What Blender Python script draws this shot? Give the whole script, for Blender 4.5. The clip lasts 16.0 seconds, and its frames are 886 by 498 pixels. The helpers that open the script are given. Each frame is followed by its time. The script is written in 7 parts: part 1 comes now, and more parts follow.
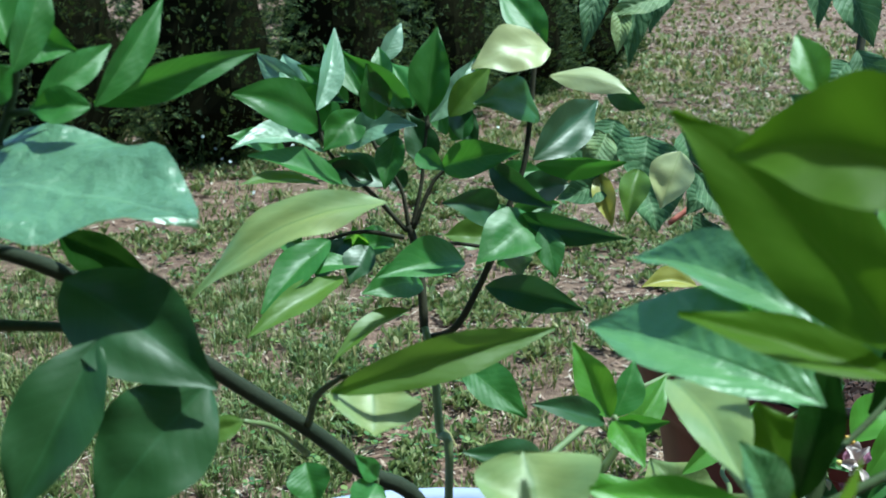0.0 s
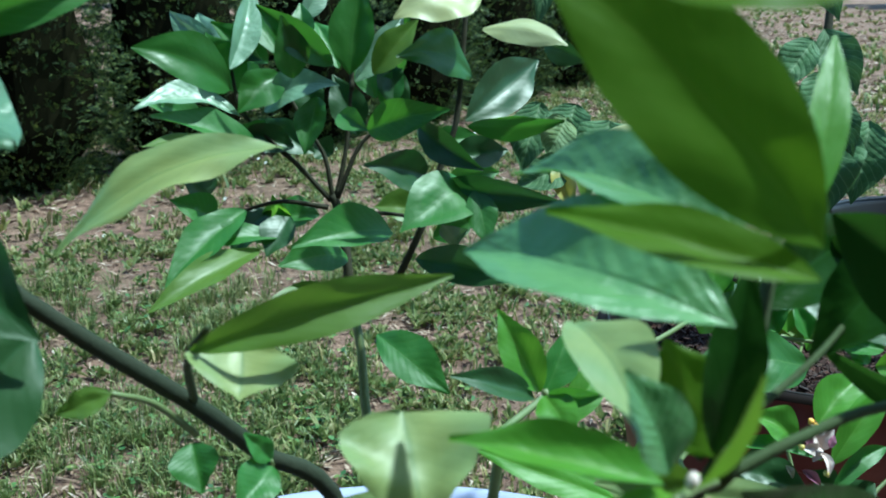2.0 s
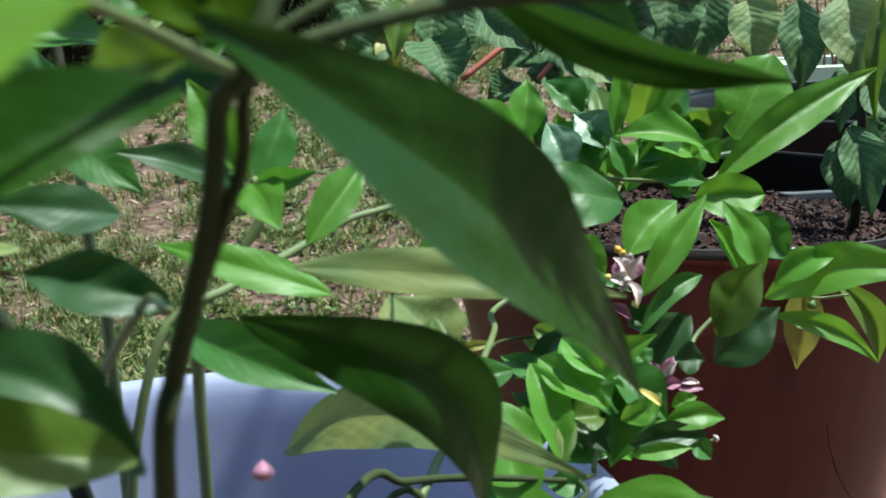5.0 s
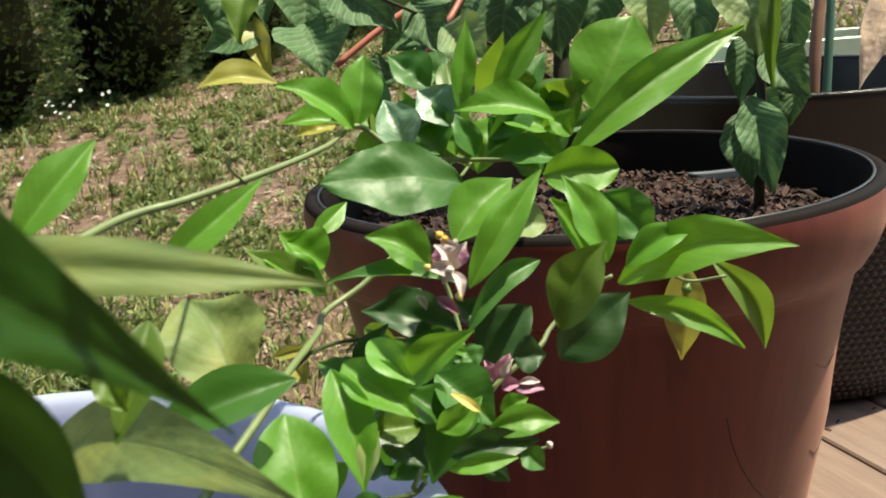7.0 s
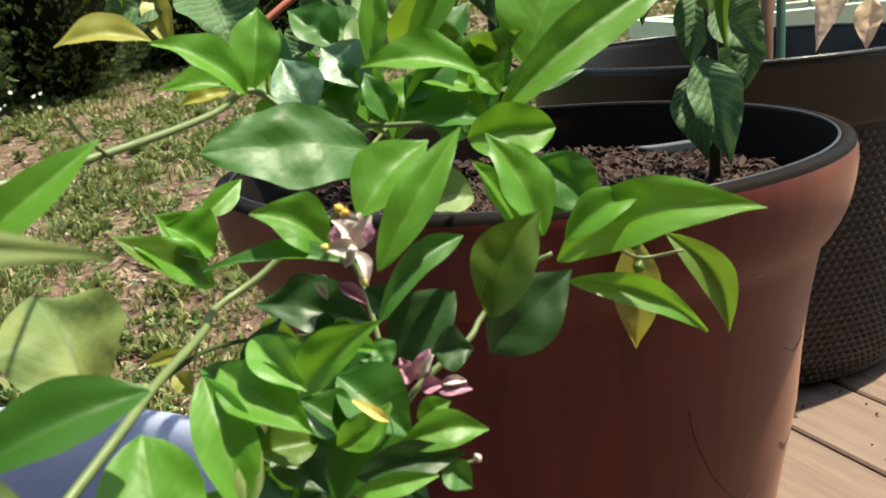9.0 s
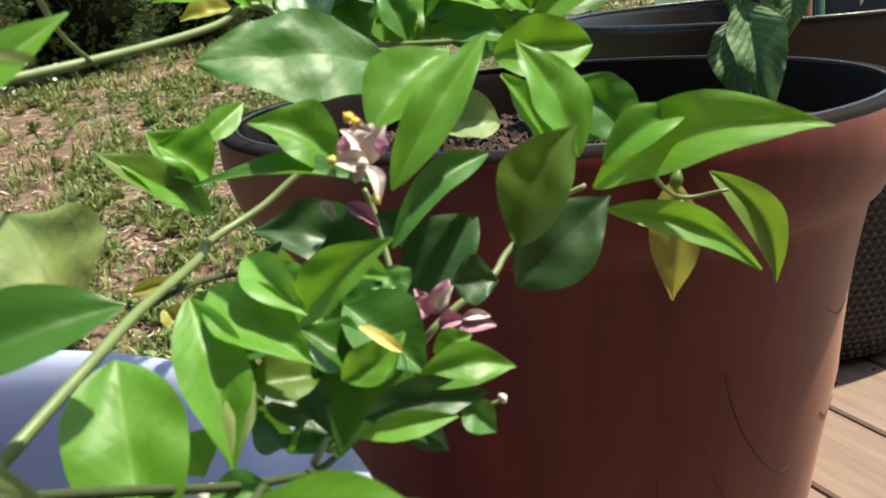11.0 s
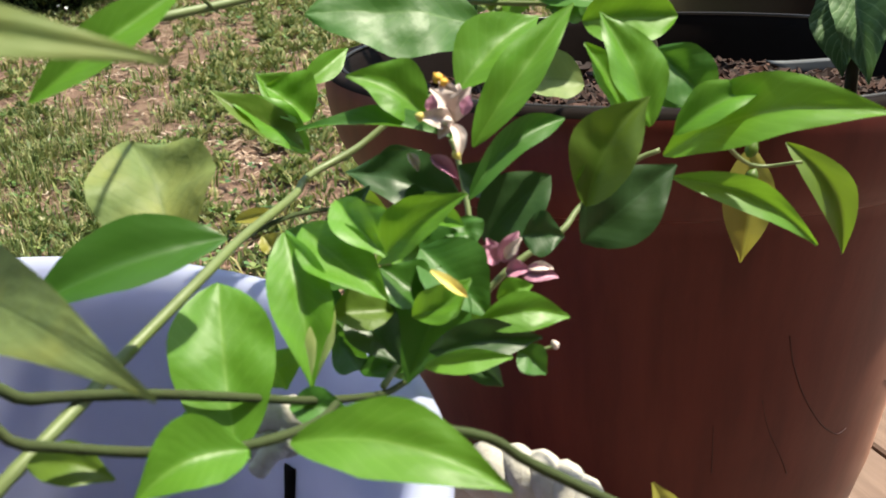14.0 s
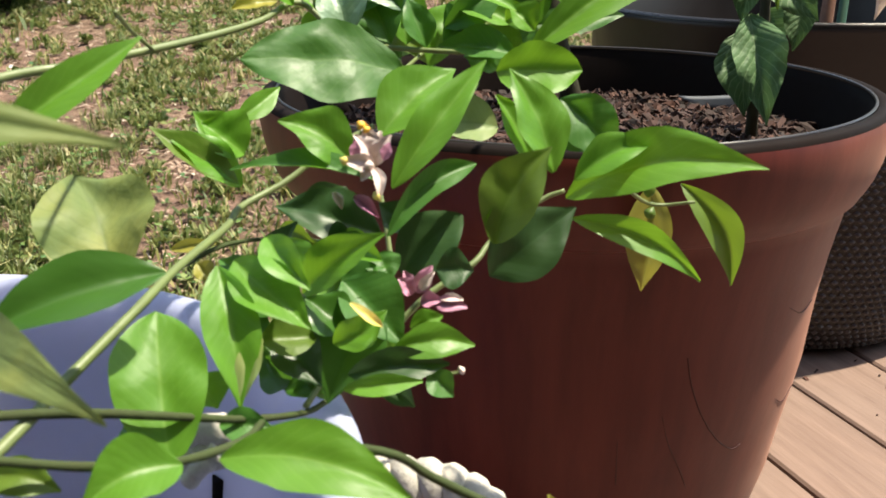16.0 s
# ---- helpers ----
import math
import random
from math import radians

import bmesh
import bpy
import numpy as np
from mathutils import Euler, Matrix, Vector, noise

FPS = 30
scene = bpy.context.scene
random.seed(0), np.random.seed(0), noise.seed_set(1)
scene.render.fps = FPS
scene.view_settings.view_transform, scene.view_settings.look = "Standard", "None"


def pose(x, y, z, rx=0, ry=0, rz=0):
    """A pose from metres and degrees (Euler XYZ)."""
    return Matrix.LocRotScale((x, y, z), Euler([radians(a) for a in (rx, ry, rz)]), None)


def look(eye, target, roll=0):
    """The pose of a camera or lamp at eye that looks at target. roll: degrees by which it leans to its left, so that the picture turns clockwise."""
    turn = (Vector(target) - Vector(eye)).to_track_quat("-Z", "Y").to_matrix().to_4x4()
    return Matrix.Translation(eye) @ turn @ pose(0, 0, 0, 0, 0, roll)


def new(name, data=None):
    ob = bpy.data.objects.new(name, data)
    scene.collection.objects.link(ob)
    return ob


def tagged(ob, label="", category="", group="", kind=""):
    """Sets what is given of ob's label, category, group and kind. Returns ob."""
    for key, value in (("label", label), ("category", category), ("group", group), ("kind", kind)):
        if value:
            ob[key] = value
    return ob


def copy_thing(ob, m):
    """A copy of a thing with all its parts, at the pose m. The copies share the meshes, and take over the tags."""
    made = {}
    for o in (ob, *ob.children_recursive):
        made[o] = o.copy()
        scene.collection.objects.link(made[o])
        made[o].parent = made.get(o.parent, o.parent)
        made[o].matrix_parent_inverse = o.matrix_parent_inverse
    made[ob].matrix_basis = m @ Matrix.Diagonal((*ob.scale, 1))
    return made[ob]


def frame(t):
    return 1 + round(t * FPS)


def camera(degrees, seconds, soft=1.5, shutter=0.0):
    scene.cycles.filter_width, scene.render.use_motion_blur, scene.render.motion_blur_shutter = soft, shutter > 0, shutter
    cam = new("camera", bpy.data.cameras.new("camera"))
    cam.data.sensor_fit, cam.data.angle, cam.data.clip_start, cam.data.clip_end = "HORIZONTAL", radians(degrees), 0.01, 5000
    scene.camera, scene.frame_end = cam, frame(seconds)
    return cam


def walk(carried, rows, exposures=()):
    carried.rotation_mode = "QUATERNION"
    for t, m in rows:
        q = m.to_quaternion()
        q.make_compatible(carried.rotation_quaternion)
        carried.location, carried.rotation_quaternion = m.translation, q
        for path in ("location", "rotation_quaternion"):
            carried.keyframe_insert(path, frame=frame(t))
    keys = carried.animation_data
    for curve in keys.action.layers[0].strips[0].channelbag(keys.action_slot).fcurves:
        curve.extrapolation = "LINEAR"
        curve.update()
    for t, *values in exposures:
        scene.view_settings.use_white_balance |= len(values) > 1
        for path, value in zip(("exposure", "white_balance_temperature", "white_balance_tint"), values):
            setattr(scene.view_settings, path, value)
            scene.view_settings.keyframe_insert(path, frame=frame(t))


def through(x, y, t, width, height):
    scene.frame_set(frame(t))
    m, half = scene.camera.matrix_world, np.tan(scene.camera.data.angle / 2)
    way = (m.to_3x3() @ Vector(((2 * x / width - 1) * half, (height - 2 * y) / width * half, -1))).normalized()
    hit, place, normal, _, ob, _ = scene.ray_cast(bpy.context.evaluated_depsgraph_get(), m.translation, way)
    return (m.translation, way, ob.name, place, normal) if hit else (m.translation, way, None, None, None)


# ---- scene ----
cam = camera(46.3, 16.0, 1.7, 0.5)
cam.data.dof.use_dof, cam.data.dof.focus_distance, cam.data.dof.aperture_fstop = True, 1.05, 23.0
PATH = [
    (0, (0.093, 0.016, 0.799), (-0.001, 1.97, 0.383), 0.1),
    (0.5, (0.1, 0.028, 0.793), (0.003, 1.981, 0.371), -0.5),
    (1, (0.107, 0.044, 0.787), (0.015, 1.999, 0.377), -0.6),
    (1.5, (0.12, 0.052, 0.776), (0.027, 2.007, 0.364), -0.7),
    (2, (0.127, 0.067, 0.761), (0.064, 2.027, 0.367), -0.3),
    (2.5, (0.137, 0.080, 0.746), (0.083, 2.036, 0.328), 0.2),
    (3, (0.151, 0.090, 0.728), (0.098, 2.037, 0.275), -0.6),
    (3.5, (0.164, 0.098, 0.712), (0.170, 2.044, 0.253), -2.0),
    (4, (0.177, 0.107, 0.695), (0.271, 2.057, 0.260), -2.3),
    (4.5, (0.189, 0.118, 0.679), (0.306, 2.055, 0.194), -1.9),
    (6.8, (0.3085, 0.200, 0.6304), (0.471, 2.134, 0.132), -4.1),
    (7, (0.313, 0.201, 0.632), (0.481, 2.134, 0.147), -4.4),
    (7.5, (0.327, 0.225, 0.628), (0.532, 2.157, 0.153), -5.4),
    (8, (0.336, 0.248, 0.62), (0.562, 2.179, 0.151), -5.5),
    (8.5, (0.341, 0.271, 0.61), (0.579, 2.198, 0.129), -5.7),
    (9, (0.345, 0.29, 0.596), (0.595, 2.211, 0.099), -5.8),
    (11.5, (0.346, 0.34, 0.553), (0.532, 2.262, 0.034), -4.6),
    (12, (0.344, 0.34, 0.553), (0.484, 2.266, 0.033), -3.7),
    (12.5, (0.346, 0.336, 0.555), (0.459, 2.249, -0.016), -2.8),
    (13, (0.346, 0.324, 0.561), (0.399, 2.215, -0.087), -2.3),
    (13.5, (0.347, 0.314, 0.567), (0.374, 2.204, -0.087), -2.2),
    (14, (0.355, 0.3, 0.576), (0.371, 2.193, -0.067), -2.4),
    (14.5, (0.36, 0.286, 0.583), (0.408, 2.181, -0.055), -1.6),
    (15, (0.362, 0.275, 0.591), (0.475, 2.167, -0.048), -0.1),
    (15.5, (0.361, 0.267, 0.596), (0.515, 2.157, -0.041), 0.2),
    (16, (0.361, 0.259, 0.602), (0.507, 2.151, -0.028), -0.1),
]
EXPOSURES = [(0, 0.95, 5250, -14), (2.5, 0.92, 5080, -16), (4.0, 0.93, 5110, -14), (4.6, 0.92, 5450, -8), (6.6, 1.18, 7500, -2), (9, 1.19, 7350, -3), (11.5, 1.29, 7150, 0), (13, 1.23, 7200, 2), (14.5, 1.25, 7280, 4), (16, 1.33, 7350, 6)]
walk(cam, [(t, look(eye, target, roll)) for t, eye, target, roll in PATH], EXPOSURES)

# ---- light and exposure ----
world = bpy.data.worlds.new("sky")
scene.world = world
world.use_nodes = True
wt = world.node_tree
sky = wt.nodes.new("ShaderNodeTexSky")
sky.sky_type, sky.sun_disc = "NISHITA", False
SUN_EL, SUN_AZ = radians(67), radians(84)      # azimuth from +y towards +x
sky.sun_elevation, sky.sun_rotation = SUN_EL, SUN_AZ
wt.links.new(sky.outputs[0], wt.nodes["Background"].inputs[0])
wt.nodes["Background"].inputs[1].default_value = 0.125
sun = new("sun", bpy.data.lights.new("sun", "SUN"))
sun.data.energy, sun.data.angle, sun.data.color = 4.2, radians(1.4), (1.0, 0.95, 0.86)
sun.matrix_world = look((0, 0, 0), (-math.sin(SUN_AZ) * math.cos(SUN_EL), -math.cos(SUN_AZ) * math.cos(SUN_EL), -math.sin(SUN_EL)))


# ---- materials ----
def material(name):
    m = bpy.data.materials.new(name)
    m.use_nodes = True
    return m, m.node_tree, m.node_tree.nodes["Principled BSDF"]


def node(nt, kind, **values):
    n = nt.nodes.new(kind)
    for key, value in values.items():
        n.inputs[key].default_value = value
    return n


def maths(nt, op, a, b=None):
    n = nt.nodes.new("ShaderNodeMath")
    n.operation = op
    for i, v in enumerate((a, b)):
        if v is None:
            continue
        if isinstance(v, (int, float)):
            n.inputs[i].default_value = v
        else:
            nt.links.new(v, n.inputs[i])
    return n.outputs[0]


def mixed(nt, fac, a, b):
    n = nt.nodes.new("ShaderNodeMix")
    n.data_type = "RGBA"
    for i, v in ((0, fac), (6, a), (7, b)):
        if isinstance(v, (int, float, tuple)):
            n.inputs[i].default_value = (*v, 1) if isinstance(v, tuple) else v
        else:
            nt.links.new(v, n.inputs[i])
    return n.outputs[2]


def noisy(nt, scale, detail=4.0, rough=0.55, coords=None):
    n = node(nt, "ShaderNodeTexNoise", Scale=scale, Detail=detail, Roughness=rough)
    nt.links.new(coords or nt.nodes.new("ShaderNodeTexCoord").outputs["Object"], n.inputs["Vector"])
    return n.outputs[0]


def ramped(nt, fac, lo, hi):
    n = node(nt, "ShaderNodeMapRange", **{"From Min": lo, "From Max": hi})
    nt.links.new(fac, n.inputs["Value"])
    return n.outputs[0]


def bumped(nt, bsdf, height, strength, distance):
    n = node(nt, "ShaderNodeBump", Strength=strength, Distance=distance)
    nt.links.new(height, n.inputs["Height"])
    nt.links.new(n.outputs[0], bsdf.inputs["Normal"])
    return n


def leaf_material(name, top, vein, lit, rough=0.34, yellow=0.0, wrinkle=0.0004, blotch=0.45, through=0.36, quilt=1.0, gloss=0.6, ribs=0.14):
    """A leaf blade: midrib and side veins from its own u, v; gloss above; light shining through."""
    m, nt, b = material(name)
    uv = nt.nodes.new("ShaderNodeUVMap")
    sep = nt.nodes.new("ShaderNodeSeparateXYZ")
    nt.links.new(uv.outputs[0], sep.inputs[0])
    side = maths(nt, "ABSOLUTE", maths(nt, "SUBTRACT", sep.outputs[0], 0.5))
    rib = maths(nt, "SUBTRACT", 1.0, ramped(nt, side, 0.0, 0.035))
    along = maths(nt, "SUBTRACT", sep.outputs[1], maths(nt, "MULTIPLY", side, 0.55))
    warp = noisy(nt, 55.0, 2.0)
    wave = maths(nt, "SINE", maths(nt, "ADD", maths(nt, "MULTIPLY", along, 62.0), maths(nt, "MULTIPLY", warp, 5.0)))
    veins = ramped(nt, wave, 0.8, 1.0)
    info = nt.nodes.new("ShaderNodeObjectInfo")
    rnd = info.outputs["Random"]
    patch = noisy(nt, 28.0, 3.0)
    col = mixed(nt, maths(nt, "MULTIPLY", ramped(nt, patch, 0.35, 0.75), blotch), top, tuple(0.55 * c for c in top))
    col = mixed(nt, maths(nt, "MULTIPLY", rnd, 0.4), col, tuple(min(1, c * 1.55) for c in top))
    if yellow:
        stain = maths(nt, "MULTIPLY", ramped(nt, noisy(nt, 16.0, 3.0), 0.42, 0.62), yellow)
        col = mixed(nt, stain, col, (0.42, 0.38, 0.07))
    specks = ramped(nt, noisy(nt, 420.0, 2.0), 0.70, 0.78)
    col = mixed(nt, maths(nt, "MULTIPLY", specks, 0.25), col, tuple(0.4 * c for c in top))
    veiny = maths(nt, "MAXIMUM", maths(nt, "MULTIPLY", rib, 0.6), maths(nt, "MULTIPLY", veins, ribs))
    col = mixed(nt, veiny, col, vein)
    nt.links.new(col, b.inputs["Base Color"])
    dust = ramped(nt, noisy(nt, 60.0, 4.0), 0.3, 0.8)
    nt.links.new(maths(nt, "ADD", maths(nt, "MULTIPLY", dust, 0.12), rough - 0.04), b.inputs["Roughness"])
    b.inputs["Specular IOR Level"].default_value = gloss
    swell = maths(nt, "MULTIPLY", wave, -0.035 * quilt)
    h = maths(nt, "ADD", maths(nt, "ADD", swell, maths(nt, "MULTIPLY", noisy(nt, 38.0, 2.0), 2.2)), maths(nt, "ADD", maths(nt, "MULTIPLY", rib, -0.14), maths(nt, "MULTIPLY", noisy(nt, 150.0, 3.0), 0.6)))
    bumped(nt, b, h, 0.8, wrinkle)
    t = node(nt, "ShaderNodeBsdfTranslucent")
    nt.links.new(mixed(nt, 0.55, col, lit), t.inputs[0])
    mix = node(nt, "ShaderNodeMixShader", Fac=through)
    nt.links.new(b.outputs[0], mix.inputs[1])
    nt.links.new(t.outputs[0], mix.inputs[2])
    nt.links.new(mix.outputs[0], nt.nodes["Material Output"].inputs[0])
    return m


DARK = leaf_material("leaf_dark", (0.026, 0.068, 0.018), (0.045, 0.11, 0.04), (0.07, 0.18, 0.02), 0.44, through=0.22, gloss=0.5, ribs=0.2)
# near leaves seen from their unlit side: shade put into an almost black green
DEEP = leaf_material("leaf_deep_shade", (0.019, 0.052, 0.007), (0.035, 0.085, 0.02), (0.06, 0.14, 0.012), 0.24, wrinkle=0.0009, through=0.25, gloss=0.1, ribs=0.12, quilt=0.4)
MID = leaf_material("leaf_mid", (0.046, 0.148, 0.022), (0.12, 0.25, 0.06), (0.16, 0.38, 0.02), 0.48, wrinkle=0.0007, through=0.34, gloss=0.55, ribs=0.24)
FRESH = leaf_material("leaf_fresh", (0.098, 0.258, 0.022), (0.22, 0.40, 0.075), (0.31, 0.55, 0.03), 0.46, wrinkle=0.0006, through=0.42, gloss=0.55, ribs=0.2)
OLIVE = leaf_material("leaf_olive", (0.095, 0.165, 0.020), (0.17, 0.25, 0.05), (0.24, 0.38, 0.02), 0.46, through=0.40)
PALE = leaf_material("leaf_pale", (0.195, 0.285, 0.115), (0.09, 0.17, 0.05), (0.30, 0.43, 0.10), 0.48, 0.35, through=0.36)
YELLOW = leaf_material("leaf_yellow", (0.290, 0.275, 0.050), (0.22, 0.26, 0.07), (0.48, 0.44, 0.06), 0.46, 0.45)
# next two: the sky's sheen is put into a paler, bluish leaf green
SHEEN = leaf_material("leaf_sky_sheen", (0.165, 0.275, 0.165), (0.24, 0.38, 0.22), (0.18, 0.36, 0.08), 0.42, wrinkle=0.0014, through=0.25, gloss=1.0, blotch=0.6)
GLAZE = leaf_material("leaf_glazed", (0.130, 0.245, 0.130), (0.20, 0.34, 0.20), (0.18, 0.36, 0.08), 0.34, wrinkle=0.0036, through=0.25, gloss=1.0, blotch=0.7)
FADED = leaf_material("leaf_faded", (0.165, 0.225, 0.080), (0.10, 0.15, 0.05), (0.24, 0.32, 0.08), 0.55, 0.35, wrinkle=0.0014, blotch=0.95, through=0.34, gloss=0.3, ribs=0.3)
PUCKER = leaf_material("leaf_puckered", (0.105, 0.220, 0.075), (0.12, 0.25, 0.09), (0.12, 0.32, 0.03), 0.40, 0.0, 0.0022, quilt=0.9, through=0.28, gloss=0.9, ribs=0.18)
# for shady leaves: a darker green copy with the shade in its colour
SHADE = leaf_material("leaf_shaded", (0.040, 0.118, 0.016), (0.07, 0.16, 0.03), (0.12, 0.30, 0.02), 0.38, through=0.36, gloss=0.5)
MOSS = leaf_material("leaf_moss", (0.074, 0.140, 0.008), (0.12, 0.19, 0.02), (0.21, 0.37, 0.012), 0.5, through=0.42, gloss=0.12)
LIME = leaf_material("leaf_lime", (0.116, 0.236, 0.016), (0.18, 0.35, 0.05), (0.22, 0.41, 0.03), 0.50, through=0.4, gloss=0.2, blotch=0.3)
CREAM = leaf_material("leaf_cream", (0.50, 0.54, 0.28), (0.36, 0.42, 0.16), (0.55, 0.58, 0.22), 0.45, 0.3)
LIMP = leaf_material("leaf_limp", (0.070, 0.135, 0.056), (0.20, 0.29, 0.15), (0.11, 0.21, 0.05), 0.60, 0.0, 0.0026, quilt=2.4, ribs=0.6, through=0.22, gloss=0.25)
LIMP_LIGHT = leaf_material("leaf_limp_light", (0.160, 0.245, 0.110), (0.32, 0.40, 0.20), (0.25, 0.36, 0.08), 0.58, 0.25, 0.0026, quilt=2.4, ribs=0.6, through=0.3, gloss=0.3)
WITHER = leaf_material("leaf_withered", (0.56, 0.41, 0.31), (0.46, 0.29, 0.21), (0.62, 0.44, 0.30), 0.65, 0.25, 0.0020, blotch=0.2, gloss=0.2)


def plain(name, colour, rough=0.6, var=0.25, scale=20.0, bump=0.0, dist=0.001, metal=0.0, second=None, coords=None, gloss=0.5):
    m, nt, b = material(name)
    f = ramped(nt, noisy(nt, scale, 5.0), 0.3, 0.7)
    col = mixed(nt, maths(nt, "MULTIPLY", f, var), colour, second or tuple(c * 0.45 for c in colour))
    fine = ramped(nt, noisy(nt, scale * 9, 3.0), 0.35, 0.7)
    col = mixed(nt, maths(nt, "MULTIPLY", fine, var * 0.5), col, tuple(c * 0.6 for c in colour))
    nt.links.new(col, b.inputs["Base Color"])
    nt.links.new(maths(nt, "ADD", maths(nt, "MULTIPLY", f, 0.2), rough - 0.1), b.inputs["Roughness"])
    b.inputs["Metallic"].default_value = metal
    b.inputs["Specular IOR Level"].default_value = gloss
    if bump:
        bumped(nt, b, noisy(nt, scale * 5, 5.0), bump, dist)
    return m


BARK = plain("bark_green", (0.046, 0.068, 0.024), 0.8, 0.5, 60, 0.6, 0.0008, second=(0.050, 0.050, 0.030), gloss=0.15)
# near bough: darker copy of the green bark, its shade put into the colour
BARK_SHADED = plain("bark_shaded", (0.026, 0.036, 0.020), 0.8, 0.5, 60, 0.6, 0.0008, second=(0.042, 0.042, 0.030), gloss=0.15)
TWIG = plain("twig_green", (0.15, 0.195, 0.07), 0.5, 0.4, 70, 0.3, 0.0004)
STEM_DARK = plain("stem_dark", (0.046, 0.044, 0.026), 0.8, 0.5, 60, 0.6, 0.0008, gloss=0.2)
# near-black, so the shade inside a bush is put in as colour
CORE = plain("thuja_core_shade", (0.012, 0.012, 0.006), 0.9, 0.5, 30, gloss=0.0)
STEM_RED = plain("stem_red", (0.46, 0.13, 0.085), 0.5, 0.4, 50, 0.3, 0.0005)
STEM_BROWN = plain("stem_brown", (0.22, 0.10, 0.06), 0.6, 0.5, 50, 0.5, 0.0008)
LAVENDER = plain("plastic_lavender", (0.55, 0.59, 0.80), 0.42, 0.22, 9, 0.12, 0.0008)
glow = node(LAVENDER.node_tree, "ShaderNodeBsdfTranslucent", Color=(0.64, 0.66, 0.86, 1))
thin = node(LAVENDER.node_tree, "ShaderNodeMixShader", Fac=0.42)
LAVENDER.node_tree.links.new(LAVENDER.node_tree.nodes["Principled BSDF"].outputs[0], thin.inputs[1])
LAVENDER.node_tree.links.new(glow.outputs[0], thin.inputs[2])
LAVENDER.node_tree.links.new(thin.outputs[0], LAVENDER.node_tree.nodes["Material Output"].inputs[0])
PETAL = plain("petal", (0.70, 0.58, 0.54), 0.5, 0.2, 90)
PETAL_PINK = plain("petal_pink", (0.46, 0.22, 0.31), 0.5, 0.5, 120, second=(0.34, 0.10, 0.22))
YOLK = plain("petal_yellow", (0.72, 0.60, 0.16), 0.5, 0.3, 90)
POLLEN = plain("pollen", (0.75, 0.42, 0.05), 0.6, 0.3, 90)
BLACK_PLASTIC = plain("plastic_black", (0.0070, 0.0056, 0.0052), 0.7, 0.5, 14, 0.15, 0.0006, second=(0.016, 0.012, 0.010), gloss=0.07)
CHARCOAL = plain("plastic_charcoal", (0.019, 0.0160, 0.0158), 0.40, 0.5, 14, 0.15, 0.0006, second=(0.030, 0.025, 0.024), gloss=0.32)
WICKER = plain("plastic_wicker", (0.092, 0.086, 0.090), 0.6, 0.4, 30, 0.2, 0.0006, gloss=0.3)
LIP = plain("plastic_lip", (0.0085, 0.0062, 0.0058), 0.7, 0.5, 14, 0.15, 0.0006, second=(0.014, 0.008, 0.007), gloss=0.06)
# paler, glossier plastic of the beads added for the rims' sun glint
EDGE = plain("plastic_edge", (0.026, 0.022, 0.021), 0.34, 0.6, 25, gloss=0.5)
SCUFF = plain("scuff_dark", (0.050, 0.010, 0.010), 0.7, 0.3, 60)
GREY_PLASTIC = plain("plastic_grey", (0.09, 0.10, 0.12), 0.5, 0.3, 20)
MINT = plain("plastic_mint", (0.72, 0.88, 0.62), 0.45, 0.25, 12)
STAKE = plain("stake_green", (0.03, 0.10, 0.06), 0.5, 0.3, 30)
ROPE = plain("rope_white", (0.50, 0.47, 0.42), 0.8, 0.4, 70, 0.8, 0.0012)
ROOT = plain("root_pale", (0.55, 0.47, 0.36), 0.8, 0.4, 60)
SOIL = plain("potting_soil", (0.045, 0.026, 0.018), 0.9, 0.7, 40, 1.0, 0.006, second=(0.10, 0.06, 0.04))
HOUSE = plain("house_render", (0.13, 0.11, 0.09), 0.9, 0.3, 6, 0.4, 0.003)


def terracotta_material():
    m, nt, b = material("plastic_terracotta")
    co = nt.nodes.new("ShaderNodeTexCoord")
    mp = node(nt, "ShaderNodeMapping", Scale=(26, 26, 1.2))
    nt.links.new(co.outputs["Object"], mp.inputs[0])
    streak = ramped(nt, noisy(nt, 1.0, 5.0, 0.6, mp.outputs[0]), 0.35, 0.75)
    cloud = ramped(nt, noisy(nt, 6.0, 5.0), 0.3, 0.75)
    col = mixed(nt, maths(nt, "MULTIPLY", cloud, 0.35), (0.070, 0.0060, 0.0058), (0.038, 0.0031, 0.0032))
    col = mixed(nt, maths(nt, "MULTIPLY", streak, 0.8), col, (0.138, 0.024, 0.0175))
    nt.links.new(col, b.inputs["Base Color"])
    nt.links.new(maths(nt, "ADD", maths(nt, "MULTIPLY", cloud, 0.2), 0.36), b.inputs["Roughness"])
    b.inputs["Specular IOR Level"].default_value = 0.28
    b.inputs["Sheen Weight"].default_value = 0.13          # a film of dust; its sheen is put in to brighten the lit edge
    b.inputs["Sheen Roughness"].default_value = 0.45
    b.inputs["Sheen Tint"].default_value = (1.0, 0.56, 0.42, 1)
    bumped(nt, b, noisy(nt, 160.0, 3.0), 0.15, 0.0006)
    return m


TERRACOTTA = terracotta_material()


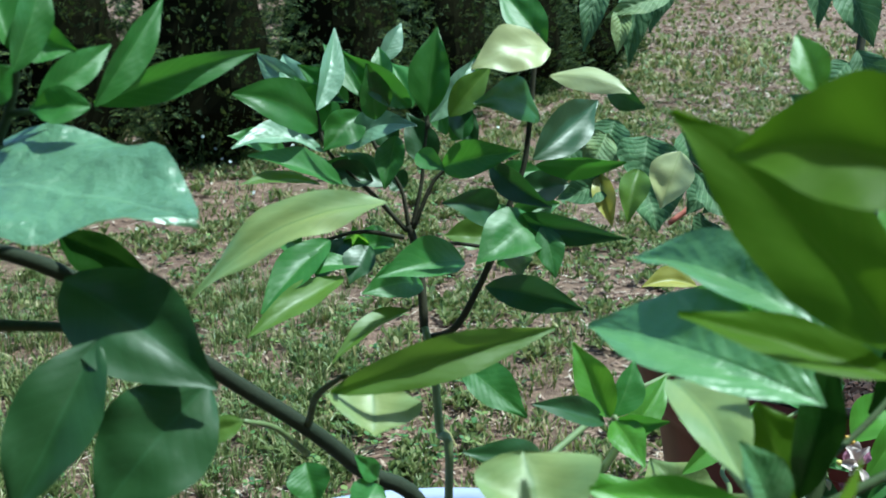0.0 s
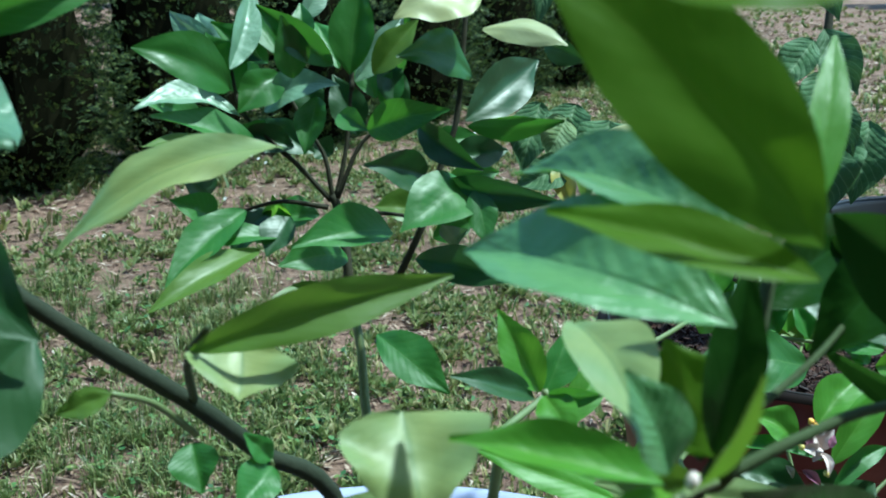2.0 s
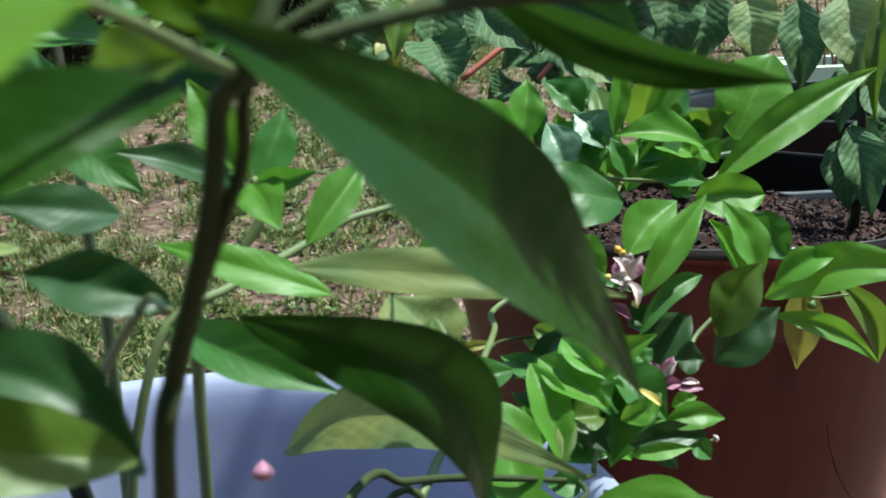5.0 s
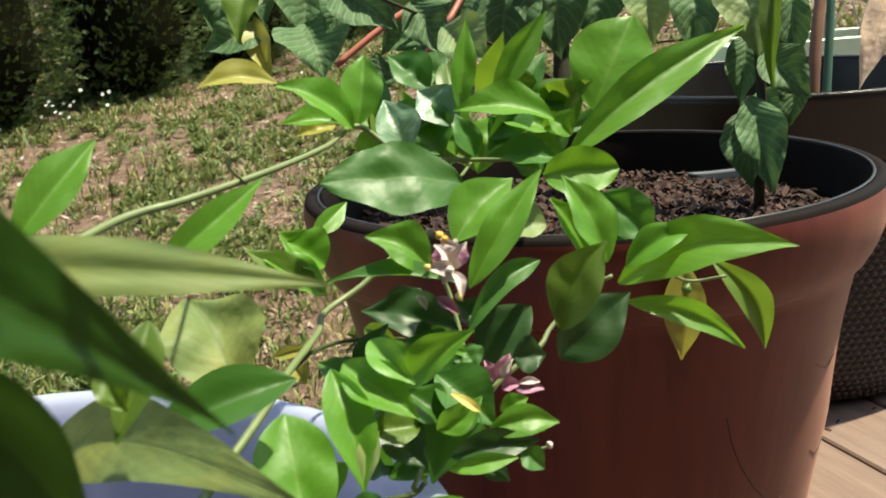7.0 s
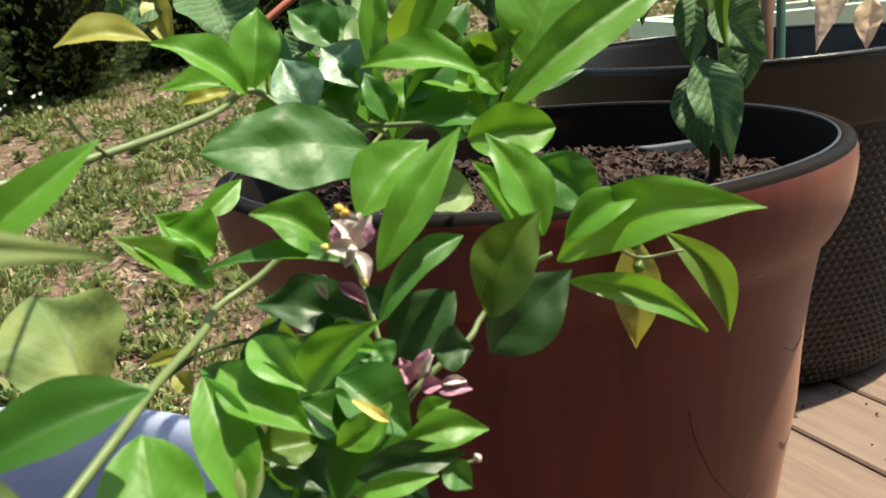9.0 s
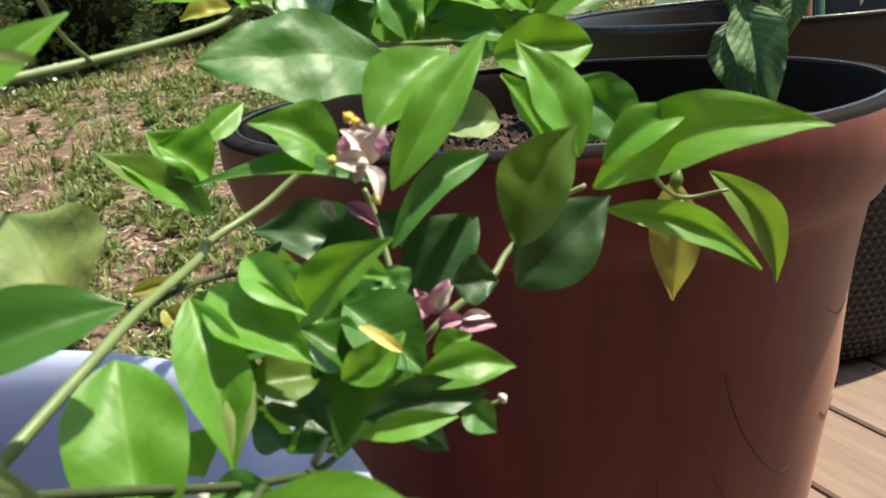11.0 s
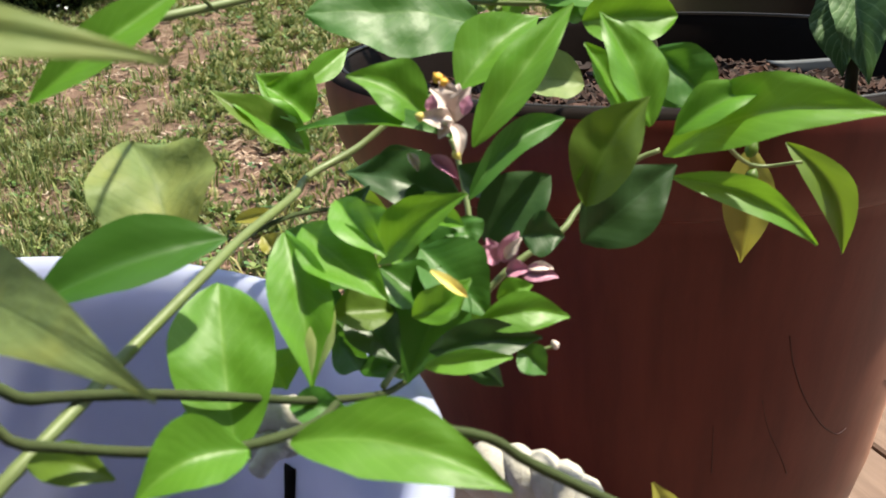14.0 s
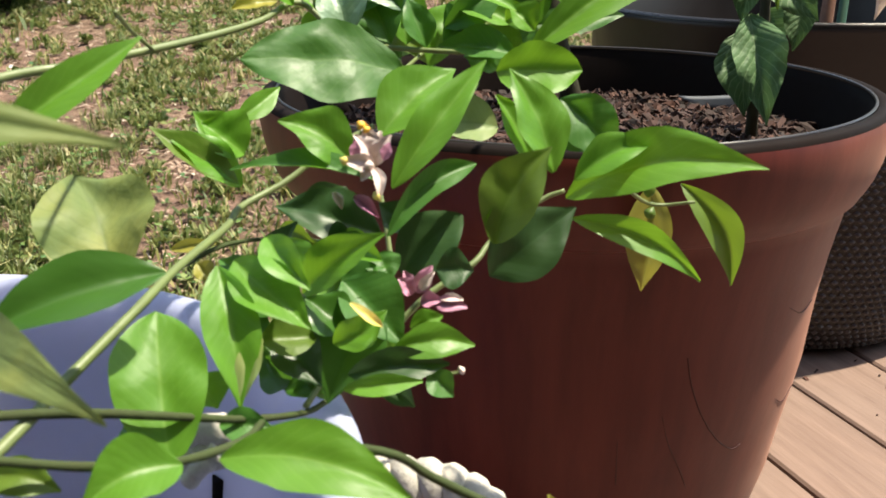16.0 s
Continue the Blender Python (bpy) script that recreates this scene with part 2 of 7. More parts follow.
def wood_material():
    m, nt, b = material("deck_wood")
    info = nt.nodes.new("ShaderNodeObjectInfo")
    co = nt.nodes.new("ShaderNodeTexCoord")
    add = nt.nodes.new("ShaderNodeVectorMath")
    add.operation = "ADD"
    com = nt.nodes.new("ShaderNodeCombineXYZ")
    nt.links.new(maths(nt, "MULTIPLY", info.outputs["Random"], 37.0), com.inputs[0])
    nt.links.new(maths(nt, "MULTIPLY", info.outputs["Random"], 11.0), com.inputs[2])
    nt.links.new(co.outputs["Object"], add.inputs[0])
    nt.links.new(com.outputs[0], add.inputs[1])
    mp = node(nt, "ShaderNodeMapping", Scale=(22, 1.3, 22))
    nt.links.new(add.outputs[0], mp.inputs[0])
    grain = noisy(nt, 3.0, 8.0, 0.65, mp.outputs[0])
    lines = ramped(nt, grain, 0.35, 0.65)
    blot = ramped(nt, noisy(nt, 5.0, 5.0, 0.6, add.outputs[0]), 0.35, 0.7)
    col = mixed(nt, lines, (0.135, 0.080, 0.060), (0.205, 0.132, 0.103))
    col = mixed(nt, maths(nt, "MULTIPLY", blot, 0.35), col, (0.165, 0.118, 0.097))
    dark = ramped(nt, noisy(nt, 9.0, 6.0, 0.7, mp.outputs[0]), 0.62, 0.72)
    col = mixed(nt, maths(nt, "MULTIPLY", dark, 0.55), col, (0.075, 0.042, 0.030))
    nt.links.new(col, b.inputs["Base Color"])
    b.inputs["Roughness"].default_value = 0.72
    bumped(nt, b, grain, 0.5, 0.0015)
    return m


WOOD = wood_material()


def lawn_material():
    m, nt, b = material("lawn_earth")
    big = ramped(nt, noisy(nt, 2.2, 5.0, 0.6), 0.40, 0.62)
    small = ramped(nt, noisy(nt, 26.0, 5.0, 0.65), 0.35, 0.68)
    fine = ramped(nt, noisy(nt, 170.0, 3.0, 0.6), 0.35, 0.7)
    col = mixed(nt, small, (0.135, 0.070, 0.052), (0.38, 0.232, 0.165))
    col = mixed(nt, maths(nt, "MULTIPLY", big, 0.18), col, (0.085, 0.105, 0.035))
    col = mixed(nt, maths(nt, "MULTIPLY", fine, 0.6), col, (0.05, 0.030, 0.020))
    nt.links.new(col, b.inputs["Base Color"])
    b.inputs["Roughness"].default_value = 0.95
    bumped(nt, b, noisy(nt, 60.0, 6.0, 0.7), 1.0, 0.02)
    return m


LAWN = lawn_material()


def island_material(name, colours, rough=0.6, through=0.25):
    """Many small pieces in one mesh; each takes a colour by its island."""
    m, nt, b = material(name)
    geo = nt.nodes.new("ShaderNodeNewGeometry")
    r = nt.nodes.new("ShaderNodeValToRGB")
    r.color_ramp.interpolation = "LINEAR"
    el = r.color_ramp.elements
    el[0].color, el[1].color = (*colours[0], 1), (*colours[-1], 1)
    for i, c in enumerate(colours[1:-1], 1):
        el.new(i / (len(colours) - 1)).color = (*c, 1)
    nt.links.new(geo.outputs["Random Per Island"], r.inputs[0])
    nt.links.new(r.outputs[0], b.inputs["Base Color"])
    b.inputs["Roughness"].default_value = rough
    t = node(nt, "ShaderNodeBsdfTranslucent")
    nt.links.new(r.outputs[0], t.inputs[0])
    mix = node(nt, "ShaderNodeMixShader", Fac=through)
    nt.links.new(b.outputs[0], mix.inputs[1])
    nt.links.new(t.outputs[0], mix.inputs[2])
    nt.links.new(mix.outputs[0], nt.nodes["Material Output"].inputs[0])
    return m


GRASS = island_material("grass_blades", [(0.058, 0.098, 0.020), (0.108, 0.158, 0.034), (0.18, 0.208, 0.050), (0.28, 0.26, 0.09), (0.42, 0.35, 0.19)])
STRAW = island_material("dry_grass", [(0.18, 0.115, 0.085), (0.34, 0.24, 0.16), (0.24, 0.135, 0.105), (0.40, 0.29, 0.215), (0.60, 0.51, 0.42)], 0.8, 0.15)
WEED = island_material("weed_leaves", [(0.055, 0.088, 0.024), (0.105, 0.150, 0.040), (0.165, 0.208, 0.060), (0.225, 0.255, 0.090), (0.36, 0.33, 0.16)], 0.45, 0.35)
CLOVER = island_material("clover_leaves", [(0.035, 0.10, 0.028), (0.075, 0.165, 0.045), (0.11, 0.20, 0.048), (0.20, 0.25, 0.065)])
THUJA = island_material("thuja_sprays", [(0.008, 0.018, 0.005), (0.026, 0.050, 0.011), (0.065, 0.105, 0.022), (0.17, 0.21, 0.050)], 0.8, 0.15)
CRUMB = island_material("bark_crumbs", [(0.010, 0.0045, 0.0036), (0.030, 0.011, 0.0075), (0.052, 0.019, 0.0125), (0.018, 0.0075, 0.0055), (0.090, 0.036, 0.024)], 0.85, 0.0)
FAR_LEAF = island_material("far_foliage", [(0.04, 0.09, 0.03), (0.08, 0.15, 0.04), (0.14, 0.22, 0.06)], 0.7, 0.3)
DAISY = island_material("daisy_petals", [(0.75, 0.75, 0.72), (0.85, 0.84, 0.80)], 0.6, 0.2)


# ---- builders ----
def thing(name, place, label, category, group="", kind=""):
    ob = new(name)
    ob.location = place
    ob.empty_display_size = 0.05
    return tagged(ob, label, category, group, kind)


def link(name, me, mat, parent=None, label=""):
    me.materials.append(mat)
    ob = new(name, me)
    if parent is not None:
        ob.parent = parent
        top = parent
        shift = Vector((0, 0, 0))
        while top is not None:
            shift += top.location
            top = top.parent
        ob.location = -shift
    if label:
        tagged(ob, label)
    return ob


def part(name, bm, mat, parent=None, label="", smooth=True):
    me = bpy.data.meshes.new(name)
    bm.to_mesh(me)
    bm.free()
    if smooth:
        me.shade_smooth()
    return link(name, me, mat, parent, label)


def raw(name, verts, faces, mat, parent=None, label="", smooth=False):
    me = bpy.data.meshes.new(name)
    me.from_pydata([tuple(v) for v in verts], [], faces)
    me.update()
    if smooth:
        me.shade_smooth()
    return link(name, me, mat, parent, label)


def curve_points(points, steps=6):
    """A smooth line through the points (Catmull-Rom)."""
    p = [Vector(q) for q in points]
    p = [2 * p[0] - p[1]] + p + [2 * p[-1] - p[-2]]
    out = []
    for i in range(1, len(p) - 2):
        a, b, c, d = p[i - 1:i + 3]
        for k in range(steps):
            t = k / steps
            out.append(0.5 * (2 * b + (c - a) * t + (2 * a - 5 * b + 4 * c - d) * t * t + (3 * b - a - 3 * c + d) * t ** 3))
    return out + [p[-2]]


def tube(name, points, r0, r1, mat, parent, label="", sides=8, knots=0.12):
    line = curve_points(points)
    n = len(line)
    verts, faces = [], []
    ref = Vector((0.31, 0.87, 0.38))
    for i, p in enumerate(line):
        d = (line[min(i + 1, n - 1)] - line[max(i - 1, 0)]).normalized()
        u = d.cross(ref).normalized()
        w = d.cross(u)
        r = r0 + (r1 - r0) * i / (n - 1)
        r *= 1 + knots * math.sin(i * 1.7 + 12 * p.x) * noise.noise(p * 60)
        for k in range(sides):
            a = 2 * math.pi * k / sides
            verts.append(p + (u * math.cos(a) + w * math.sin(a)) * r)
    for i in range(n - 1):
        for k in range(sides):
            faces.append((i * sides + k, i * sides + (k + 1) % sides, (i + 1) * sides + (k + 1) % sides, (i + 1) * sides + k))
    faces.append(tuple(range(sides - 1, -1, -1)))
    faces.append(tuple((n - 1) * sides + k for k in range(sides)))
    return raw(name, verts, faces, mat, parent, label, True)


def lathe(name, profile, mat, parent, label="", centre=(0, 0), sides=72):
    """A turned shape: profile is a list of (radius, height)."""
    verts, faces = [], []
    for r, z in profile:
        for k in range(sides):
            a = 2 * math.pi * k / sides
            verts.append((centre[0] + r * math.cos(a), centre[1] + r * math.sin(a), z))
    for i in range(len(profile) - 1):
        for k in range(sides):
            faces.append((i * sides + k, i * sides + (k + 1) % sides, (i + 1) * sides + (k + 1) % sides, (i + 1) * sides + k))
    return raw(name, verts, faces, mat, parent, label, True)


LEAF_N = [0]


def leaf(plant, base, tip, up, width, bend=0.05, fold=0.15, mat=None, name="leaf", wave=1.0, blunt=0.0, sway=0.0, peak=None, rows=16, cols=12):
    """One blade from base to tip; up is its face's normal, bend its arch, fold the angle of its halves, sway its bow sideways."""
    LEAF_N[0] += 1
    seed = LEAF_N[0]
    b, t, n = Vector(base), Vector(tip), Vector(up)
    axis = t - b
    length = axis.length
    axis.normalize()
    n = (n - axis * n.dot(axis)).normalized()
    side = axis.cross(n)
    rnd = random.Random(seed)
    skew, phase, amp = rnd.uniform(-0.03, 0.03) + sway, rnd.uniform(0, 6), rnd.uniform(0.5, 1.0) * wave
    middle = rnd.uniform(0.40, 0.50) + blunt * 0.10
    peak = peak or middle
    twist, cup, one = rnd.uniform(-0.35, 0.35), rnd.uniform(-0.10, 0.16), rnd.uniform(0.9, 1.1)
    tall = rnd.uniform(0.015, 0.05) * min(1.5, wave)
    cell = Vector((seed * 3.7, 0, 0))
    verts, faces, uvs = [], [], []
    for i in range(rows + 1):
        s = i / rows
        if s <= peak:
            form = math.sin(0.5 * math.pi * s / peak) ** (0.78 - 0.25 * blunt)
        else:
            form = math.cos(0.5 * math.pi * (s - peak) / (1 - peak)) ** (1.22 - 0.66 * blunt) if s < 1 else 0.0
        arch = math.sin(math.pi * s)
        turn = twist * (s - 0.5)
        across = side * math.cos(turn) + n * math.sin(turn)
        face = n * math.cos(turn) - side * math.sin(turn)
        mid = b + axis * (length * s) + n * (length * bend * 4 * s * (1 - s)) + side * (length * skew * arch)
        for j in range(cols + 1):
            u = 2 * j / cols - 1
            half = 0.5 * width * form * (one if u > 0 else 2 - one) + 0.0007
            tooth = 1 + 0.035 * wave * noise.noise(Vector((s * 9, u, seed * 1.3)))
            ripple = amp * 0.035 * width * math.sin(s * 15 + phase + 2.2 * u) * u * u
            swell = tall * width * 1.6 * noise.noise(cell + Vector((s * 4.2, u * 1.6, 0)))
            v = abs(u)
            ridge = math.sqrt(v * v + 0.012) - 0.11
            lift = (fold * (1.38 * ridge - 0.36 * v * v) + 0.6 * cup * u * u) * half * 2 + ripple + swell * arch
            narrow = 1 - 0.5 * abs(fold)
            verts.append(mid + across * (u * half * narrow * tooth) + face * lift)
            uvs.append((j / cols, s))
    w = cols + 1
    for i in range(rows):
        for j in range(cols):
            faces.append((i * w + j, i * w + j + 1, (i + 1) * w + j + 1, (i + 1) * w + j))
    me = bpy.data.meshes.new(name)
    me.from_pydata([tuple(v) for v in verts], [], faces)
    layer = me.uv_layers.new(name="UVMap")
    for loop in me.loops:
        layer.data[loop.index].uv = uvs[loop.vertex_index]
    me.shade_smooth()
    return link(name, me, mat, plant)


# ---- ground ----
def ground_z(x, y):
    """The lawn: level by the deck, then rising gently away from it."""
    far = max(0.0, y - 1.7)
    return -0.05 + 0.07 * far + 0.012 * noise.noise(Vector((x * 0.8, y * 0.8, 0.0)))


def on_deck(x, y):
    dx, dy = x - 0.92, y - 1.46
    side, out = 0.971 * dx + 0.240 * dy, 0.240 * dx - 0.971 * dy
    return side > -1.34 and out > (-0.15 if side < -0.145 else -0.93)


def build_ground():
    xs = [-60, -30, -16, -9] + [-6 + 0.25 * i for i in range(53)] + [9, 16, 30, 60]
    ys = [-40, -20, -10, -5] + [-3 + 0.25 * i for i in range(57)] + [14, 19, 28, 45, 70]
    verts = [(x, y, ground_z(x, y)) for y in ys for x in xs]
    w = len(xs)
    faces = [(j * w + i, j * w + i + 1, (j + 1) * w + i + 1, (j + 1) * w + i) for j in range(len(ys) - 1) for i in range(w - 1)]
    tagged(raw("ground", verts, faces, LAWN, None, "", True), "patchy dry lawn, brown earth and worn grass", "lawn", kind="structure")


build_ground()

# ---- terracotta pot ----
POT = (0.552, 1.219)


def build_terracotta_pot():
    ob = thing("flower_pot", (*POT, 0.0), "large round terracotta-brown plastic pot with black rolled lip", "flower pot")
    wall = [(0.0, 0.002), (0.14, 0.001), (0.168, 0.004), (0.184, 0.018), (0.194, 0.034), (0.202, 0.052), (0.213, 0.090), (0.222, 0.140), (0.229, 0.175), (0.2345, 0.205), (0.2385, 0.245), (0.242, 0.275), (0.247, 0.305), (0.2525, 0.332), (0.2565, 0.350), (0.2580, 0.3620)]
    band = [(0.2605, 0.3632), (0.2648, 0.3638), (0.2675, 0.3655), (0.2688, 0.3685), (0.2728, 0.3745), (0.2775, 0.384), (0.2815, 0.396), (0.2845, 0.410), (0.286, 0.422), (0.286, 0.432), (0.2845, 0.4375)]
    lathe("body", wall + band, TERRACOTTA, ob, "faded terracotta plastic wall and flared rim band", POT, 128)
    lathe("lip", [(0.2845, 0.4370), (0.2835, 0.4410), (0.280, 0.4430), (0.274, 0.4430), (0.270, 0.439), (0.267, 0.43), (0.2565, 0.385), (0.232, 0.20)],
          LIP, ob, "black inner wall and rolled lip", POT, 128)
    # bead added on the lip to draw a thin line of glint
    lathe("lip_edge", [(0.2722, 0.4426), (0.2717, 0.4436), (0.2705, 0.4438), (0.2695, 0.4430), (0.2697, 0.4415)], EDGE, ob, "thin added bead that gives the edge its glint", POT, 128)
    profile = [(z, r) for r, z in wall[4:]]

    def skin(deg, z):
        for (z0, r0), (z1, r1) in zip(profile, profile[1:]):
            if z0 <= z <= z1:
                r = r0 + (r1 - r0) * (z - z0) / (z1 - z0)
                return (POT[0] + (r + 0.0002) * math.cos(radians(deg)), POT[1] + (r + 0.0002) * math.sin(radians(deg)), z)

    for line, thick in ((((-50.0, 0.285), (-43.0, 0.272), (-37.0, 0.276)), 0.0006), (((-46.0, 0.192), (-40.0, 0.180), (-34.0, 0.186)), 0.0006), (((-76.3, 0.265), (-74.5, 0.239), (-71.0, 0.208), (-65.3, 0.178), (-59.7, 0.161), (-56.8, 0.162)), 0.0006), (((-80, 0.213), (-77.7, 0.185), (-73.4, 0.154), (-71, 0.135)), 0.0004), (((-88.7, 0.193), (-87.9, 0.148)), 0.0004)):
        tube("scuff", [skin(*p) for p in line], thick * 0.5, thick, SCUFF, ob, "dark curved scuff mark", 6, 0.0)
    verts, faces = [], []
    rings, sides = 16, 64
    for i in range(rings + 1):
        r = 0.2555 * i / rings
        for k in range(sides):
            a = 2 * math.pi * k / sides
            x, y = POT[0] + r * math.cos(a), POT[1] + r * math.sin(a)
            verts.append((x, y, 0.383 + 0.012 * noise.noise(Vector((x * 14, y * 14, 1))) + 0.006 * noise.noise(Vector((x * 50, y * 50, 3)))))
    for i in range(rings):
        for k in range(sides):
            faces.append((i * sides + k, i * sides + (k + 1) % sides, (i + 1) * sides + (k + 1) % sides, (i + 1) * sides + k))
    tagged(raw("potting_soil", verts, faces, SOIL, None, "", True), "dark moist potting soil filling the terracotta pot", "soil", kind="stuff")


def build_crumbs(name, centre, radius, z, count, seed, label, size=1.0):
    rnd = random.Random(seed)
    verts, faces = [], []
    for _ in range(count):
        a, r = rnd.uniform(0, 2 * math.pi), radius * math.sqrt(rnd.random())
        c = Vector((centre[0] + r * math.cos(a), centre[1] + r * math.sin(a), z + size * rnd.uniform(-0.002, 0.009) if size > 0.5 else z + 0.001))
        e = Euler((rnd.uniform(-1.1, 1.1), rnd.uniform(-0.8, 0.8), rnd.uniform(0, 6.3))).to_matrix()
        grade = rnd.choice((0.5, 0.7, 0.9, 1.2))
        lx, ly, lz = size * grade * rnd.uniform(0.004, 0.016), size * grade * rnd.uniform(0.002, 0.008), size * grade * rnd.uniform(0.001, 0.006)
        k = len(verts)
        for sx, sy, sz in ((-1, -1, -1), (1, -0.7, -1), (0.9, 1, -1), (-0.8, 0.9, -1), (-0.7, -0.8, 1), (0.8, -0.6, 1), (0.6, 0.8, 1), (-0.9, 0.7, 1)):
            verts.append(c + e @ Vector((lx * sx * rnd.uniform(0.45, 1.15), ly * sy * rnd.uniform(0.35, 1.2), lz * sz * rnd.uniform(0.4, 1.2))))
        for f in ((0, 3, 2, 1), (4, 5, 6, 7), (0, 1, 5, 4), (1, 2, 6, 5), (2, 3, 7, 6), (3, 0, 4, 7)):
            faces.append(tuple(k + i for i in f))
    tagged(raw(name, verts, faces, CRUMB), label, "bark mulch", kind="stuff")


build_terracotta_pot()
def build_label():
    """A pale strip of plastic lying at the back of the soil."""
    bm = bmesh.new()
    bmesh.ops.create_grid(bm, x_segments=8, y_segments=3, size=0.5)
    for v in bm.verts:
        v.co = Vector((0.755 + 0.075 * v.co.x - 0.02 * v.co.y, 1.352 - 0.03 * v.co.x + 0.012 * v.co.y, 0.399 + 0.002 * math.sin(4 * v.co.x) + 0.010 * v.co.y))
    bmesh.ops.solidify(bm, geom=list(bm.faces), thickness=0.0012)
    tagged(part("plastic_strip", bm, GREY_PLASTIC), "pale grey plastic strip lying on the dark potting soil", "plastic strip")


build_label()
build_crumbs("bark_crumbs", POT, 0.252, 0.388, 7500, 5, "brown bark crumbs lying on the potting soil", 0.66)

# ---- lavender tub ----
TUB = (0.070, 0.675)


def build_tub():
    ob = thing("plant_tub", (*TUB, 0.0), "pale lavender plastic tub half filled with soil", "plant tub")
    wall = [(0.0, 0.0), (0.18, 0.0), (0.21, 0.012)] + [(0.232 + 0.040 * i / 12, 0.08 + 0.255 * i / 12) for i in range(13)]
    wall += [(0.282, 0.338), (0.288, 0.343), (0.289, 0.352), (0.286, 0.359), (0.280, 0.361), (0.274, 0.360), (0.269, 0.355)]
    wall += [(0.266 - 0.034 * i / 14, 0.345 - 0.245 * i / 14) for i in range(15)]
    lathe("body", wall, LAVENDER, ob, "", TUB, 160)
    strands = [[], [], []]
    for i in range(41):
        s = i / 40
        c = Vector((0.352 + 0.082 * math.sin(1.6 * s), 0.806 - 0.050 * s - 0.032 * s * s, 0.272 + 0.012 * math.sin(math.pi * s) - 0.012 * s * s))
        for k in range(3):
            a = s * 17 + k * 2.094
            strands[k].append(c + Vector((math.cos(a) * 0.5, math.cos(a) * 0.6, math.sin(a))) * 0.0080)
    handle = part("rope_handle", bmesh.new(), ROPE, ob, "thick twisted white rope handle")
    for k in range(3):
        tube("strand", strands[k], 0.0098, 0.0098, ROPE, handle, "", 10, 0.0)
    knot = part("rope_knot", bmesh.new(), ROPE, ob, "frayed white rope end knotted through the tub wall")
    for a, b, c, r in (((0.268, 0.705, 0.358), (0.280, 0.700, 0.369), (0.296, 0.699, 0.368), 0.0085), ((0.266, 0.703, 0.351), (0.280, 0.698, 0.358), (0.293, 0.698, 0.357), 0.0080), ((0.279, 0.672, 0.358), (0.285, 0.671, 0.366), (0.293, 0.672, 0.372), 0.0052)):
        tube("strand", [a, b, c], r * 0.8, r, ROPE, knot, "", 10, 0.3)
    tube("handle_slot", [(0.2665, 0.8405, 0.262), (0.2655, 0.839, 0.246), (0.264, 0.837, 0.232)], 0.0065, 0.0065, BLACK_PLASTIC, ob, "dark slot in the tub wall", 8, 0.0)
    verts, faces = [], []
    rings, sides = 12, 56
    for i in range(rings + 1):
        r = 0.246 * i / rings
        for k in range(sides):
            a = 2 * math.pi * k / sides
            x, y = TUB[0] + r * math.cos(a), TUB[1] + r * math.sin(a)
            verts.append((x, y, 0.185 + 0.012 * noise.noise(Vector((x * 16, y * 16, 4))) + 0.005 * noise.noise(Vector((x * 60, y * 60, 3)))))
    for i in range(rings):
        for k in range(sides):
            faces.append((i * sides + k, i * sides + (k + 1) % sides, (i + 1) * sides + (k + 1) % sides, (i + 1) * sides + k))
    tagged(raw("tub_soil", verts, faces, SOIL, None, "", True), "dark soil lying in the lavender tub", "soil", kind="stuff")


build_tub()
build_crumbs("deck_debris", (1.08, 1.40), 0.17, 0.0, 22, 21, "small dark crumbs of soil scattered on the deck", 0.45)
build_crumbs("soil_crumbs", TUB, 0.235, 0.192, 900, 8, "dark crumbs on the soil of the tub")

# ---- woven dark planter ----
WOVEN = (1.000, 1.775)
WOVEN_WALL = [(0.205, 0.002), (0.222, 0.008), (0.236, 0.024), (0.248, 0.050), (0.260, 0.100), (0.270, 0.170), (0.278, 0.250), (0.283, 0.320), (0.285, 0.372)]


def woven_radius(z):
    for (r0, z0), (r1, z1) in zip(WOVEN_WALL, WOVEN_WALL[1:]):
        if z <= z1:
            return r0 + (r1 - r0) * (z - z0) / (z1 - z0)
    return WOVEN_WALL[-1][0]


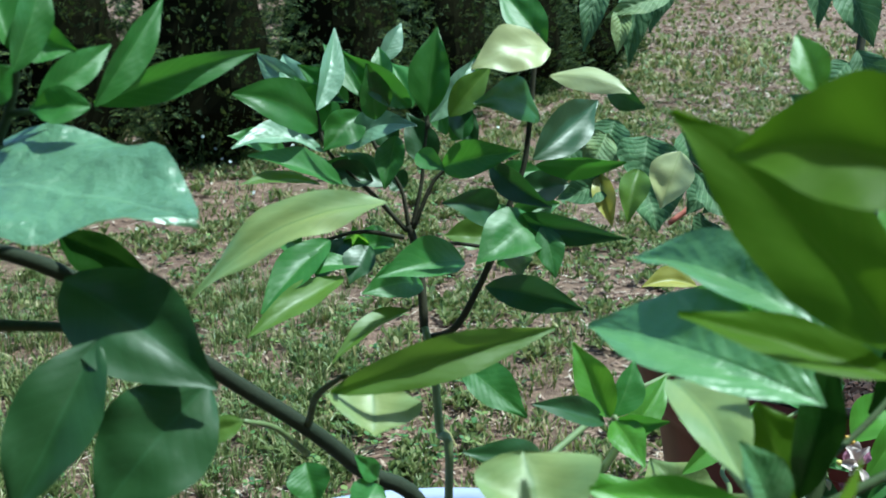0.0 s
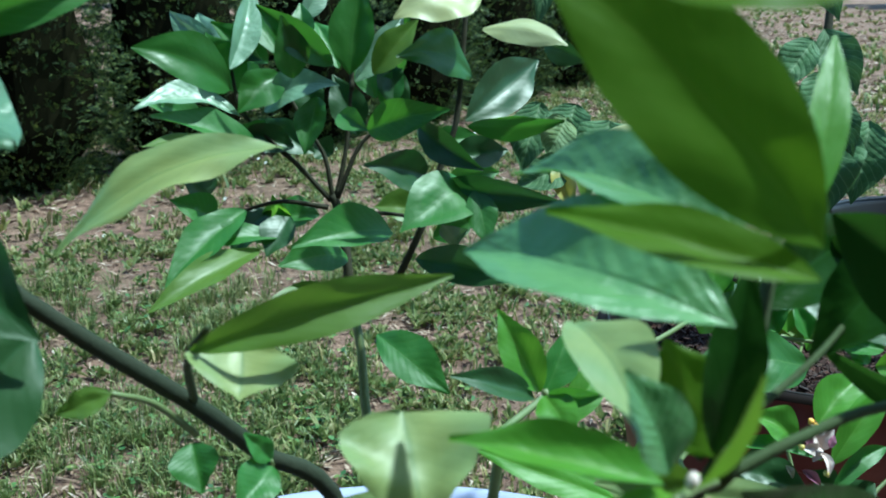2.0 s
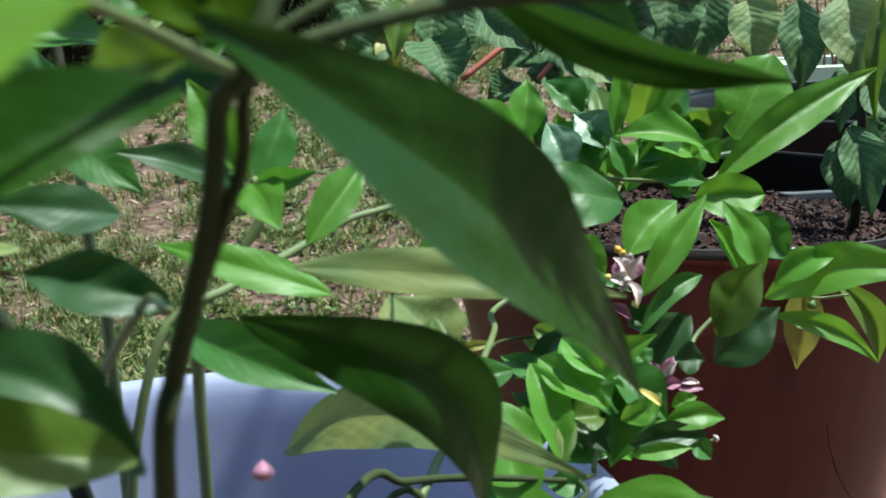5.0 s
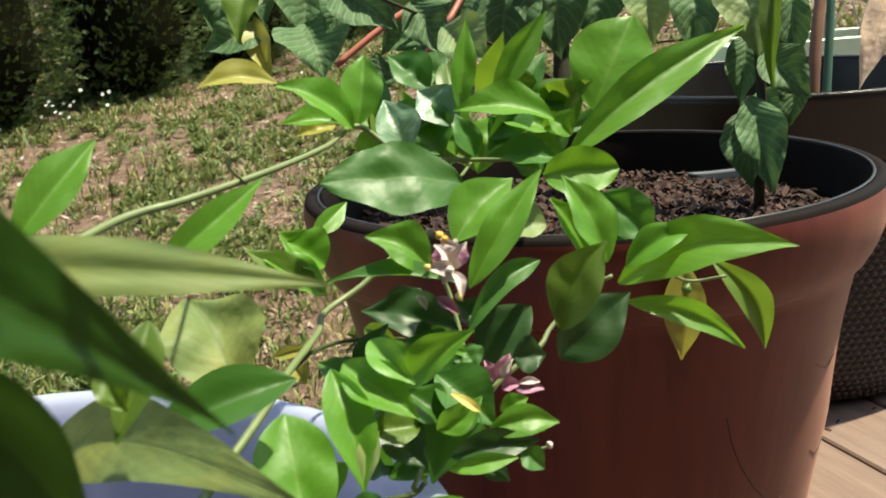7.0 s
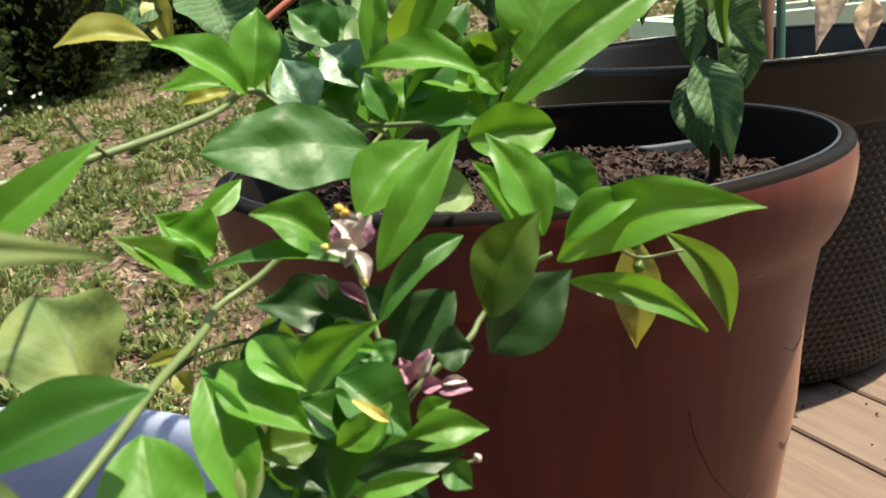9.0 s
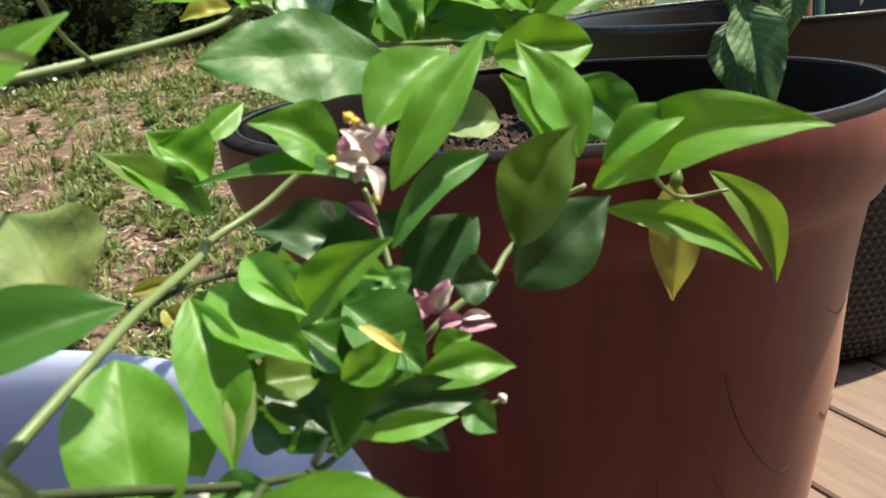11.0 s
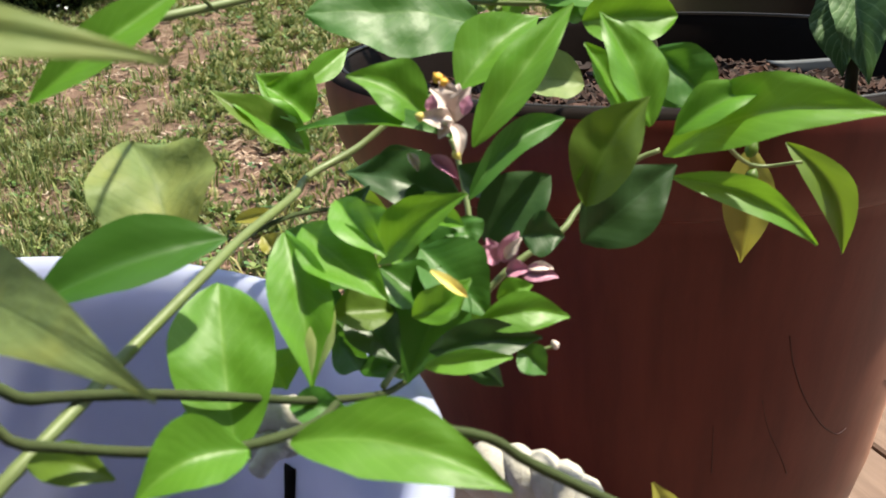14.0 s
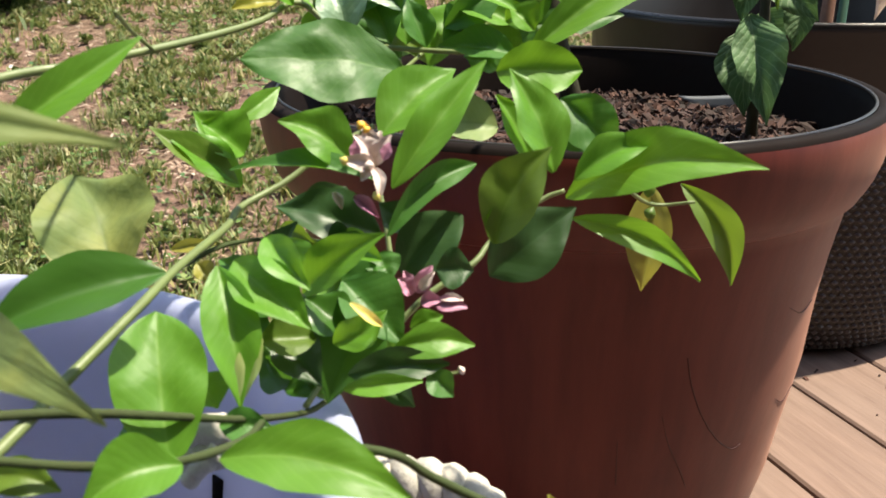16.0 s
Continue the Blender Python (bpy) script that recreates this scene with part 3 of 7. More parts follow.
def build_woven_planter():
    ob = thing("woven_planter", (*WOVEN, 0.0), "large charcoal plastic planter with woven wicker pattern and smooth band", "planter")
    lathe("body", [(0.0, 0.004)] + WOVEN_WALL, CHARCOAL, ob, "dark wall behind the weave", WOVEN, 96)
    lathe("rim_band", [(0.285, 0.370), (0.291, 0.373), (0.294, 0.380), (0.297, 0.448), (0.300, 0.454), (0.3005, 0.460), (0.298, 0.464), (0.292, 0.4645), (0.288, 0.461), (0.286, 0.452), (0.276, 0.36), (0.262, 0.24)],
          CHARCOAL, ob, "smooth dark rim band with rolled edge", WOVEN, 128)
    # two more beads added for the glint along the planter's rim
    for r in (0.2995, 0.2882):
        lathe("rim_edge", [(r - 0.0012, 0.4632), (r - 0.0009, 0.4652), (r, 0.4658), (r + 0.0009, 0.4652), (r + 0.0012, 0.4620)], EDGE, ob, "thin added bead that gives the edge its glint", WOVEN, 128)
    verts, faces = [], []
    rows, cols = 36, 132
    for i in range(rows):
        z = 0.014 + i * 0.0099
        r = woven_radius(z)
        for k in range(cols):
            a = 2 * math.pi * (k + 0.5 * (i % 2)) / cols
            d, s = Vector((math.cos(a), math.sin(a), 0)), Vector((-math.sin(a), math.cos(a), 0))
            c = Vector((*WOVEN, z)) + d * r
            hw, hh = 0.0060 * r / 0.28, 0.0043
            top = c + d * 0.0042
            q = len(verts)
            verts += [c - s * hw, c - Vector((0, 0, hh)), c + s * hw, c + Vector((0, 0, hh)), top - s * hw * 0.45, top - Vector((0, 0, hh * 0.45)), top + s * hw * 0.45, top + Vector((0, 0, hh * 0.45))]
            faces += [(q + m, q + (m + 1) % 4, q + 4 + (m + 1) % 4, q + 4 + m) for m in range(4)] + [(q + 4, q + 5, q + 6, q + 7)]
    tagged(raw("weave", verts, faces, WICKER, ob, "", True), "raised woven wicker knobs", kind="stuff")
    sides = 48
    verts = [(WOVEN[0], WOVEN[1], 0.386)] + [(WOVEN[0] + 0.277 * math.cos(2 * math.pi * k / sides), WOVEN[1] + 0.277 * math.sin(2 * math.pi * k / sides), 0.38) for k in range(sides)]
    faces = [(0, 1 + k, 1 + (k + 1) % sides) for k in range(sides)]
    tagged(raw("planter_soil", verts, faces, SOIL), "dark soil in the woven planter", "soil", kind="stuff")


build_woven_planter()

# ---- deck ----
def build_deck():
    ob = thing("deck", (0, 0, 0), "weathered light brown timber deck of long planks", "deck", kind="structure")
    turn = math.atan2(0.24, 0.97)
    along = Vector((math.sin(turn), -math.cos(turn), 0))
    across = Vector((math.cos(turn), math.sin(turn), 0))
    w, h, gap = 0.145, 0.028, 0.006
    boards = {}
    for length in (3.85, 3.07):
        me = bpy.data.meshes.new("plank")
        bm = bmesh.new()
        bmesh.ops.create_cube(bm, size=1.0)
        bmesh.ops.scale(bm, vec=(w - gap, length, h), verts=bm.verts)
        bmesh.ops.bevel(bm, geom=list(bm.edges), offset=0.003, segments=1, affect="EDGES")
        bm.to_mesh(me)
        bm.free()
        me.materials.append(WOOD)
        boards[length] = me
    ref = Vector((0.920, 1.460, 0))
    for k in range(-9, 14):
        length = 3.85 if k >= -1 else 3.07          # the planks by the woven planter run further out
        plank = new("plank", boards[length])
        plank.parent = ob
        c = ref + across * (w * (k + 0.5))
        mid = c + along * (2.95 - length / 2)
        plank.matrix_basis = Matrix.Translation((mid.x, mid.y, -h / 2)) @ Matrix.Rotation(turn, 4, "Z")
    bm = bmesh.new()
    bmesh.ops.create_cube(bm, size=1.0)
    bmesh.ops.scale(bm, vec=(3.2, 0.05, 0.06), verts=bm.verts)
    bmesh.ops.rotate(bm, cent=(0, 0, 0), matrix=Matrix.Rotation(turn, 3, "Z"), verts=bm.verts)
    c = ref + along * 0.6 + across * 0.25
    bmesh.ops.translate(bm, vec=(c.x, c.y, -h - 0.03), verts=bm.verts)
    part("joist", bm, WOOD, ob, "", False)

# ---- citrus trees in the tub ----
orange_tree = thing("orange_tree", (0.05, 0.72, 0.18), "young orange tree with dark thin stems and glossy leaves", "citrus tree")
lemon_tree = thing("lemon_tree", (0.06, 0.62, 0.18), "potted lemon tree in bloom with glossy green and yellowing leaves", "citrus tree")
# the young orange tree
tube("trunk", [(0.050, 0.720, 0.180), (0.066, 0.669, 0.496), (0.059, 0.680, 0.532), (0.054, 0.694, 0.576), (0.047, 0.707, 0.596)], 0.0032, 0.0028, TWIG, orange_tree, "thin green lower trunk")
tube("branch", [(0.047, 0.707, 0.592), (0.045, 0.714, 0.618), (0.041, 0.723, 0.645), (0.035, 0.727, 0.664)], 0.0034, 0.0028, STEM_DARK, orange_tree)
tube("branch", [(0.047, 0.706, 0.588), (0.068, 0.700, 0.598), (0.084, 0.697, 0.627), (0.099, 0.705, 0.661), (0.106, 0.711, 0.687), (0.115, 0.717, 0.713), (0.120, 0.730, 0.770), (0.122, 0.735, 0.796)], 0.0026, 0.0016, STEM_DARK, orange_tree)
tube("branch", [(0.035, 0.726, 0.662), (0.030, 0.731, 0.687), (0.021, 0.734, 0.703)], 0.0018, 0.0011, STEM_DARK, orange_tree)
tube("branch", [(0.037, 0.726, 0.662), (0.043, 0.733, 0.691), (0.045, 0.738, 0.714), (0.047, 0.742, 0.736)], 0.0018, 0.0011, STEM_DARK, orange_tree)
tube("branch", [(0.038, 0.726, 0.662), (0.051, 0.733, 0.693), (0.065, 0.737, 0.707)], 0.0018, 0.0011, STEM_DARK, orange_tree)
tube("branch", [(0.034, 0.726, 0.660), (0.012, 0.730, 0.683), (-0.006, 0.732, 0.699), (-0.024, 0.735, 0.718), (-0.031, 0.741, 0.745)], 0.0018, 0.0011, STEM_DARK, orange_tree)
tube("branch", [(0.032, 0.725, 0.656), (0.002, 0.724, 0.660), (-0.024, 0.722, 0.654)], 0.0018, 0.0011, STEM_DARK, orange_tree)
tube("branch", [(0.042, 0.724, 0.649), (0.065, 0.726, 0.652), (0.093, 0.726, 0.649)], 0.0018, 0.0011, STEM_DARK, orange_tree)
tube("branch", [(0.047, 0.741, 0.730), (0.047, 0.744, 0.741), (0.048, 0.746, 0.753)], 0.0018, 0.0011, STEM_DARK, orange_tree)
tube("branch", [(0.021, 0.734, 0.703), (0.009, 0.738, 0.722), (0.001, 0.742, 0.745)], 0.0018, 0.0011, STEM_DARK, orange_tree)
leaf(orange_tree, (-0.0258, 0.7142, 0.7319), (-0.0745, 0.6781, 0.7581), (0.05, -0.91, 0.42), 0.0336, 0.1, 0.12, SHADE, sway=0.1, blunt=0.35, wave=0.6)
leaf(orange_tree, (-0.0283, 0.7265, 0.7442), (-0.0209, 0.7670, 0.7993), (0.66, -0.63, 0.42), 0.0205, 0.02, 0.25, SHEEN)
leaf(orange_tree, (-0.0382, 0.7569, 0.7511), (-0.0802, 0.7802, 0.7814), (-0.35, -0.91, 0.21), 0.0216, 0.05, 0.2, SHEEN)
leaf(orange_tree, (-0.0011, 0.7584, 0.7512), (-0.0321, 0.7843, 0.7880), (0.17, -0.71, 0.68), 0.0229, 0.05, 0.2, MID)
leaf(orange_tree, (0.0368, 0.7297, 0.7463), (-0.0061, 0.7070, 0.7832), (0.31, -0.94, -0.16), 0.0221, 0.06, 0.2, SHADE)
leaf(orange_tree, (0.0131, 0.7179, 0.7387), (0.0090, 0.7055, 0.7767), (0.51, -0.83, -0.21), 0.0238, 0.03, 0.15, SHADE)
leaf(orange_tree, (0.0477, 0.7283, 0.7407), (0.0539, 0.7419, 0.8002), (0.08, -0.98, 0.20), 0.0306, 0.03, 0.2, SHADE)
leaf(orange_tree, (0.0106, 0.7724, 0.7746), (0.0249, 0.7896, 0.8026), (0.53, -0.84, 0.11), 0.0160, 0.05, 0.2, SHEEN)
leaf(orange_tree, (0.0495, 0.7378, 0.7356), (0.0792, 0.7680, 0.7782), (0.52, -0.83, 0.21), 0.0220, 0.05, 0.25, SHEEN)
leaf(orange_tree, (0.063, 0.720, 0.741), (0.091, 0.729, 0.774), (-0.03, -0.96, 0.27), 0.022, 0.05, 0.2, OLIVE)
leaf(orange_tree, (0.1300, 0.7141, 0.7864), (0.0785, 0.6890, 0.7739), (0.08, -0.86, 0.50), 0.0351, 0.1, 0.04, CREAM, sway=0.07)
leaf(orange_tree, (0.1290, 0.7530, 0.7880), (0.0950, 0.7790, 0.8270), (-0.02, -0.84, 0.54), 0.0310, 0.05, 0.2, MID)
leaf(orange_tree, (0.1312, 0.7290, 0.7681), (0.1820, 0.7010, 0.7579), (0.10, -0.81, 0.58), 0.0217, 0.1, -0.12, CREAM)
leaf(orange_tree, (0.170, 0.729, 0.757), (0.193, 0.709, 0.748), (-0.62, -0.77, 0.15), 0.015, 0.05, 0.1, DARK)
leaf(orange_tree, (0.1247, 0.7231, 0.7389), (0.0802, 0.6849, 0.7520), (0.67, -0.69, 0.29), 0.0306, 0.08, 0.15, SHADE, sway=0.1)
leaf(orange_tree, (0.1201, 0.7268, 0.7115), (0.1693, 0.7851, 0.7478), (0.31, -0.95, 0.10), 0.0348, 0.05, 0.15, DARK)
leaf(orange_tree, (0.1220, 0.7160, 0.7090), (0.1810, 0.7010, 0.7130), (-0.21, -0.88, -0.42), 0.0171, 0.06, 0.1, SHADE)
leaf(orange_tree, (0.0577, 0.7323, 0.7048), (0.1115, 0.6988, 0.7201), (-0.47, -0.88, 0.10), 0.0260, 0.1, 0.15, MID)
leaf(orange_tree, (0.091, 0.724, 0.708), (0.132, 0.692, 0.684), (-0.56, -0.81, 0.16), 0.021, 0.08, 0.2, DARK)
leaf(orange_tree, (-0.0234, 0.7304, 0.7139), (-0.0789, 0.6898, 0.7216), (0.42, -0.41, 0.81), 0.0232, 0.08, 0.15, SHEEN, sway=0.1)
leaf(orange_tree, (-0.0099, 0.7165, 0.6946), (-0.0662, 0.6799, 0.7180), (0.52, -0.40, 0.75), 0.0270, 0.06, 0.15, MID)
leaf(orange_tree, (-0.0236, 0.7056, 0.6961), (-0.0689, 0.6671, 0.7007), (0.31, -0.26, 0.92), 0.0168, 0.06, 0.15, OLIVE)
leaf(orange_tree, (-0.0107, 0.7416, 0.7166), (0.0408, 0.7269, 0.7342), (-0.30, -0.82, 0.48), 0.0263, 0.12, 0.15, SHEEN, sway=-0.12)
leaf(orange_tree, (0.0000, 0.7460, 0.7410), (-0.0230, 0.7210, 0.7170), (0.29, -0.78, 0.55), 0.0280, 0.05, 0.15, SHADE)
leaf(orange_tree, (0.026, 0.735, 0.726), (0.019, 0.717, 0.691), (-0.17, -0.87, 0.47), 0.023, 0.05, 0.2, MID)
leaf(orange_tree, (0.0420, 0.7140, 0.7170), (0.0620, 0.6940, 0.7080), (-0.46, -0.69, 0.56), 0.0160, 0.05, 0.2, MID)
leaf(orange_tree, (0.096, 0.709, 0.679), (0.061, 0.671, 0.690), (0.75, -0.66, 0.09), 0.027, 0.08, 0.2, DARK)
leaf(orange_tree, (0.093, 0.760, 0.650), (0.058, 0.759, 0.651), (0.05, -0.80, 0.60), 0.027, 0.05, 0.2, OLIVE)
leaf(orange_tree, (0.106, 0.708, 0.674), (0.179, 0.671, 0.668), (-0.45, -0.89, -0.04), 0.022, 0.08, 0.2, DARK)
leaf(orange_tree, (0.125, 0.708, 0.672), (0.083, 0.663, 0.651), (0.28, -0.60, 0.75), 0.042, 0.1, 0.15, MID)
leaf(orange_tree, (0.126, 0.689, 0.672), (0.134, 0.664, 0.643), (-0.20, -0.76, 0.61), 0.019, 0.05, 0.1, MID)
leaf(orange_tree, (0.089, 0.707, 0.626), (0.154, 0.679, 0.618), (-0.36, -0.91, 0.21), 0.025, 0.06, 0.15, DARK)
leaf(orange_tree, (0.074, 0.710, 0.643), (0.019, 0.658, 0.643), (0.52, -0.56, 0.65), 0.031, 0.1, 0.15, MID)
leaf(orange_tree, (0.008, 0.718, 0.651), (-0.003, 0.693, 0.630), (0.17, -0.69, 0.70), 0.023, 0.06, 0.15, DARK)
leaf(orange_tree, (-0.018, 0.708, 0.657), (-0.054, 0.650, 0.620), (0.14, -0.59, 0.79), 0.027, 0.06, 0.15, MID)
leaf(orange_tree, (-0.007, 0.694, 0.634), (-0.058, 0.628, 0.611), (0.28, -0.51, 0.82), 0.022, 0.08, 0.15, OLIVE)
leaf(orange_tree, (0.045, 0.714, 0.626), (0.008, 0.674, 0.628), (0.57, -0.50, 0.65), 0.029, 0.1, 0.15, MID)
leaf(orange_tree, (0.039, 0.692, 0.612), (-0.008, 0.646, 0.589), (-0.04, -0.42, 0.91), 0.018, 0.1, 0.3, OLIVE)
leaf(orange_tree, (-0.057, 0.793, 0.745), (-0.089, 0.813, 0.757), (-0.29, -0.77, 0.57), 0.021, 0.05, 0.2, MID)
leaf(orange_tree, (-0.0495, 0.7607, 0.7047), (-0.0150, 0.7687, 0.6869), (0.03, -0.74, 0.67), 0.0161, 0.05, 0.2, SHEEN)
leaf(orange_tree, (0.030, 0.765, 0.686), (0.018, 0.766, 0.694), (0.07, -0.97, 0.24), 0.019, 0.05, 0.2, DARK)
leaf(orange_tree, (0.063, 0.774, 0.719), (0.077, 0.780, 0.743), (-0.02, -0.97, 0.25), 0.019, 0.05, 0.2, MID)
leaf(orange_tree, (-0.010, 0.751, 0.629), (-0.031, 0.753, 0.642), (0.27, -0.78, 0.57), 0.023, 0.05, 0.2, MID)
leaf(orange_tree, (0.022, 0.771, 0.714), (-0.003, 0.776, 0.747), (0.20, -0.92, 0.32), 0.027, 0.05, 0.2, DARK)
leaf(orange_tree, (-0.020, 0.771, 0.722), (-0.040, 0.797, 0.758), (-0.21, -0.84, 0.50), 0.024, 0.05, 0.2, MID)
leaf(orange_tree, (0.034, 0.777, 0.743), (0.015, 0.803, 0.774), (0.09, -0.75, 0.65), 0.025, 0.05, 0.2, MID)
leaf(orange_tree, (0.019, 0.755, 0.688), (-0.019, 0.768, 0.710), (-0.01, -0.88, 0.48), 0.024, 0.05, 0.2, DARK)
leaf(orange_tree, (0.047, 0.769, 0.698), (0.030, 0.776, 0.739), (0.22, -0.94, 0.27), 0.027, 0.05, 0.2, DARK)
leaf(orange_tree, (0.080, 0.774, 0.715), (0.063, 0.781, 0.751), (0.18, -0.95, 0.26), 0.022, 0.05, 0.2, DARK)
leaf(orange_tree, (0.009, 0.737, 0.694), (-0.029, 0.727, 0.703), (0.32, -0.81, 0.49), 0.022, 0.05, 0.2, DARK)
leaf(orange_tree, (0.059, 0.774, 0.723), (0.045, 0.802, 0.766), (-0.26, -0.85, 0.46), 0.025, 0.05, 0.2, MID)
leaf(orange_tree, (-0.008, 0.737, 0.653), (-0.029, 0.711, 0.626), (0.05, -0.74, 0.68), 0.025, 0.05, 0.2, DARK)
leaf(orange_tree, (0.004, 0.706, 0.640), (-0.052, 0.674, 0.639), (0.28, -0.51, 0.81), 0.020, 0.06, 0.2, MID)
leaf(orange_tree, (0.024, 0.738, 0.649), (-0.008, 0.735, 0.645), (-0.03, -0.72, 0.70), 0.028, 0.05, 0.2, MID)
leaf(orange_tree, (0.111, 0.777, 0.619), (0.122, 0.728, 0.641), (-0.90, -0.34, -0.29), 0.024, 0.06, 0.2, DARK)
leaf(orange_tree, (-0.058, 0.775, 0.656), (-0.069, 0.745, 0.675), (0.80, -0.51, -0.32), 0.024, 0.06, 0.2, DARK)
leaf(orange_tree, (-0.012, 0.767, 0.747), (-0.045, 0.750, 0.774), (0.55, -0.82, 0.15), 0.022, 0.06, 0.2, MID)
leaf(orange_tree, (-0.0630, 0.7970, 0.7030), (-0.0980, 0.7540, 0.7230), (0.77, -0.40, 0.51), 0.0255, 0.06, 0.2, MID)
leaf(orange_tree, (0.0920, 0.7850, 0.6890), (0.1320, 0.7980, 0.6940), (0.22, -0.86, 0.46), 0.0204, 0.06, 0.2, MID)
leaf(orange_tree, (0.0970, 0.7830, 0.6250), (0.1270, 0.7870, 0.6370), (-0.02, -0.93, 0.36), 0.0204, 0.06, 0.2, SHADE)
leaf(orange_tree, (-0.006, 0.756, 0.644), (-0.004, 0.726, 0.664), (0.10, -0.55, -0.83), 0.022, 0.06, 0.2, FRESH)
leaf(orange_tree, (-0.043, 0.736, 0.645), (-0.067, 0.710, 0.663), (0.79, -0.57, 0.21), 0.024, 0.06, 0.2, MID)
leaf(orange_tree, (0.072, 0.805, 0.730), (0.084, 0.769, 0.785), (-0.56, -0.74, -0.38), 0.021, 0.06, 0.2, MID)
leaf(orange_tree, (-0.0130, 0.7500, 0.7490), (-0.0480, 0.7960, 0.7700), (-0.60, -0.66, 0.45), 0.0213, 0.06, 0.2, DARK)
leaf(orange_tree, (-0.029, 0.745, 0.729), (-0.044, 0.730, 0.767), (0.76, -0.65, 0.03), 0.029, 0.06, 0.2, MID)
leaf(orange_tree, (0.106, 0.766, 0.667), (0.143, 0.780, 0.672), (0.33, -0.92, 0.21), 0.020, 0.06, 0.2, MID)
leaf(orange_tree, (0.093, 0.773, 0.655), (0.116, 0.780, 0.664), (-0.09, -0.69, 0.72), 0.025, 0.06, 0.2, MID)
leaf(orange_tree, (0.108, 0.759, 0.683), (0.149, 0.771, 0.688), (0.20, -0.87, 0.45), 0.025, 0.06, 0.2, DARK)
leaf(orange_tree, (0.016, 0.753, 0.750), (0.010, 0.773, 0.786), (-0.13, -0.87, 0.48), 0.018, 0.06, 0.2, MID)
leaf(orange_tree, (-0.017, 0.737, 0.631), (-0.029, 0.751, 0.639), (-0.35, -0.67, 0.66), 0.023, 0.06, 0.2, MID)
leaf(orange_tree, (-0.011, 0.739, 0.698), (-0.023, 0.725, 0.709), (0.77, -0.64, 0.04), 0.021, 0.06, 0.2, MID)
leaf(orange_tree, (-0.0380, 0.7480, 0.7500), (-0.0620, 0.7840, 0.7800), (-0.18, -0.70, 0.69), 0.0187, 0.06, 0.2, SHEEN)
# the sprout with a spotted leaf
tube("branch", [(0.120, 0.600, 0.180), (0.135, 0.545, 0.535), (0.153, 0.551, 0.559), (0.165, 0.556, 0.578), (0.161, 0.558, 0.591)], 0.003, 0.0018, TWIG, orange_tree)
leaf(orange_tree, (0.159, 0.555, 0.591), (0.138, 0.563, 0.631), (0.14, -0.96, 0.25), 0.022, 0.05, 0.2, FRESH)
leaf(orange_tree, (0.162, 0.564, 0.588), (0.174, 0.581, 0.616), (0.25, -0.88, 0.40), 0.019, 0.05, 0.2, MID)
leaf(orange_tree, (0.156, 0.555, 0.588), (0.115, 0.528, 0.608), (0.63, -0.60, 0.50), 0.016, 0.08, 0.2, DARK)
leaf(orange_tree, (0.161, 0.555, 0.589), (0.174, 0.524, 0.576), (-0.28, -0.47, 0.84), 0.020, 0.08, 0.15, FRESH)
leaf(orange_tree, (0.163, 0.555, 0.590), (0.188, 0.538, 0.596), (-0.56, -0.83, -0.05), 0.010, 0.05, 0.2, MID)
leaf(orange_tree, (0.075, 0.594, 0.609), (0.114, 0.571, 0.584), (-0.05, -0.77, 0.63), 0.025, 0.1, 0.12, MID)
leaf(orange_tree, (0.120, 0.505, 0.589), (0.080, 0.485, 0.599), (0.48, -0.79, 0.39), 0.018, 0.12, 0.15, DARK)
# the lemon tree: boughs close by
tube("bough", [(-0.130, 0.437, 0.710), (-0.096, 0.446, 0.696), (-0.065, 0.462, 0.669), (-0.032, 0.477, 0.638), (0.003, 0.502, 0.602), (0.025, 0.527, 0.570), (0.060, 0.550, 0.527), (0.060, 0.660, 0.320), (0.060, 0.680, 0.180)], 0.0034, 0.0050, BARK_SHADED, lemon_tree)
tube("twig", [(0.003, 0.498, 0.607), (0.018, 0.440, 0.643), (0.037, 0.400, 0.667)], 0.002, 0.0012, BARK, lemon_tree)
leaf(lemon_tree, (0.030, 0.403, 0.658), (0.119, 0.423, 0.680), (0.16, -0.96, 0.22), 0.019, 0.05, 0.2, OLIVE)
leaf(lemon_tree, (0.0440, 0.5080, 0.7170), (-0.0480, 0.4840, 0.6740), (-0.13, -0.73, 0.67), 0.0290, 0.07, 0.15, PALE, wave=2.6, sway=0.09)
leaf(lemon_tree, (0.045, 0.416, 0.657), (0.048, 0.393, 0.644), (0.25, -0.46, 0.85), 0.039, -0.05, 0.1, PALE)
leaf(lemon_tree, (0.1050, 0.3620, 0.6520), (0.1135, 0.3330, 0.6245), (0.06, -0.72, 0.69), 0.0460, 0.04, 0.14, PALE, peak=0.24, wave=2.2)
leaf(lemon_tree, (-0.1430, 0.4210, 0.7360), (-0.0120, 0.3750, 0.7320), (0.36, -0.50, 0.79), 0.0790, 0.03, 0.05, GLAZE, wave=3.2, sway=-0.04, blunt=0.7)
leaf(lemon_tree, (-0.0680, 0.3880, 0.7060), (-0.0040, 0.3630, 0.6730), (-0.02, -0.82, 0.57), 0.0410, 0.08, 0.12, DARK)
leaf(lemon_tree, (-0.0100, 0.3730, 0.6720), (-0.0440, 0.3420, 0.6310), (0.28, -0.87, 0.41), 0.0430, 0.05, 0.15, DARK)
leaf(lemon_tree, (-0.0470, 0.3650, 0.6900), (-0.0690, 0.3320, 0.6360), (0.06, -0.86, 0.50), 0.0340, 0.05, 0.2, DARK)
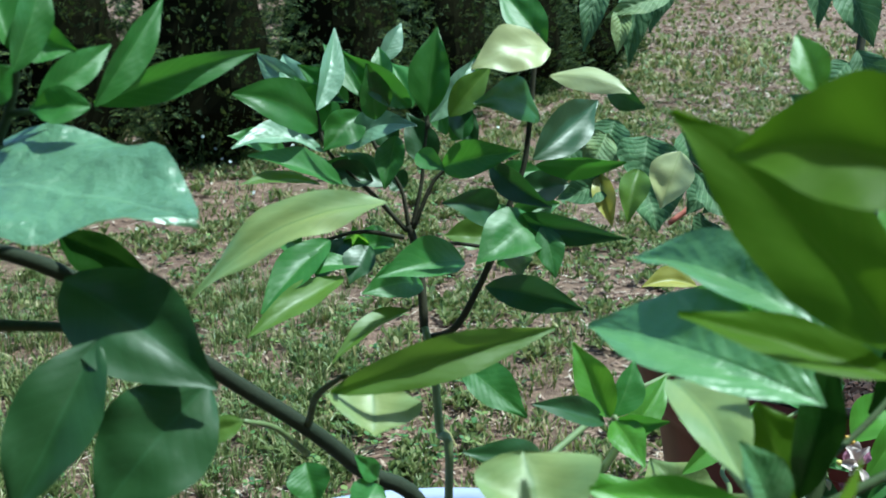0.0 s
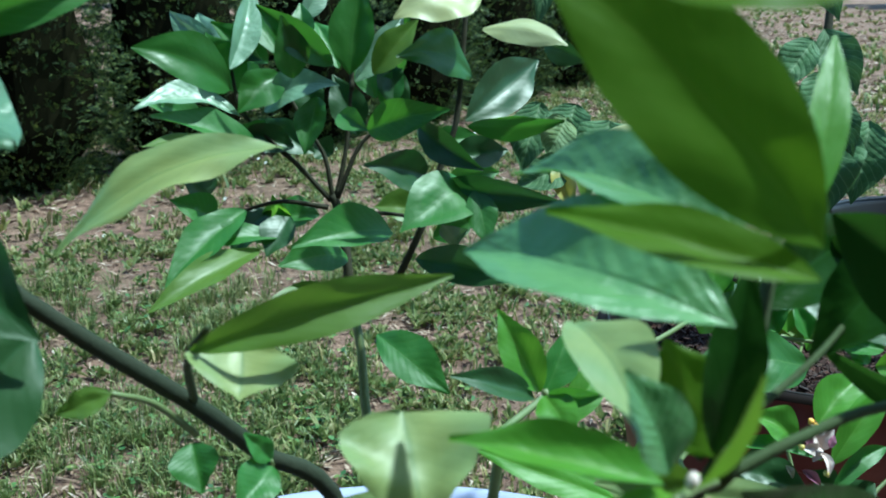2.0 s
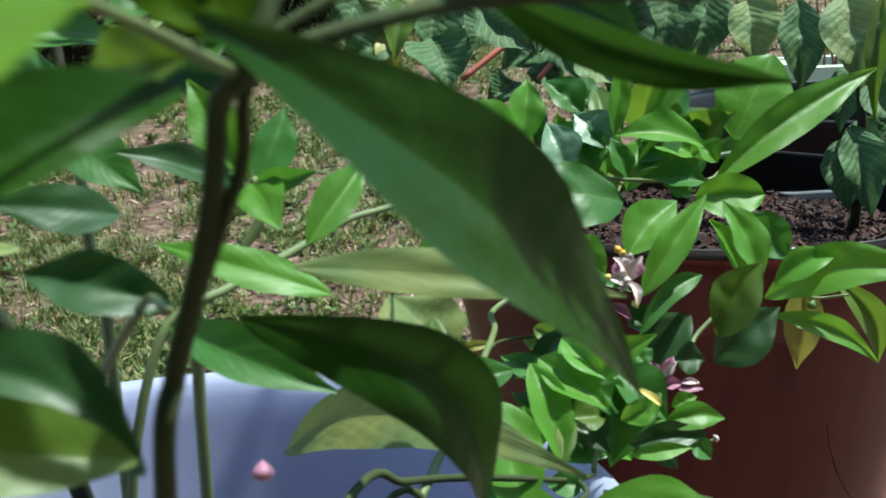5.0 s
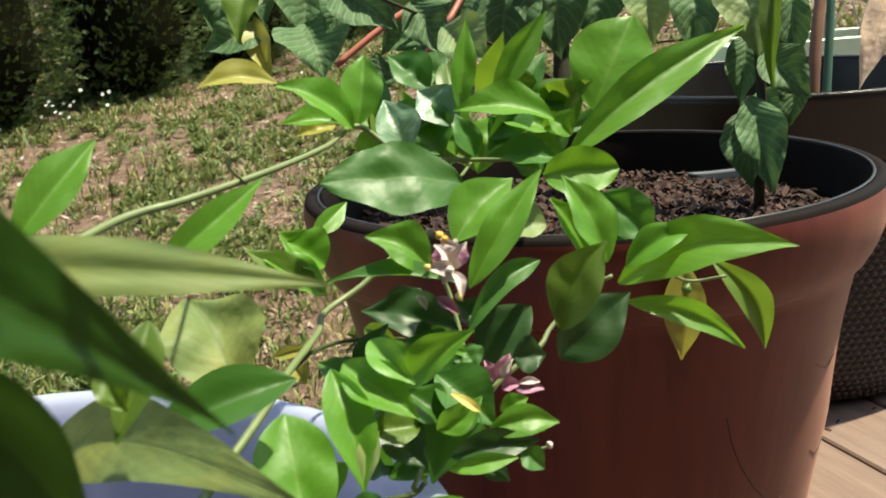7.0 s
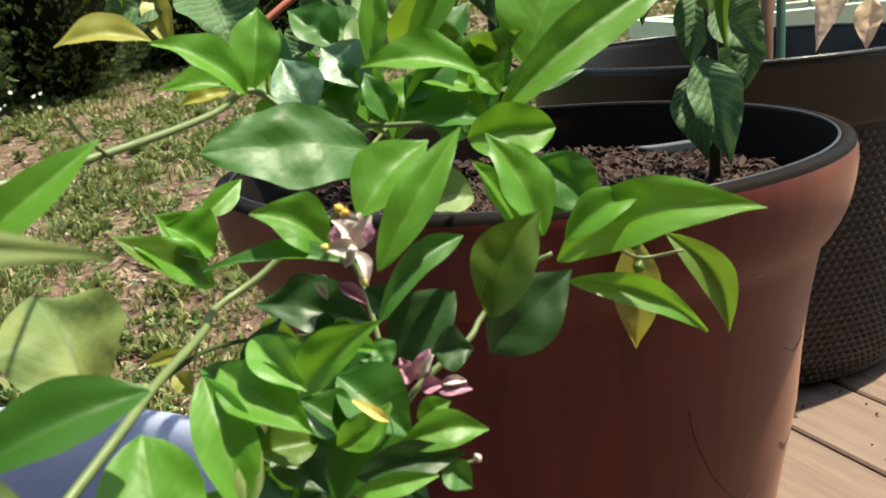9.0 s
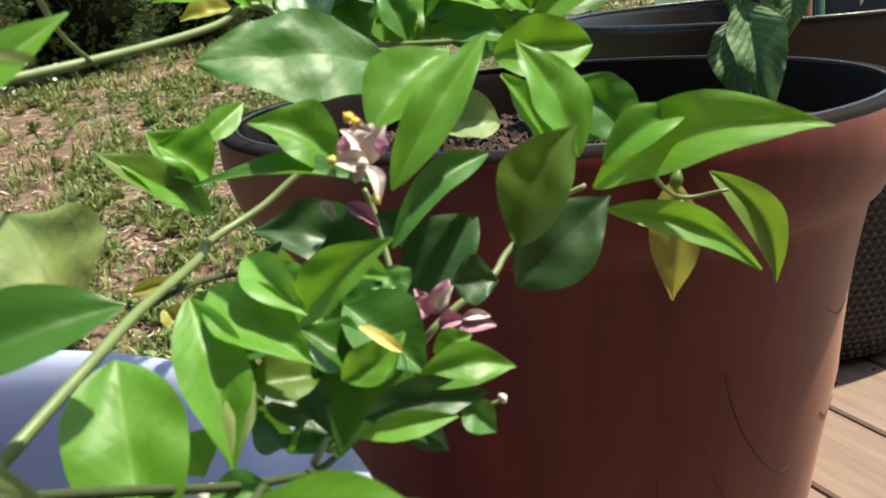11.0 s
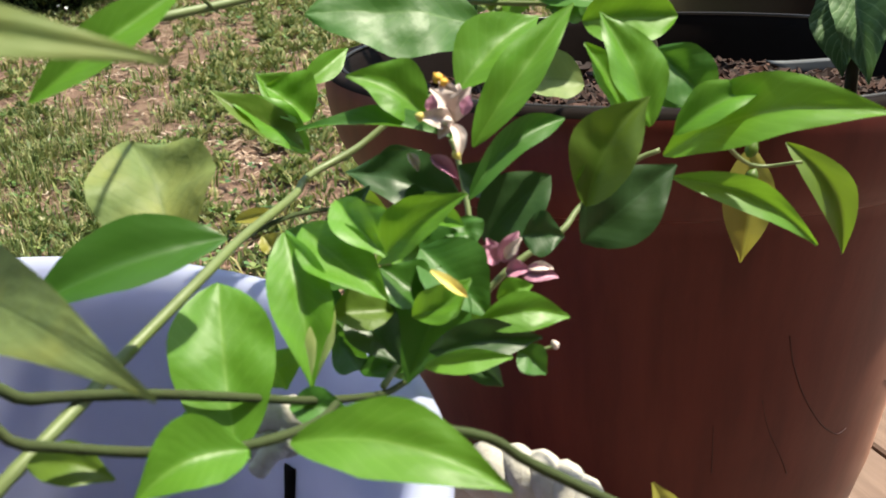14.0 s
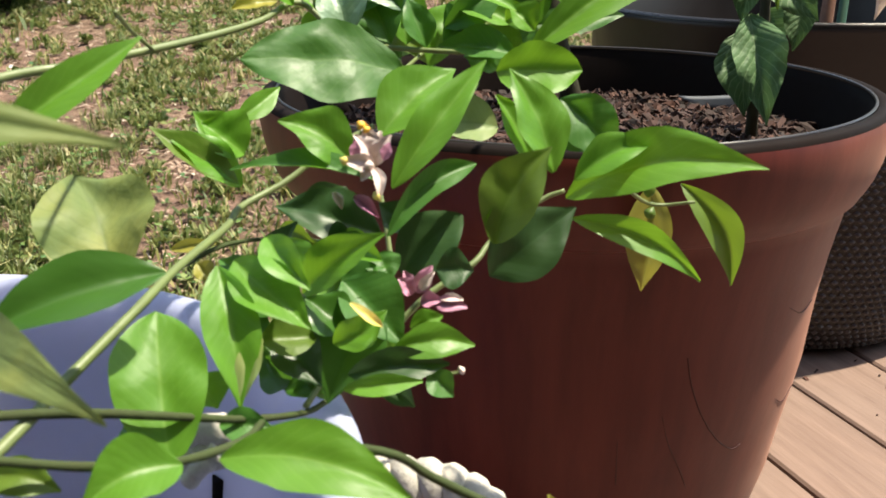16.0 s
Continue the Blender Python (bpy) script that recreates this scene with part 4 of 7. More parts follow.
leaf(lemon_tree, (-0.0950, 0.4490, 0.7110), (-0.0530, 0.4470, 0.6920), (0.06, -0.97, 0.24), 0.0200, 0.05, 0.2, DEEP)
leaf(lemon_tree, (-0.021, 0.464, 0.621), (-0.043, 0.461, 0.613), (-0.07, -0.86, 0.51), 0.013, 0.05, 0.2, OLIVE)
tube("twig", [(-0.021, 0.464, 0.621), (-0.010, 0.483, 0.610), (0.000, 0.509, 0.586)], 0.0012, 0.0018, TWIG, lemon_tree)
leaf(lemon_tree, (-0.070, 0.431, 0.768), (-0.095, 0.430, 0.767), (0.04, -0.92, 0.38), 0.017, 0.1, 0.2, MID)
leaf(lemon_tree, (-0.092, 0.491, 0.765), (-0.020, 0.520, 0.789), (0.41, -0.91, -0.12), 0.018, 0.08, 0.2, MID)
leaf(lemon_tree, (-0.084, 0.471, 0.765), (-0.061, 0.503, 0.813), (0.71, -0.69, 0.12), 0.016, 0.06, 0.2, MID)
leaf(lemon_tree, (-0.100, 0.451, 0.770), (-0.077, 0.477, 0.792), (0.58, -0.75, 0.32), 0.015, 0.06, 0.2, MID)
leaf(lemon_tree, (-0.103, 0.436, 0.797), (-0.076, 0.436, 0.790), (0.06, -0.96, 0.27), 0.020, 0.06, 0.2, MID)
leaf(lemon_tree, (-0.093, 0.413, 0.782), (-0.086, 0.432, 0.823), (0.78, -0.61, 0.15), 0.016, 0.05, 0.2, MID)
leaf(lemon_tree, (-0.093, 0.415, 0.790), (-0.109, 0.431, 0.823), (0.44, -0.69, 0.57), 0.016, 0.05, 0.2, MID)
leaf(lemon_tree, (-0.096, 0.391, 0.774), (-0.083, 0.393, 0.785), (0.24, -0.97, -0.03), 0.017, 0.06, 0.2, MID)
tube("twig", [(-0.130, 0.427, 0.714), (-0.102, 0.430, 0.770), (-0.099, 0.431, 0.819)], 0.0022, 0.0014, BARK, lemon_tree)
tube("twig", [(-0.103, 0.429, 0.765), (-0.078, 0.451, 0.767)], 0.0016, 0.001, BARK, lemon_tree)
tube("twig", [(-0.109, 0.392, 0.687), (-0.058, 0.380, 0.690)], 0.0026, 0.0018, BARK, lemon_tree)
leaf(lemon_tree, (0.001, 0.498, 0.586), (0.008, 0.485, 0.568), (0.03, -0.78, 0.62), 0.023, 0.05, 0.2, MID)
leaf(lemon_tree, (0.038, 0.490, 0.582), (0.028, 0.483, 0.597), (0.67, -0.73, 0.13), 0.011, 0.06, 0.2, MID)
leaf(lemon_tree, (0.038, 0.490, 0.579), (0.027, 0.467, 0.570), (0.47, -0.51, 0.73), 0.021, 0.06, 0.2, MID)
tube("twig", [(0.038, 0.490, 0.582), (0.037, 0.504, 0.554), (0.039, 0.510, 0.533), (0.041, 0.506, 0.519)], 0.0008, 0.0014, TWIG, lemon_tree)
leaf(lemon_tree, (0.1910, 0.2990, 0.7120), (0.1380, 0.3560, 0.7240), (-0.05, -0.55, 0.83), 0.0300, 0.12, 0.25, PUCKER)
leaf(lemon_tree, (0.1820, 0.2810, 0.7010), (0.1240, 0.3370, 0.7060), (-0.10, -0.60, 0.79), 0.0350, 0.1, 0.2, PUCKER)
leaf(lemon_tree, (0.194, 0.265, 0.722), (0.135, 0.265, 0.780), (0.15, -0.98, 0.14), 0.031, 0.03, 0.12, MOSS)
leaf(lemon_tree, (0.183, 0.219, 0.769), (0.143, 0.238, 0.773), (-0.36, -0.82, 0.44), 0.029, 0.05, 0.15, MOSS, sway=0.06)
leaf(lemon_tree, (0.209, 0.321, 0.716), (0.191, 0.336, 0.740), (-0.21, -0.89, 0.40), 0.014, 0.05, 0.12, MID)
leaf(lemon_tree, (0.212, 0.331, 0.716), (0.226, 0.362, 0.762), (-0.04, -0.83, 0.56), 0.010, 0.05, 0.12, FRESH)
leaf(lemon_tree, (0.1925, 0.2612, 0.7158), (0.1414, 0.2788, 0.7264), (-0.15, -0.62, 0.77), 0.0150, 0.05, 0.2, MOSS)
leaf(lemon_tree, (0.1560, 0.3620, 0.6795), (0.1680, 0.2970, 0.6670), (-0.04, -0.61, 0.79), 0.0250, 0.06, 0.25, PALE)
leaf(lemon_tree, (0.1670, 0.2750, 0.6680), (0.1210, 0.2870, 0.6730), (-0.05, -0.50, 0.87), 0.0135, 0.06, 0.2, FRESH, wave=2.0)
leaf(lemon_tree, (0.1675, 0.2720, 0.6720), (0.1575, 0.2715, 0.6945), (0.42, -0.80, 0.43), 0.0170, 0.06, 0.2, PUCKER)
leaf(lemon_tree, (0.169, 0.252, 0.678), (0.176, 0.237, 0.705), (0.30, -0.80, -0.53), 0.005, 0.03, 0.3, OLIVE)
leaf(lemon_tree, (0.1850, 0.3070, 0.6620), (0.1930, 0.3130, 0.7090), (0.06, -0.99, 0.12), 0.0150, 0.05, 0.15, DEEP)
leaf(lemon_tree, (0.1680, 0.2780, 0.6650), (0.1549, 0.2051, 0.6473), (0.14, -0.30, 0.94), 0.0360, 0.06, 0.1, LIME, blunt=0.3)
# covered leaf: the light coming through it is put in as cream colour
leaf(lemon_tree, (0.1690, 0.2790, 0.6630), (0.1290, 0.2460, 0.6270), (-0.15, -0.60, 0.78), 0.0190, 0.16, 0.3, CREAM, sway=0.02)
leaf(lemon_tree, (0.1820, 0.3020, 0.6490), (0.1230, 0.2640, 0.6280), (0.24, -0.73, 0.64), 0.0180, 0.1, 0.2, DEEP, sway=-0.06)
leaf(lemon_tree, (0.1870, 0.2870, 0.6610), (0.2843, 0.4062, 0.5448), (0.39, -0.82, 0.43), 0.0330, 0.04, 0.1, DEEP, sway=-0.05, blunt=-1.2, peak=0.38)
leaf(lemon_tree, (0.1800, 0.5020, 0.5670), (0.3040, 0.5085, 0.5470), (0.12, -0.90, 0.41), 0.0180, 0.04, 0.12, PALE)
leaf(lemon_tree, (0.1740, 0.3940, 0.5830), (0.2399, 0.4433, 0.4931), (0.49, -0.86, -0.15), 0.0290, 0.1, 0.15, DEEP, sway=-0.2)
leaf(lemon_tree, (0.1520, 0.6740, 0.4150), (0.2900, 0.5140, 0.4700), (-0.70, -0.39, 0.60), 0.0370, 0.1, 0.1, FADED, sway=-0.1)
leaf(lemon_tree, (0.161, 0.335, 0.569), (0.106, 0.343, 0.588), (0.12, -0.75, 0.65), 0.021, 0.08, 0.15, DARK, sway=0.18)
leaf(lemon_tree, (0.162, 0.326, 0.576), (0.105, 0.317, 0.586), (0.24, -0.73, 0.63), 0.020, 0.12, 0.15, OLIVE)
leaf(lemon_tree, (0.161, 0.377, 0.592), (0.126, 0.381, 0.601), (0.04, -0.83, 0.55), 0.016, 0.06, 0.2, DARK)
leaf(lemon_tree, (0.192, 0.519, 0.551), (0.126, 0.529, 0.572), (0.10, -0.75, 0.65), 0.017, 0.08, 0.15, FRESH)
leaf(lemon_tree, (0.138, 0.482, 0.554), (0.195, 0.454, 0.537), (-0.22, -0.79, 0.57), 0.018, 0.1, 0.15, MID)
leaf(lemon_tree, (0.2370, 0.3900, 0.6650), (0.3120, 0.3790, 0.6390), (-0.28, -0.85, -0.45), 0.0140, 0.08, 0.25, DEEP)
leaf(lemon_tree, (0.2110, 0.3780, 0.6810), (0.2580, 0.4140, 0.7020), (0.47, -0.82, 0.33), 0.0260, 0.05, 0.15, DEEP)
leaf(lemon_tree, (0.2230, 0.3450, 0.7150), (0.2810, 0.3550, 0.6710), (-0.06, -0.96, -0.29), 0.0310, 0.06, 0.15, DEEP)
leaf(lemon_tree, (0.276, 0.416, 0.668), (0.236, 0.438, 0.673), (-0.28, -0.67, 0.68), 0.016, 0.06, 0.2, OLIVE)
leaf(lemon_tree, (0.293, 0.452, 0.646), (0.249, 0.478, 0.669), (-0.29, -0.86, 0.42), 0.023, 0.06, 0.2, DARK)
leaf(lemon_tree, (0.1880, 0.3190, 0.6560), (0.1760, 0.3270, 0.6850), (0.09, -0.95, 0.30), 0.0260, 0.04, 0.1, MOSS)
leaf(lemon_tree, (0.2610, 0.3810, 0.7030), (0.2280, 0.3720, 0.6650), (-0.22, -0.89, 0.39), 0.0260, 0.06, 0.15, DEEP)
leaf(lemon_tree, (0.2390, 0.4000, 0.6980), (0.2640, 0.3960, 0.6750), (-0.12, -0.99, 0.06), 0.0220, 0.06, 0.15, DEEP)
leaf(lemon_tree, (0.182, 0.308, 0.654), (0.162, 0.319, 0.650), (-0.49, -0.79, 0.36), 0.013, 0.06, 0.2, OLIVE)
tube("bough", [(0.110, 0.520, 0.180), (0.135, 0.450, 0.400), (0.159, 0.359, 0.553), (0.165, 0.354, 0.583), (0.171, 0.347, 0.600), (0.177, 0.339, 0.617), (0.181, 0.332, 0.632), (0.184, 0.325, 0.645), (0.192, 0.316, 0.655), (0.205, 0.340, 0.693), (0.212, 0.355, 0.712), (0.217, 0.370, 0.732)], 0.003, 0.0017, BARK, lemon_tree)
tube("twig", [(0.167, 0.343, 0.601), (0.157, 0.368, 0.596), (0.134, 0.413, 0.565), (0.123, 0.437, 0.547)], 0.001, 0.0016, TWIG, lemon_tree)
tube("twig", [(0.189, 0.315, 0.652), (0.212, 0.327, 0.658), (0.239, 0.343, 0.661), (0.288, 0.363, 0.660)], 0.0018, 0.0015, BARK, lemon_tree)
tube("twig", [(0.186, 0.328, 0.652), (0.206, 0.340, 0.663), (0.229, 0.362, 0.672), (0.255, 0.394, 0.684)], 0.0013, 0.001, BARK, lemon_tree)
tube("twig", [(0.168, 0.267, 0.668), (0.178, 0.291, 0.660), (0.188, 0.315, 0.651)], 0.001, 0.0012, TWIG, lemon_tree)
leaf(lemon_tree, (0.116, 0.411, 0.600), (0.065, 0.409, 0.593), (-0.09, -0.64, 0.76), 0.012, 0.05, 0.15, PALE)
# the lemon tree: flowering spray in front of the terracotta pot
leaf(lemon_tree, (0.4680, 0.7880, 0.4530), (0.5580, 0.7380, 0.4790), (-0.20, -0.80, 0.56), 0.0360, 0.08, 0.22, FRESH, sway=-0.1)
leaf(lemon_tree, (0.4700, 0.7760, 0.4660), (0.5100, 0.7700, 0.4870), (-0.35, -0.68, 0.65), 0.0237, 0.08, 0.26, FRESH, sway=-0.06)
leaf(lemon_tree, (0.4680, 0.7700, 0.4470), (0.5370, 0.7640, 0.4120), (0.00, -0.95, 0.32), 0.0175, 0.08, 0.26, FRESH, sway=-0.06)
leaf(lemon_tree, (0.4230, 0.7540, 0.4220), (0.4680, 0.7620, 0.4550), (-0.01, -0.91, 0.42), 0.0384, 0.05, 0.15, DARK, sway=0.02)
leaf(lemon_tree, (0.4240, 0.7490, 0.4410), (0.4530, 0.7530, 0.4890), (-0.27, -0.87, 0.41), 0.0350, 0.05, 0.26, OLIVE, sway=-0.05)
leaf(lemon_tree, (0.4240, 0.7540, 0.4410), (0.4310, 0.7580, 0.4680), (0.28, -0.93, 0.22), 0.0181, 0.05, 0.26, FRESH)
leaf(lemon_tree, (0.4580, 0.7730, 0.4710), (0.4360, 0.7870, 0.5230), (0.25, -0.72, 0.64), 0.0360, 0.05, 0.25, FRESH, sway=0.03)
leaf(lemon_tree, (0.4500, 0.7840, 0.4720), (0.4300, 0.7930, 0.5080), (0.29, -0.81, 0.51), 0.0249, 0.05, 0.26, FRESH)
leaf(lemon_tree, (0.3690, 0.7700, 0.4920), (0.4090, 0.7980, 0.5210), (0.10, -0.66, 0.74), 0.0340, 0.06, 0.18, FRESH, sway=-0.06)
leaf(lemon_tree, (0.3740, 0.7520, 0.4700), (0.4230, 0.7790, 0.5280), (-0.05, -0.80, 0.60), 0.0240, 0.05, 0.25, FRESH)
leaf(lemon_tree, (0.3540, 0.7670, 0.4810), (0.3190, 0.7650, 0.5020), (0.25, -0.82, 0.52), 0.0294, 0.08, 0.225, FRESH, sway=0.04)
leaf(lemon_tree, (0.3680, 0.7530, 0.4730), (0.2950, 0.7590, 0.4790), (0.03, -0.39, 0.92), 0.0164, 0.06, 0.26, MID, sway=0.06)
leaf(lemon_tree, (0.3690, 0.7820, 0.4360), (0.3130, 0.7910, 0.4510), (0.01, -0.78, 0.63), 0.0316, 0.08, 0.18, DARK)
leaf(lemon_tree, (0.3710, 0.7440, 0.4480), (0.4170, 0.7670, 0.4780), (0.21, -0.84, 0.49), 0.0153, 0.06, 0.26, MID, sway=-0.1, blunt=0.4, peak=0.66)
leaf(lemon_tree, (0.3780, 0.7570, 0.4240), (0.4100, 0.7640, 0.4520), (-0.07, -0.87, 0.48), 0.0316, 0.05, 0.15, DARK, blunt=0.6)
leaf(lemon_tree, (0.3310, 0.7090, 0.4320), (0.3690, 0.6970, 0.4640), (-0.44, -0.81, 0.38), 0.0226, 0.06, 0.26, FRESH, sway=-0.06)
leaf(lemon_tree, (0.3160, 0.7090, 0.4600), (0.3360, 0.6820, 0.4440), (-0.34, -0.58, 0.74), 0.0181, 0.06, 0.26, FRESH)
leaf(lemon_tree, (0.3010, 0.7070, 0.4500), (0.3360, 0.6760, 0.4280), (-0.11, -0.58, 0.81), 0.0294, 0.06, 0.26, FRESH)
leaf(lemon_tree, (0.2950, 0.6970, 0.4510), (0.3060, 0.6580, 0.4010), (0.13, -0.69, 0.71), 0.0271, 0.05, 0.26, FRESH, sway=-0.05)
leaf(lemon_tree, (0.3140, 0.6770, 0.4280), (0.3060, 0.6590, 0.4020), (-0.27, -0.65, 0.71), 0.0124, 0.05, 0.26, PALE)
leaf(lemon_tree, (0.3370, 0.6930, 0.4170), (0.3110, 0.6850, 0.4190), (0.26, -0.66, 0.70), 0.0237, 0.06, 0.26, OLIVE)
leaf(lemon_tree, (0.3640, 0.7160, 0.4270), (0.3410, 0.6930, 0.3840), (-0.02, -0.79, 0.62), 0.0373, 0.05, 0.26, SHADE)
leaf(lemon_tree, (0.3490, 0.7200, 0.4340), (0.3770, 0.6990, 0.4090), (-0.01, -0.69, 0.72), 0.0328, 0.05, 0.225, MID)
leaf(lemon_tree, (0.3450, 0.6830, 0.4180), (0.3690, 0.6860, 0.4320), (-0.09, -0.84, 0.53), 0.0169, 0.08, 0.26, FRESH, sway=0.12)
leaf(lemon_tree, (0.3710, 0.6890, 0.4110), (0.4090, 0.6920, 0.4110), (0.07, -0.86, 0.51), 0.0181, 0.08, 0.26, FRESH, sway=-0.08)
leaf(lemon_tree, (0.3510, 0.6870, 0.4010), (0.3970, 0.6860, 0.4050), (-0.06, -0.88, 0.47), 0.0192, 0.06, 0.26, DARK)
leaf(lemon_tree, (0.3490, 0.6760, 0.3990), (0.3840, 0.6750, 0.4020), (-0.06, -0.85, 0.53), 0.0102, 0.06, 0.26, FRESH)
leaf(lemon_tree, (0.3870, 0.6850, 0.4010), (0.3980, 0.6810, 0.3910), (0.05, -0.83, 0.56), 0.0147, 0.05, 0.26, MID)
leaf(lemon_tree, (0.3800, 0.7010, 0.4170), (0.3950, 0.7020, 0.4220), (-0.06, -0.88, 0.47), 0.0124, 0.05, 0.26, FRESH)
leaf(lemon_tree, (0.3950, 0.7470, 0.4290), (0.4140, 0.7460, 0.4280), (-0.06, -0.92, 0.39), 0.0226, 0.05, 0.225, DARK)
leaf(lemon_tree, (0.5540, 0.9250, 0.4220), (0.5500, 0.9210, 0.3470), (-0.25, -0.94, 0.24), 0.0350, 0.06, 0.26, YELLOW)
leaf(lemon_tree, (0.5620, 0.8860, 0.4330), (0.5990, 0.8820, 0.3640), (-0.14, -0.98, 0.17), 0.0260, 0.08, 0.26, OLIVE, sway=-0.12)
leaf(lemon_tree, (0.5610, 0.9410, 0.4070), (0.5560, 0.9300, 0.3750), (-0.48, -0.74, 0.47), 0.0260, 0.06, 0.26, YELLOW)
leaf(lemon_tree, (0.4410, 0.8660, 0.4760), (0.3970, 0.8590, 0.4810), (0.16, -0.79, 0.59), 0.0328, 0.06, 0.18, PALE, blunt=0.4)
leaf(lemon_tree, (0.4750, 0.8660, 0.4830), (0.5070, 0.8580, 0.4640), (-0.08, -0.90, 0.42), 0.0362, 0.06, 0.225, MID)
leaf(lemon_tree, (0.3850, 0.8440, 0.5120), (0.2960, 0.8230, 0.5240), (0.24, -0.77, 0.59), 0.0508, 0.06, 0.09, MID, blunt=0.6)
leaf(lemon_tree, (0.4370, 0.8470, 0.5120), (0.4850, 0.8390, 0.5130), (-0.15, -0.88, 0.44), 0.0350, 0.06, 0.18, FRESH, blunt=0.8)
leaf(lemon_tree, (0.2900, 0.8260, 0.4550), (0.2460, 0.8180, 0.4890), (0.47, -0.61, 0.64), 0.0226, 0.06, 0.26, OLIVE, sway=-0.05)
leaf(lemon_tree, (0.2930, 0.8400, 0.4680), (0.2710, 0.8370, 0.4870), (0.41, -0.73, 0.55), 0.0350, 0.06, 0.26, FRESH, blunt=0.3)
leaf(lemon_tree, (0.2850, 0.8770, 0.4800), (0.3100, 0.9010, 0.4960), (0.50, -0.71, 0.50), 0.0158, 0.05, 0.26, FRESH)
leaf(lemon_tree, (0.3650, 0.7310, 0.4380), (0.3510, 0.7260, 0.4230), (-0.24, -0.77, 0.59), 0.0215, 0.05, 0.26, MID)
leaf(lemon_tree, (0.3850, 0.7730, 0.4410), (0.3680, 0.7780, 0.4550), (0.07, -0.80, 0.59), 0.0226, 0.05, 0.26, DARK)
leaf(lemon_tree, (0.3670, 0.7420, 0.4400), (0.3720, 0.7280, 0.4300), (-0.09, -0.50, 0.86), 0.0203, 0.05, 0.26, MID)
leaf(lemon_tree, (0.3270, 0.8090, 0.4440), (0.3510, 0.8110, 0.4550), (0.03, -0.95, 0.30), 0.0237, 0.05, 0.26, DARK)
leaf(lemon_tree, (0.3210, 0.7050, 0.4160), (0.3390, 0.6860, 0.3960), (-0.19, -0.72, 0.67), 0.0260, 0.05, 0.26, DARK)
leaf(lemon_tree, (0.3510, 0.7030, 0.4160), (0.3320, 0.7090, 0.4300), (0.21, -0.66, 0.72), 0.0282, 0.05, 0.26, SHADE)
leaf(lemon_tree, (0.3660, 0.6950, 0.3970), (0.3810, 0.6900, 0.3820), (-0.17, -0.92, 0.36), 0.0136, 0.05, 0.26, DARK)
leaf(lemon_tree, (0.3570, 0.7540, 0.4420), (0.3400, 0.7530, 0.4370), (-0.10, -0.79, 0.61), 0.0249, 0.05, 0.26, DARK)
leaf(lemon_tree, (0.2600, 0.7770, 0.4330), (0.2830, 0.7770, 0.4360), (-0.05, -0.91, 0.40), 0.0068, 0.05, 0.26, YELLOW)
leaf(lemon_tree, (0.3140, 0.8070, 0.4350), (0.3330, 0.7930, 0.4290), (-0.46, -0.75, 0.48), 0.0136, 0.06, 0.26, OLIVE)
leaf(lemon_tree, (0.4870, 0.9110, 0.5420), (0.5240, 0.9330, 0.6040), (-0.16, -0.82, 0.55), 0.0621, 0.05, 0.18, FRESH, sway=-0.03, blunt=0.5)
leaf(lemon_tree, (0.4570, 0.8670, 0.5180), (0.5970, 0.9120, 0.5920), (0.10, -0.86, 0.49), 0.0340, 0.05, 0.28, FRESH, sway=-0.03, wave=2.0)
leaf(lemon_tree, (0.3940, 0.9130, 0.5500), (0.4040, 0.9290, 0.6110), (0.22, -0.90, 0.37), 0.0192, 0.03, 0.26, FRESH)
leaf(lemon_tree, (0.4170, 0.9120, 0.5550), (0.4590, 0.9210, 0.6120), (0.09, -0.96, 0.28), 0.0226, 0.03, 0.26, FRESH, sway=-0.04)
leaf(lemon_tree, (0.4520, 0.8740, 0.5430), (0.3850, 0.8740, 0.5550), (0.11, -0.68, 0.73), 0.0328, 0.08, 0.225, FRESH, sway=0.06)
leaf(lemon_tree, (0.4510, 0.8680, 0.5190), (0.4060, 0.8740, 0.5230), (-0.04, -0.69, 0.72), 0.0271, 0.07, 0.225, MID)
leaf(lemon_tree, (0.3200, 0.9090, 0.5440), (0.2700, 0.9020, 0.5790), (0.40, -0.69, 0.60), 0.0305, 0.08, 0.26, FRESH, sway=0.05)
leaf(lemon_tree, (0.2720, 0.9020, 0.5800), (0.2220, 0.8870, 0.5820), (0.22, -0.66, 0.72), 0.0237, 0.06, 0.26, YELLOW, sway=0.1)
leaf(lemon_tree, (0.3230, 0.9190, 0.5450), (0.3320, 0.9400, 0.5920), (0.18, -0.84, 0.51), 0.0328, 0.05, 0.26, FRESH)
leaf(lemon_tree, (0.3530, 0.8910, 0.5270), (0.3420, 0.9110, 0.5620), (-0.02, -0.79, 0.62), 0.0339, 0.05, 0.225, SHEEN)
leaf(lemon_tree, (0.3900, 0.9110, 0.5400), (0.3670, 0.9300, 0.5650), (-0.13, -0.77, 0.63), 0.0373, 0.05, 0.225, SHEEN)
leaf(lemon_tree, (0.3790, 0.9070, 0.5210), (0.3600, 0.9290, 0.5590), (-0.05, -0.80, 0.60), 0.0362, 0.05, 0.26, MID)
leaf(lemon_tree, (0.3770, 0.9490, 0.5630), (0.3500, 0.9680, 0.5880), (-0.04, -0.72, 0.69), 0.0362, 0.05, 0.26, MID)
leaf(lemon_tree, (0.3970, 0.9680, 0.5640), (0.3650, 0.9860, 0.5820), (-0.04, -0.65, 0.76), 0.0373, 0.05, 0.26, MID)
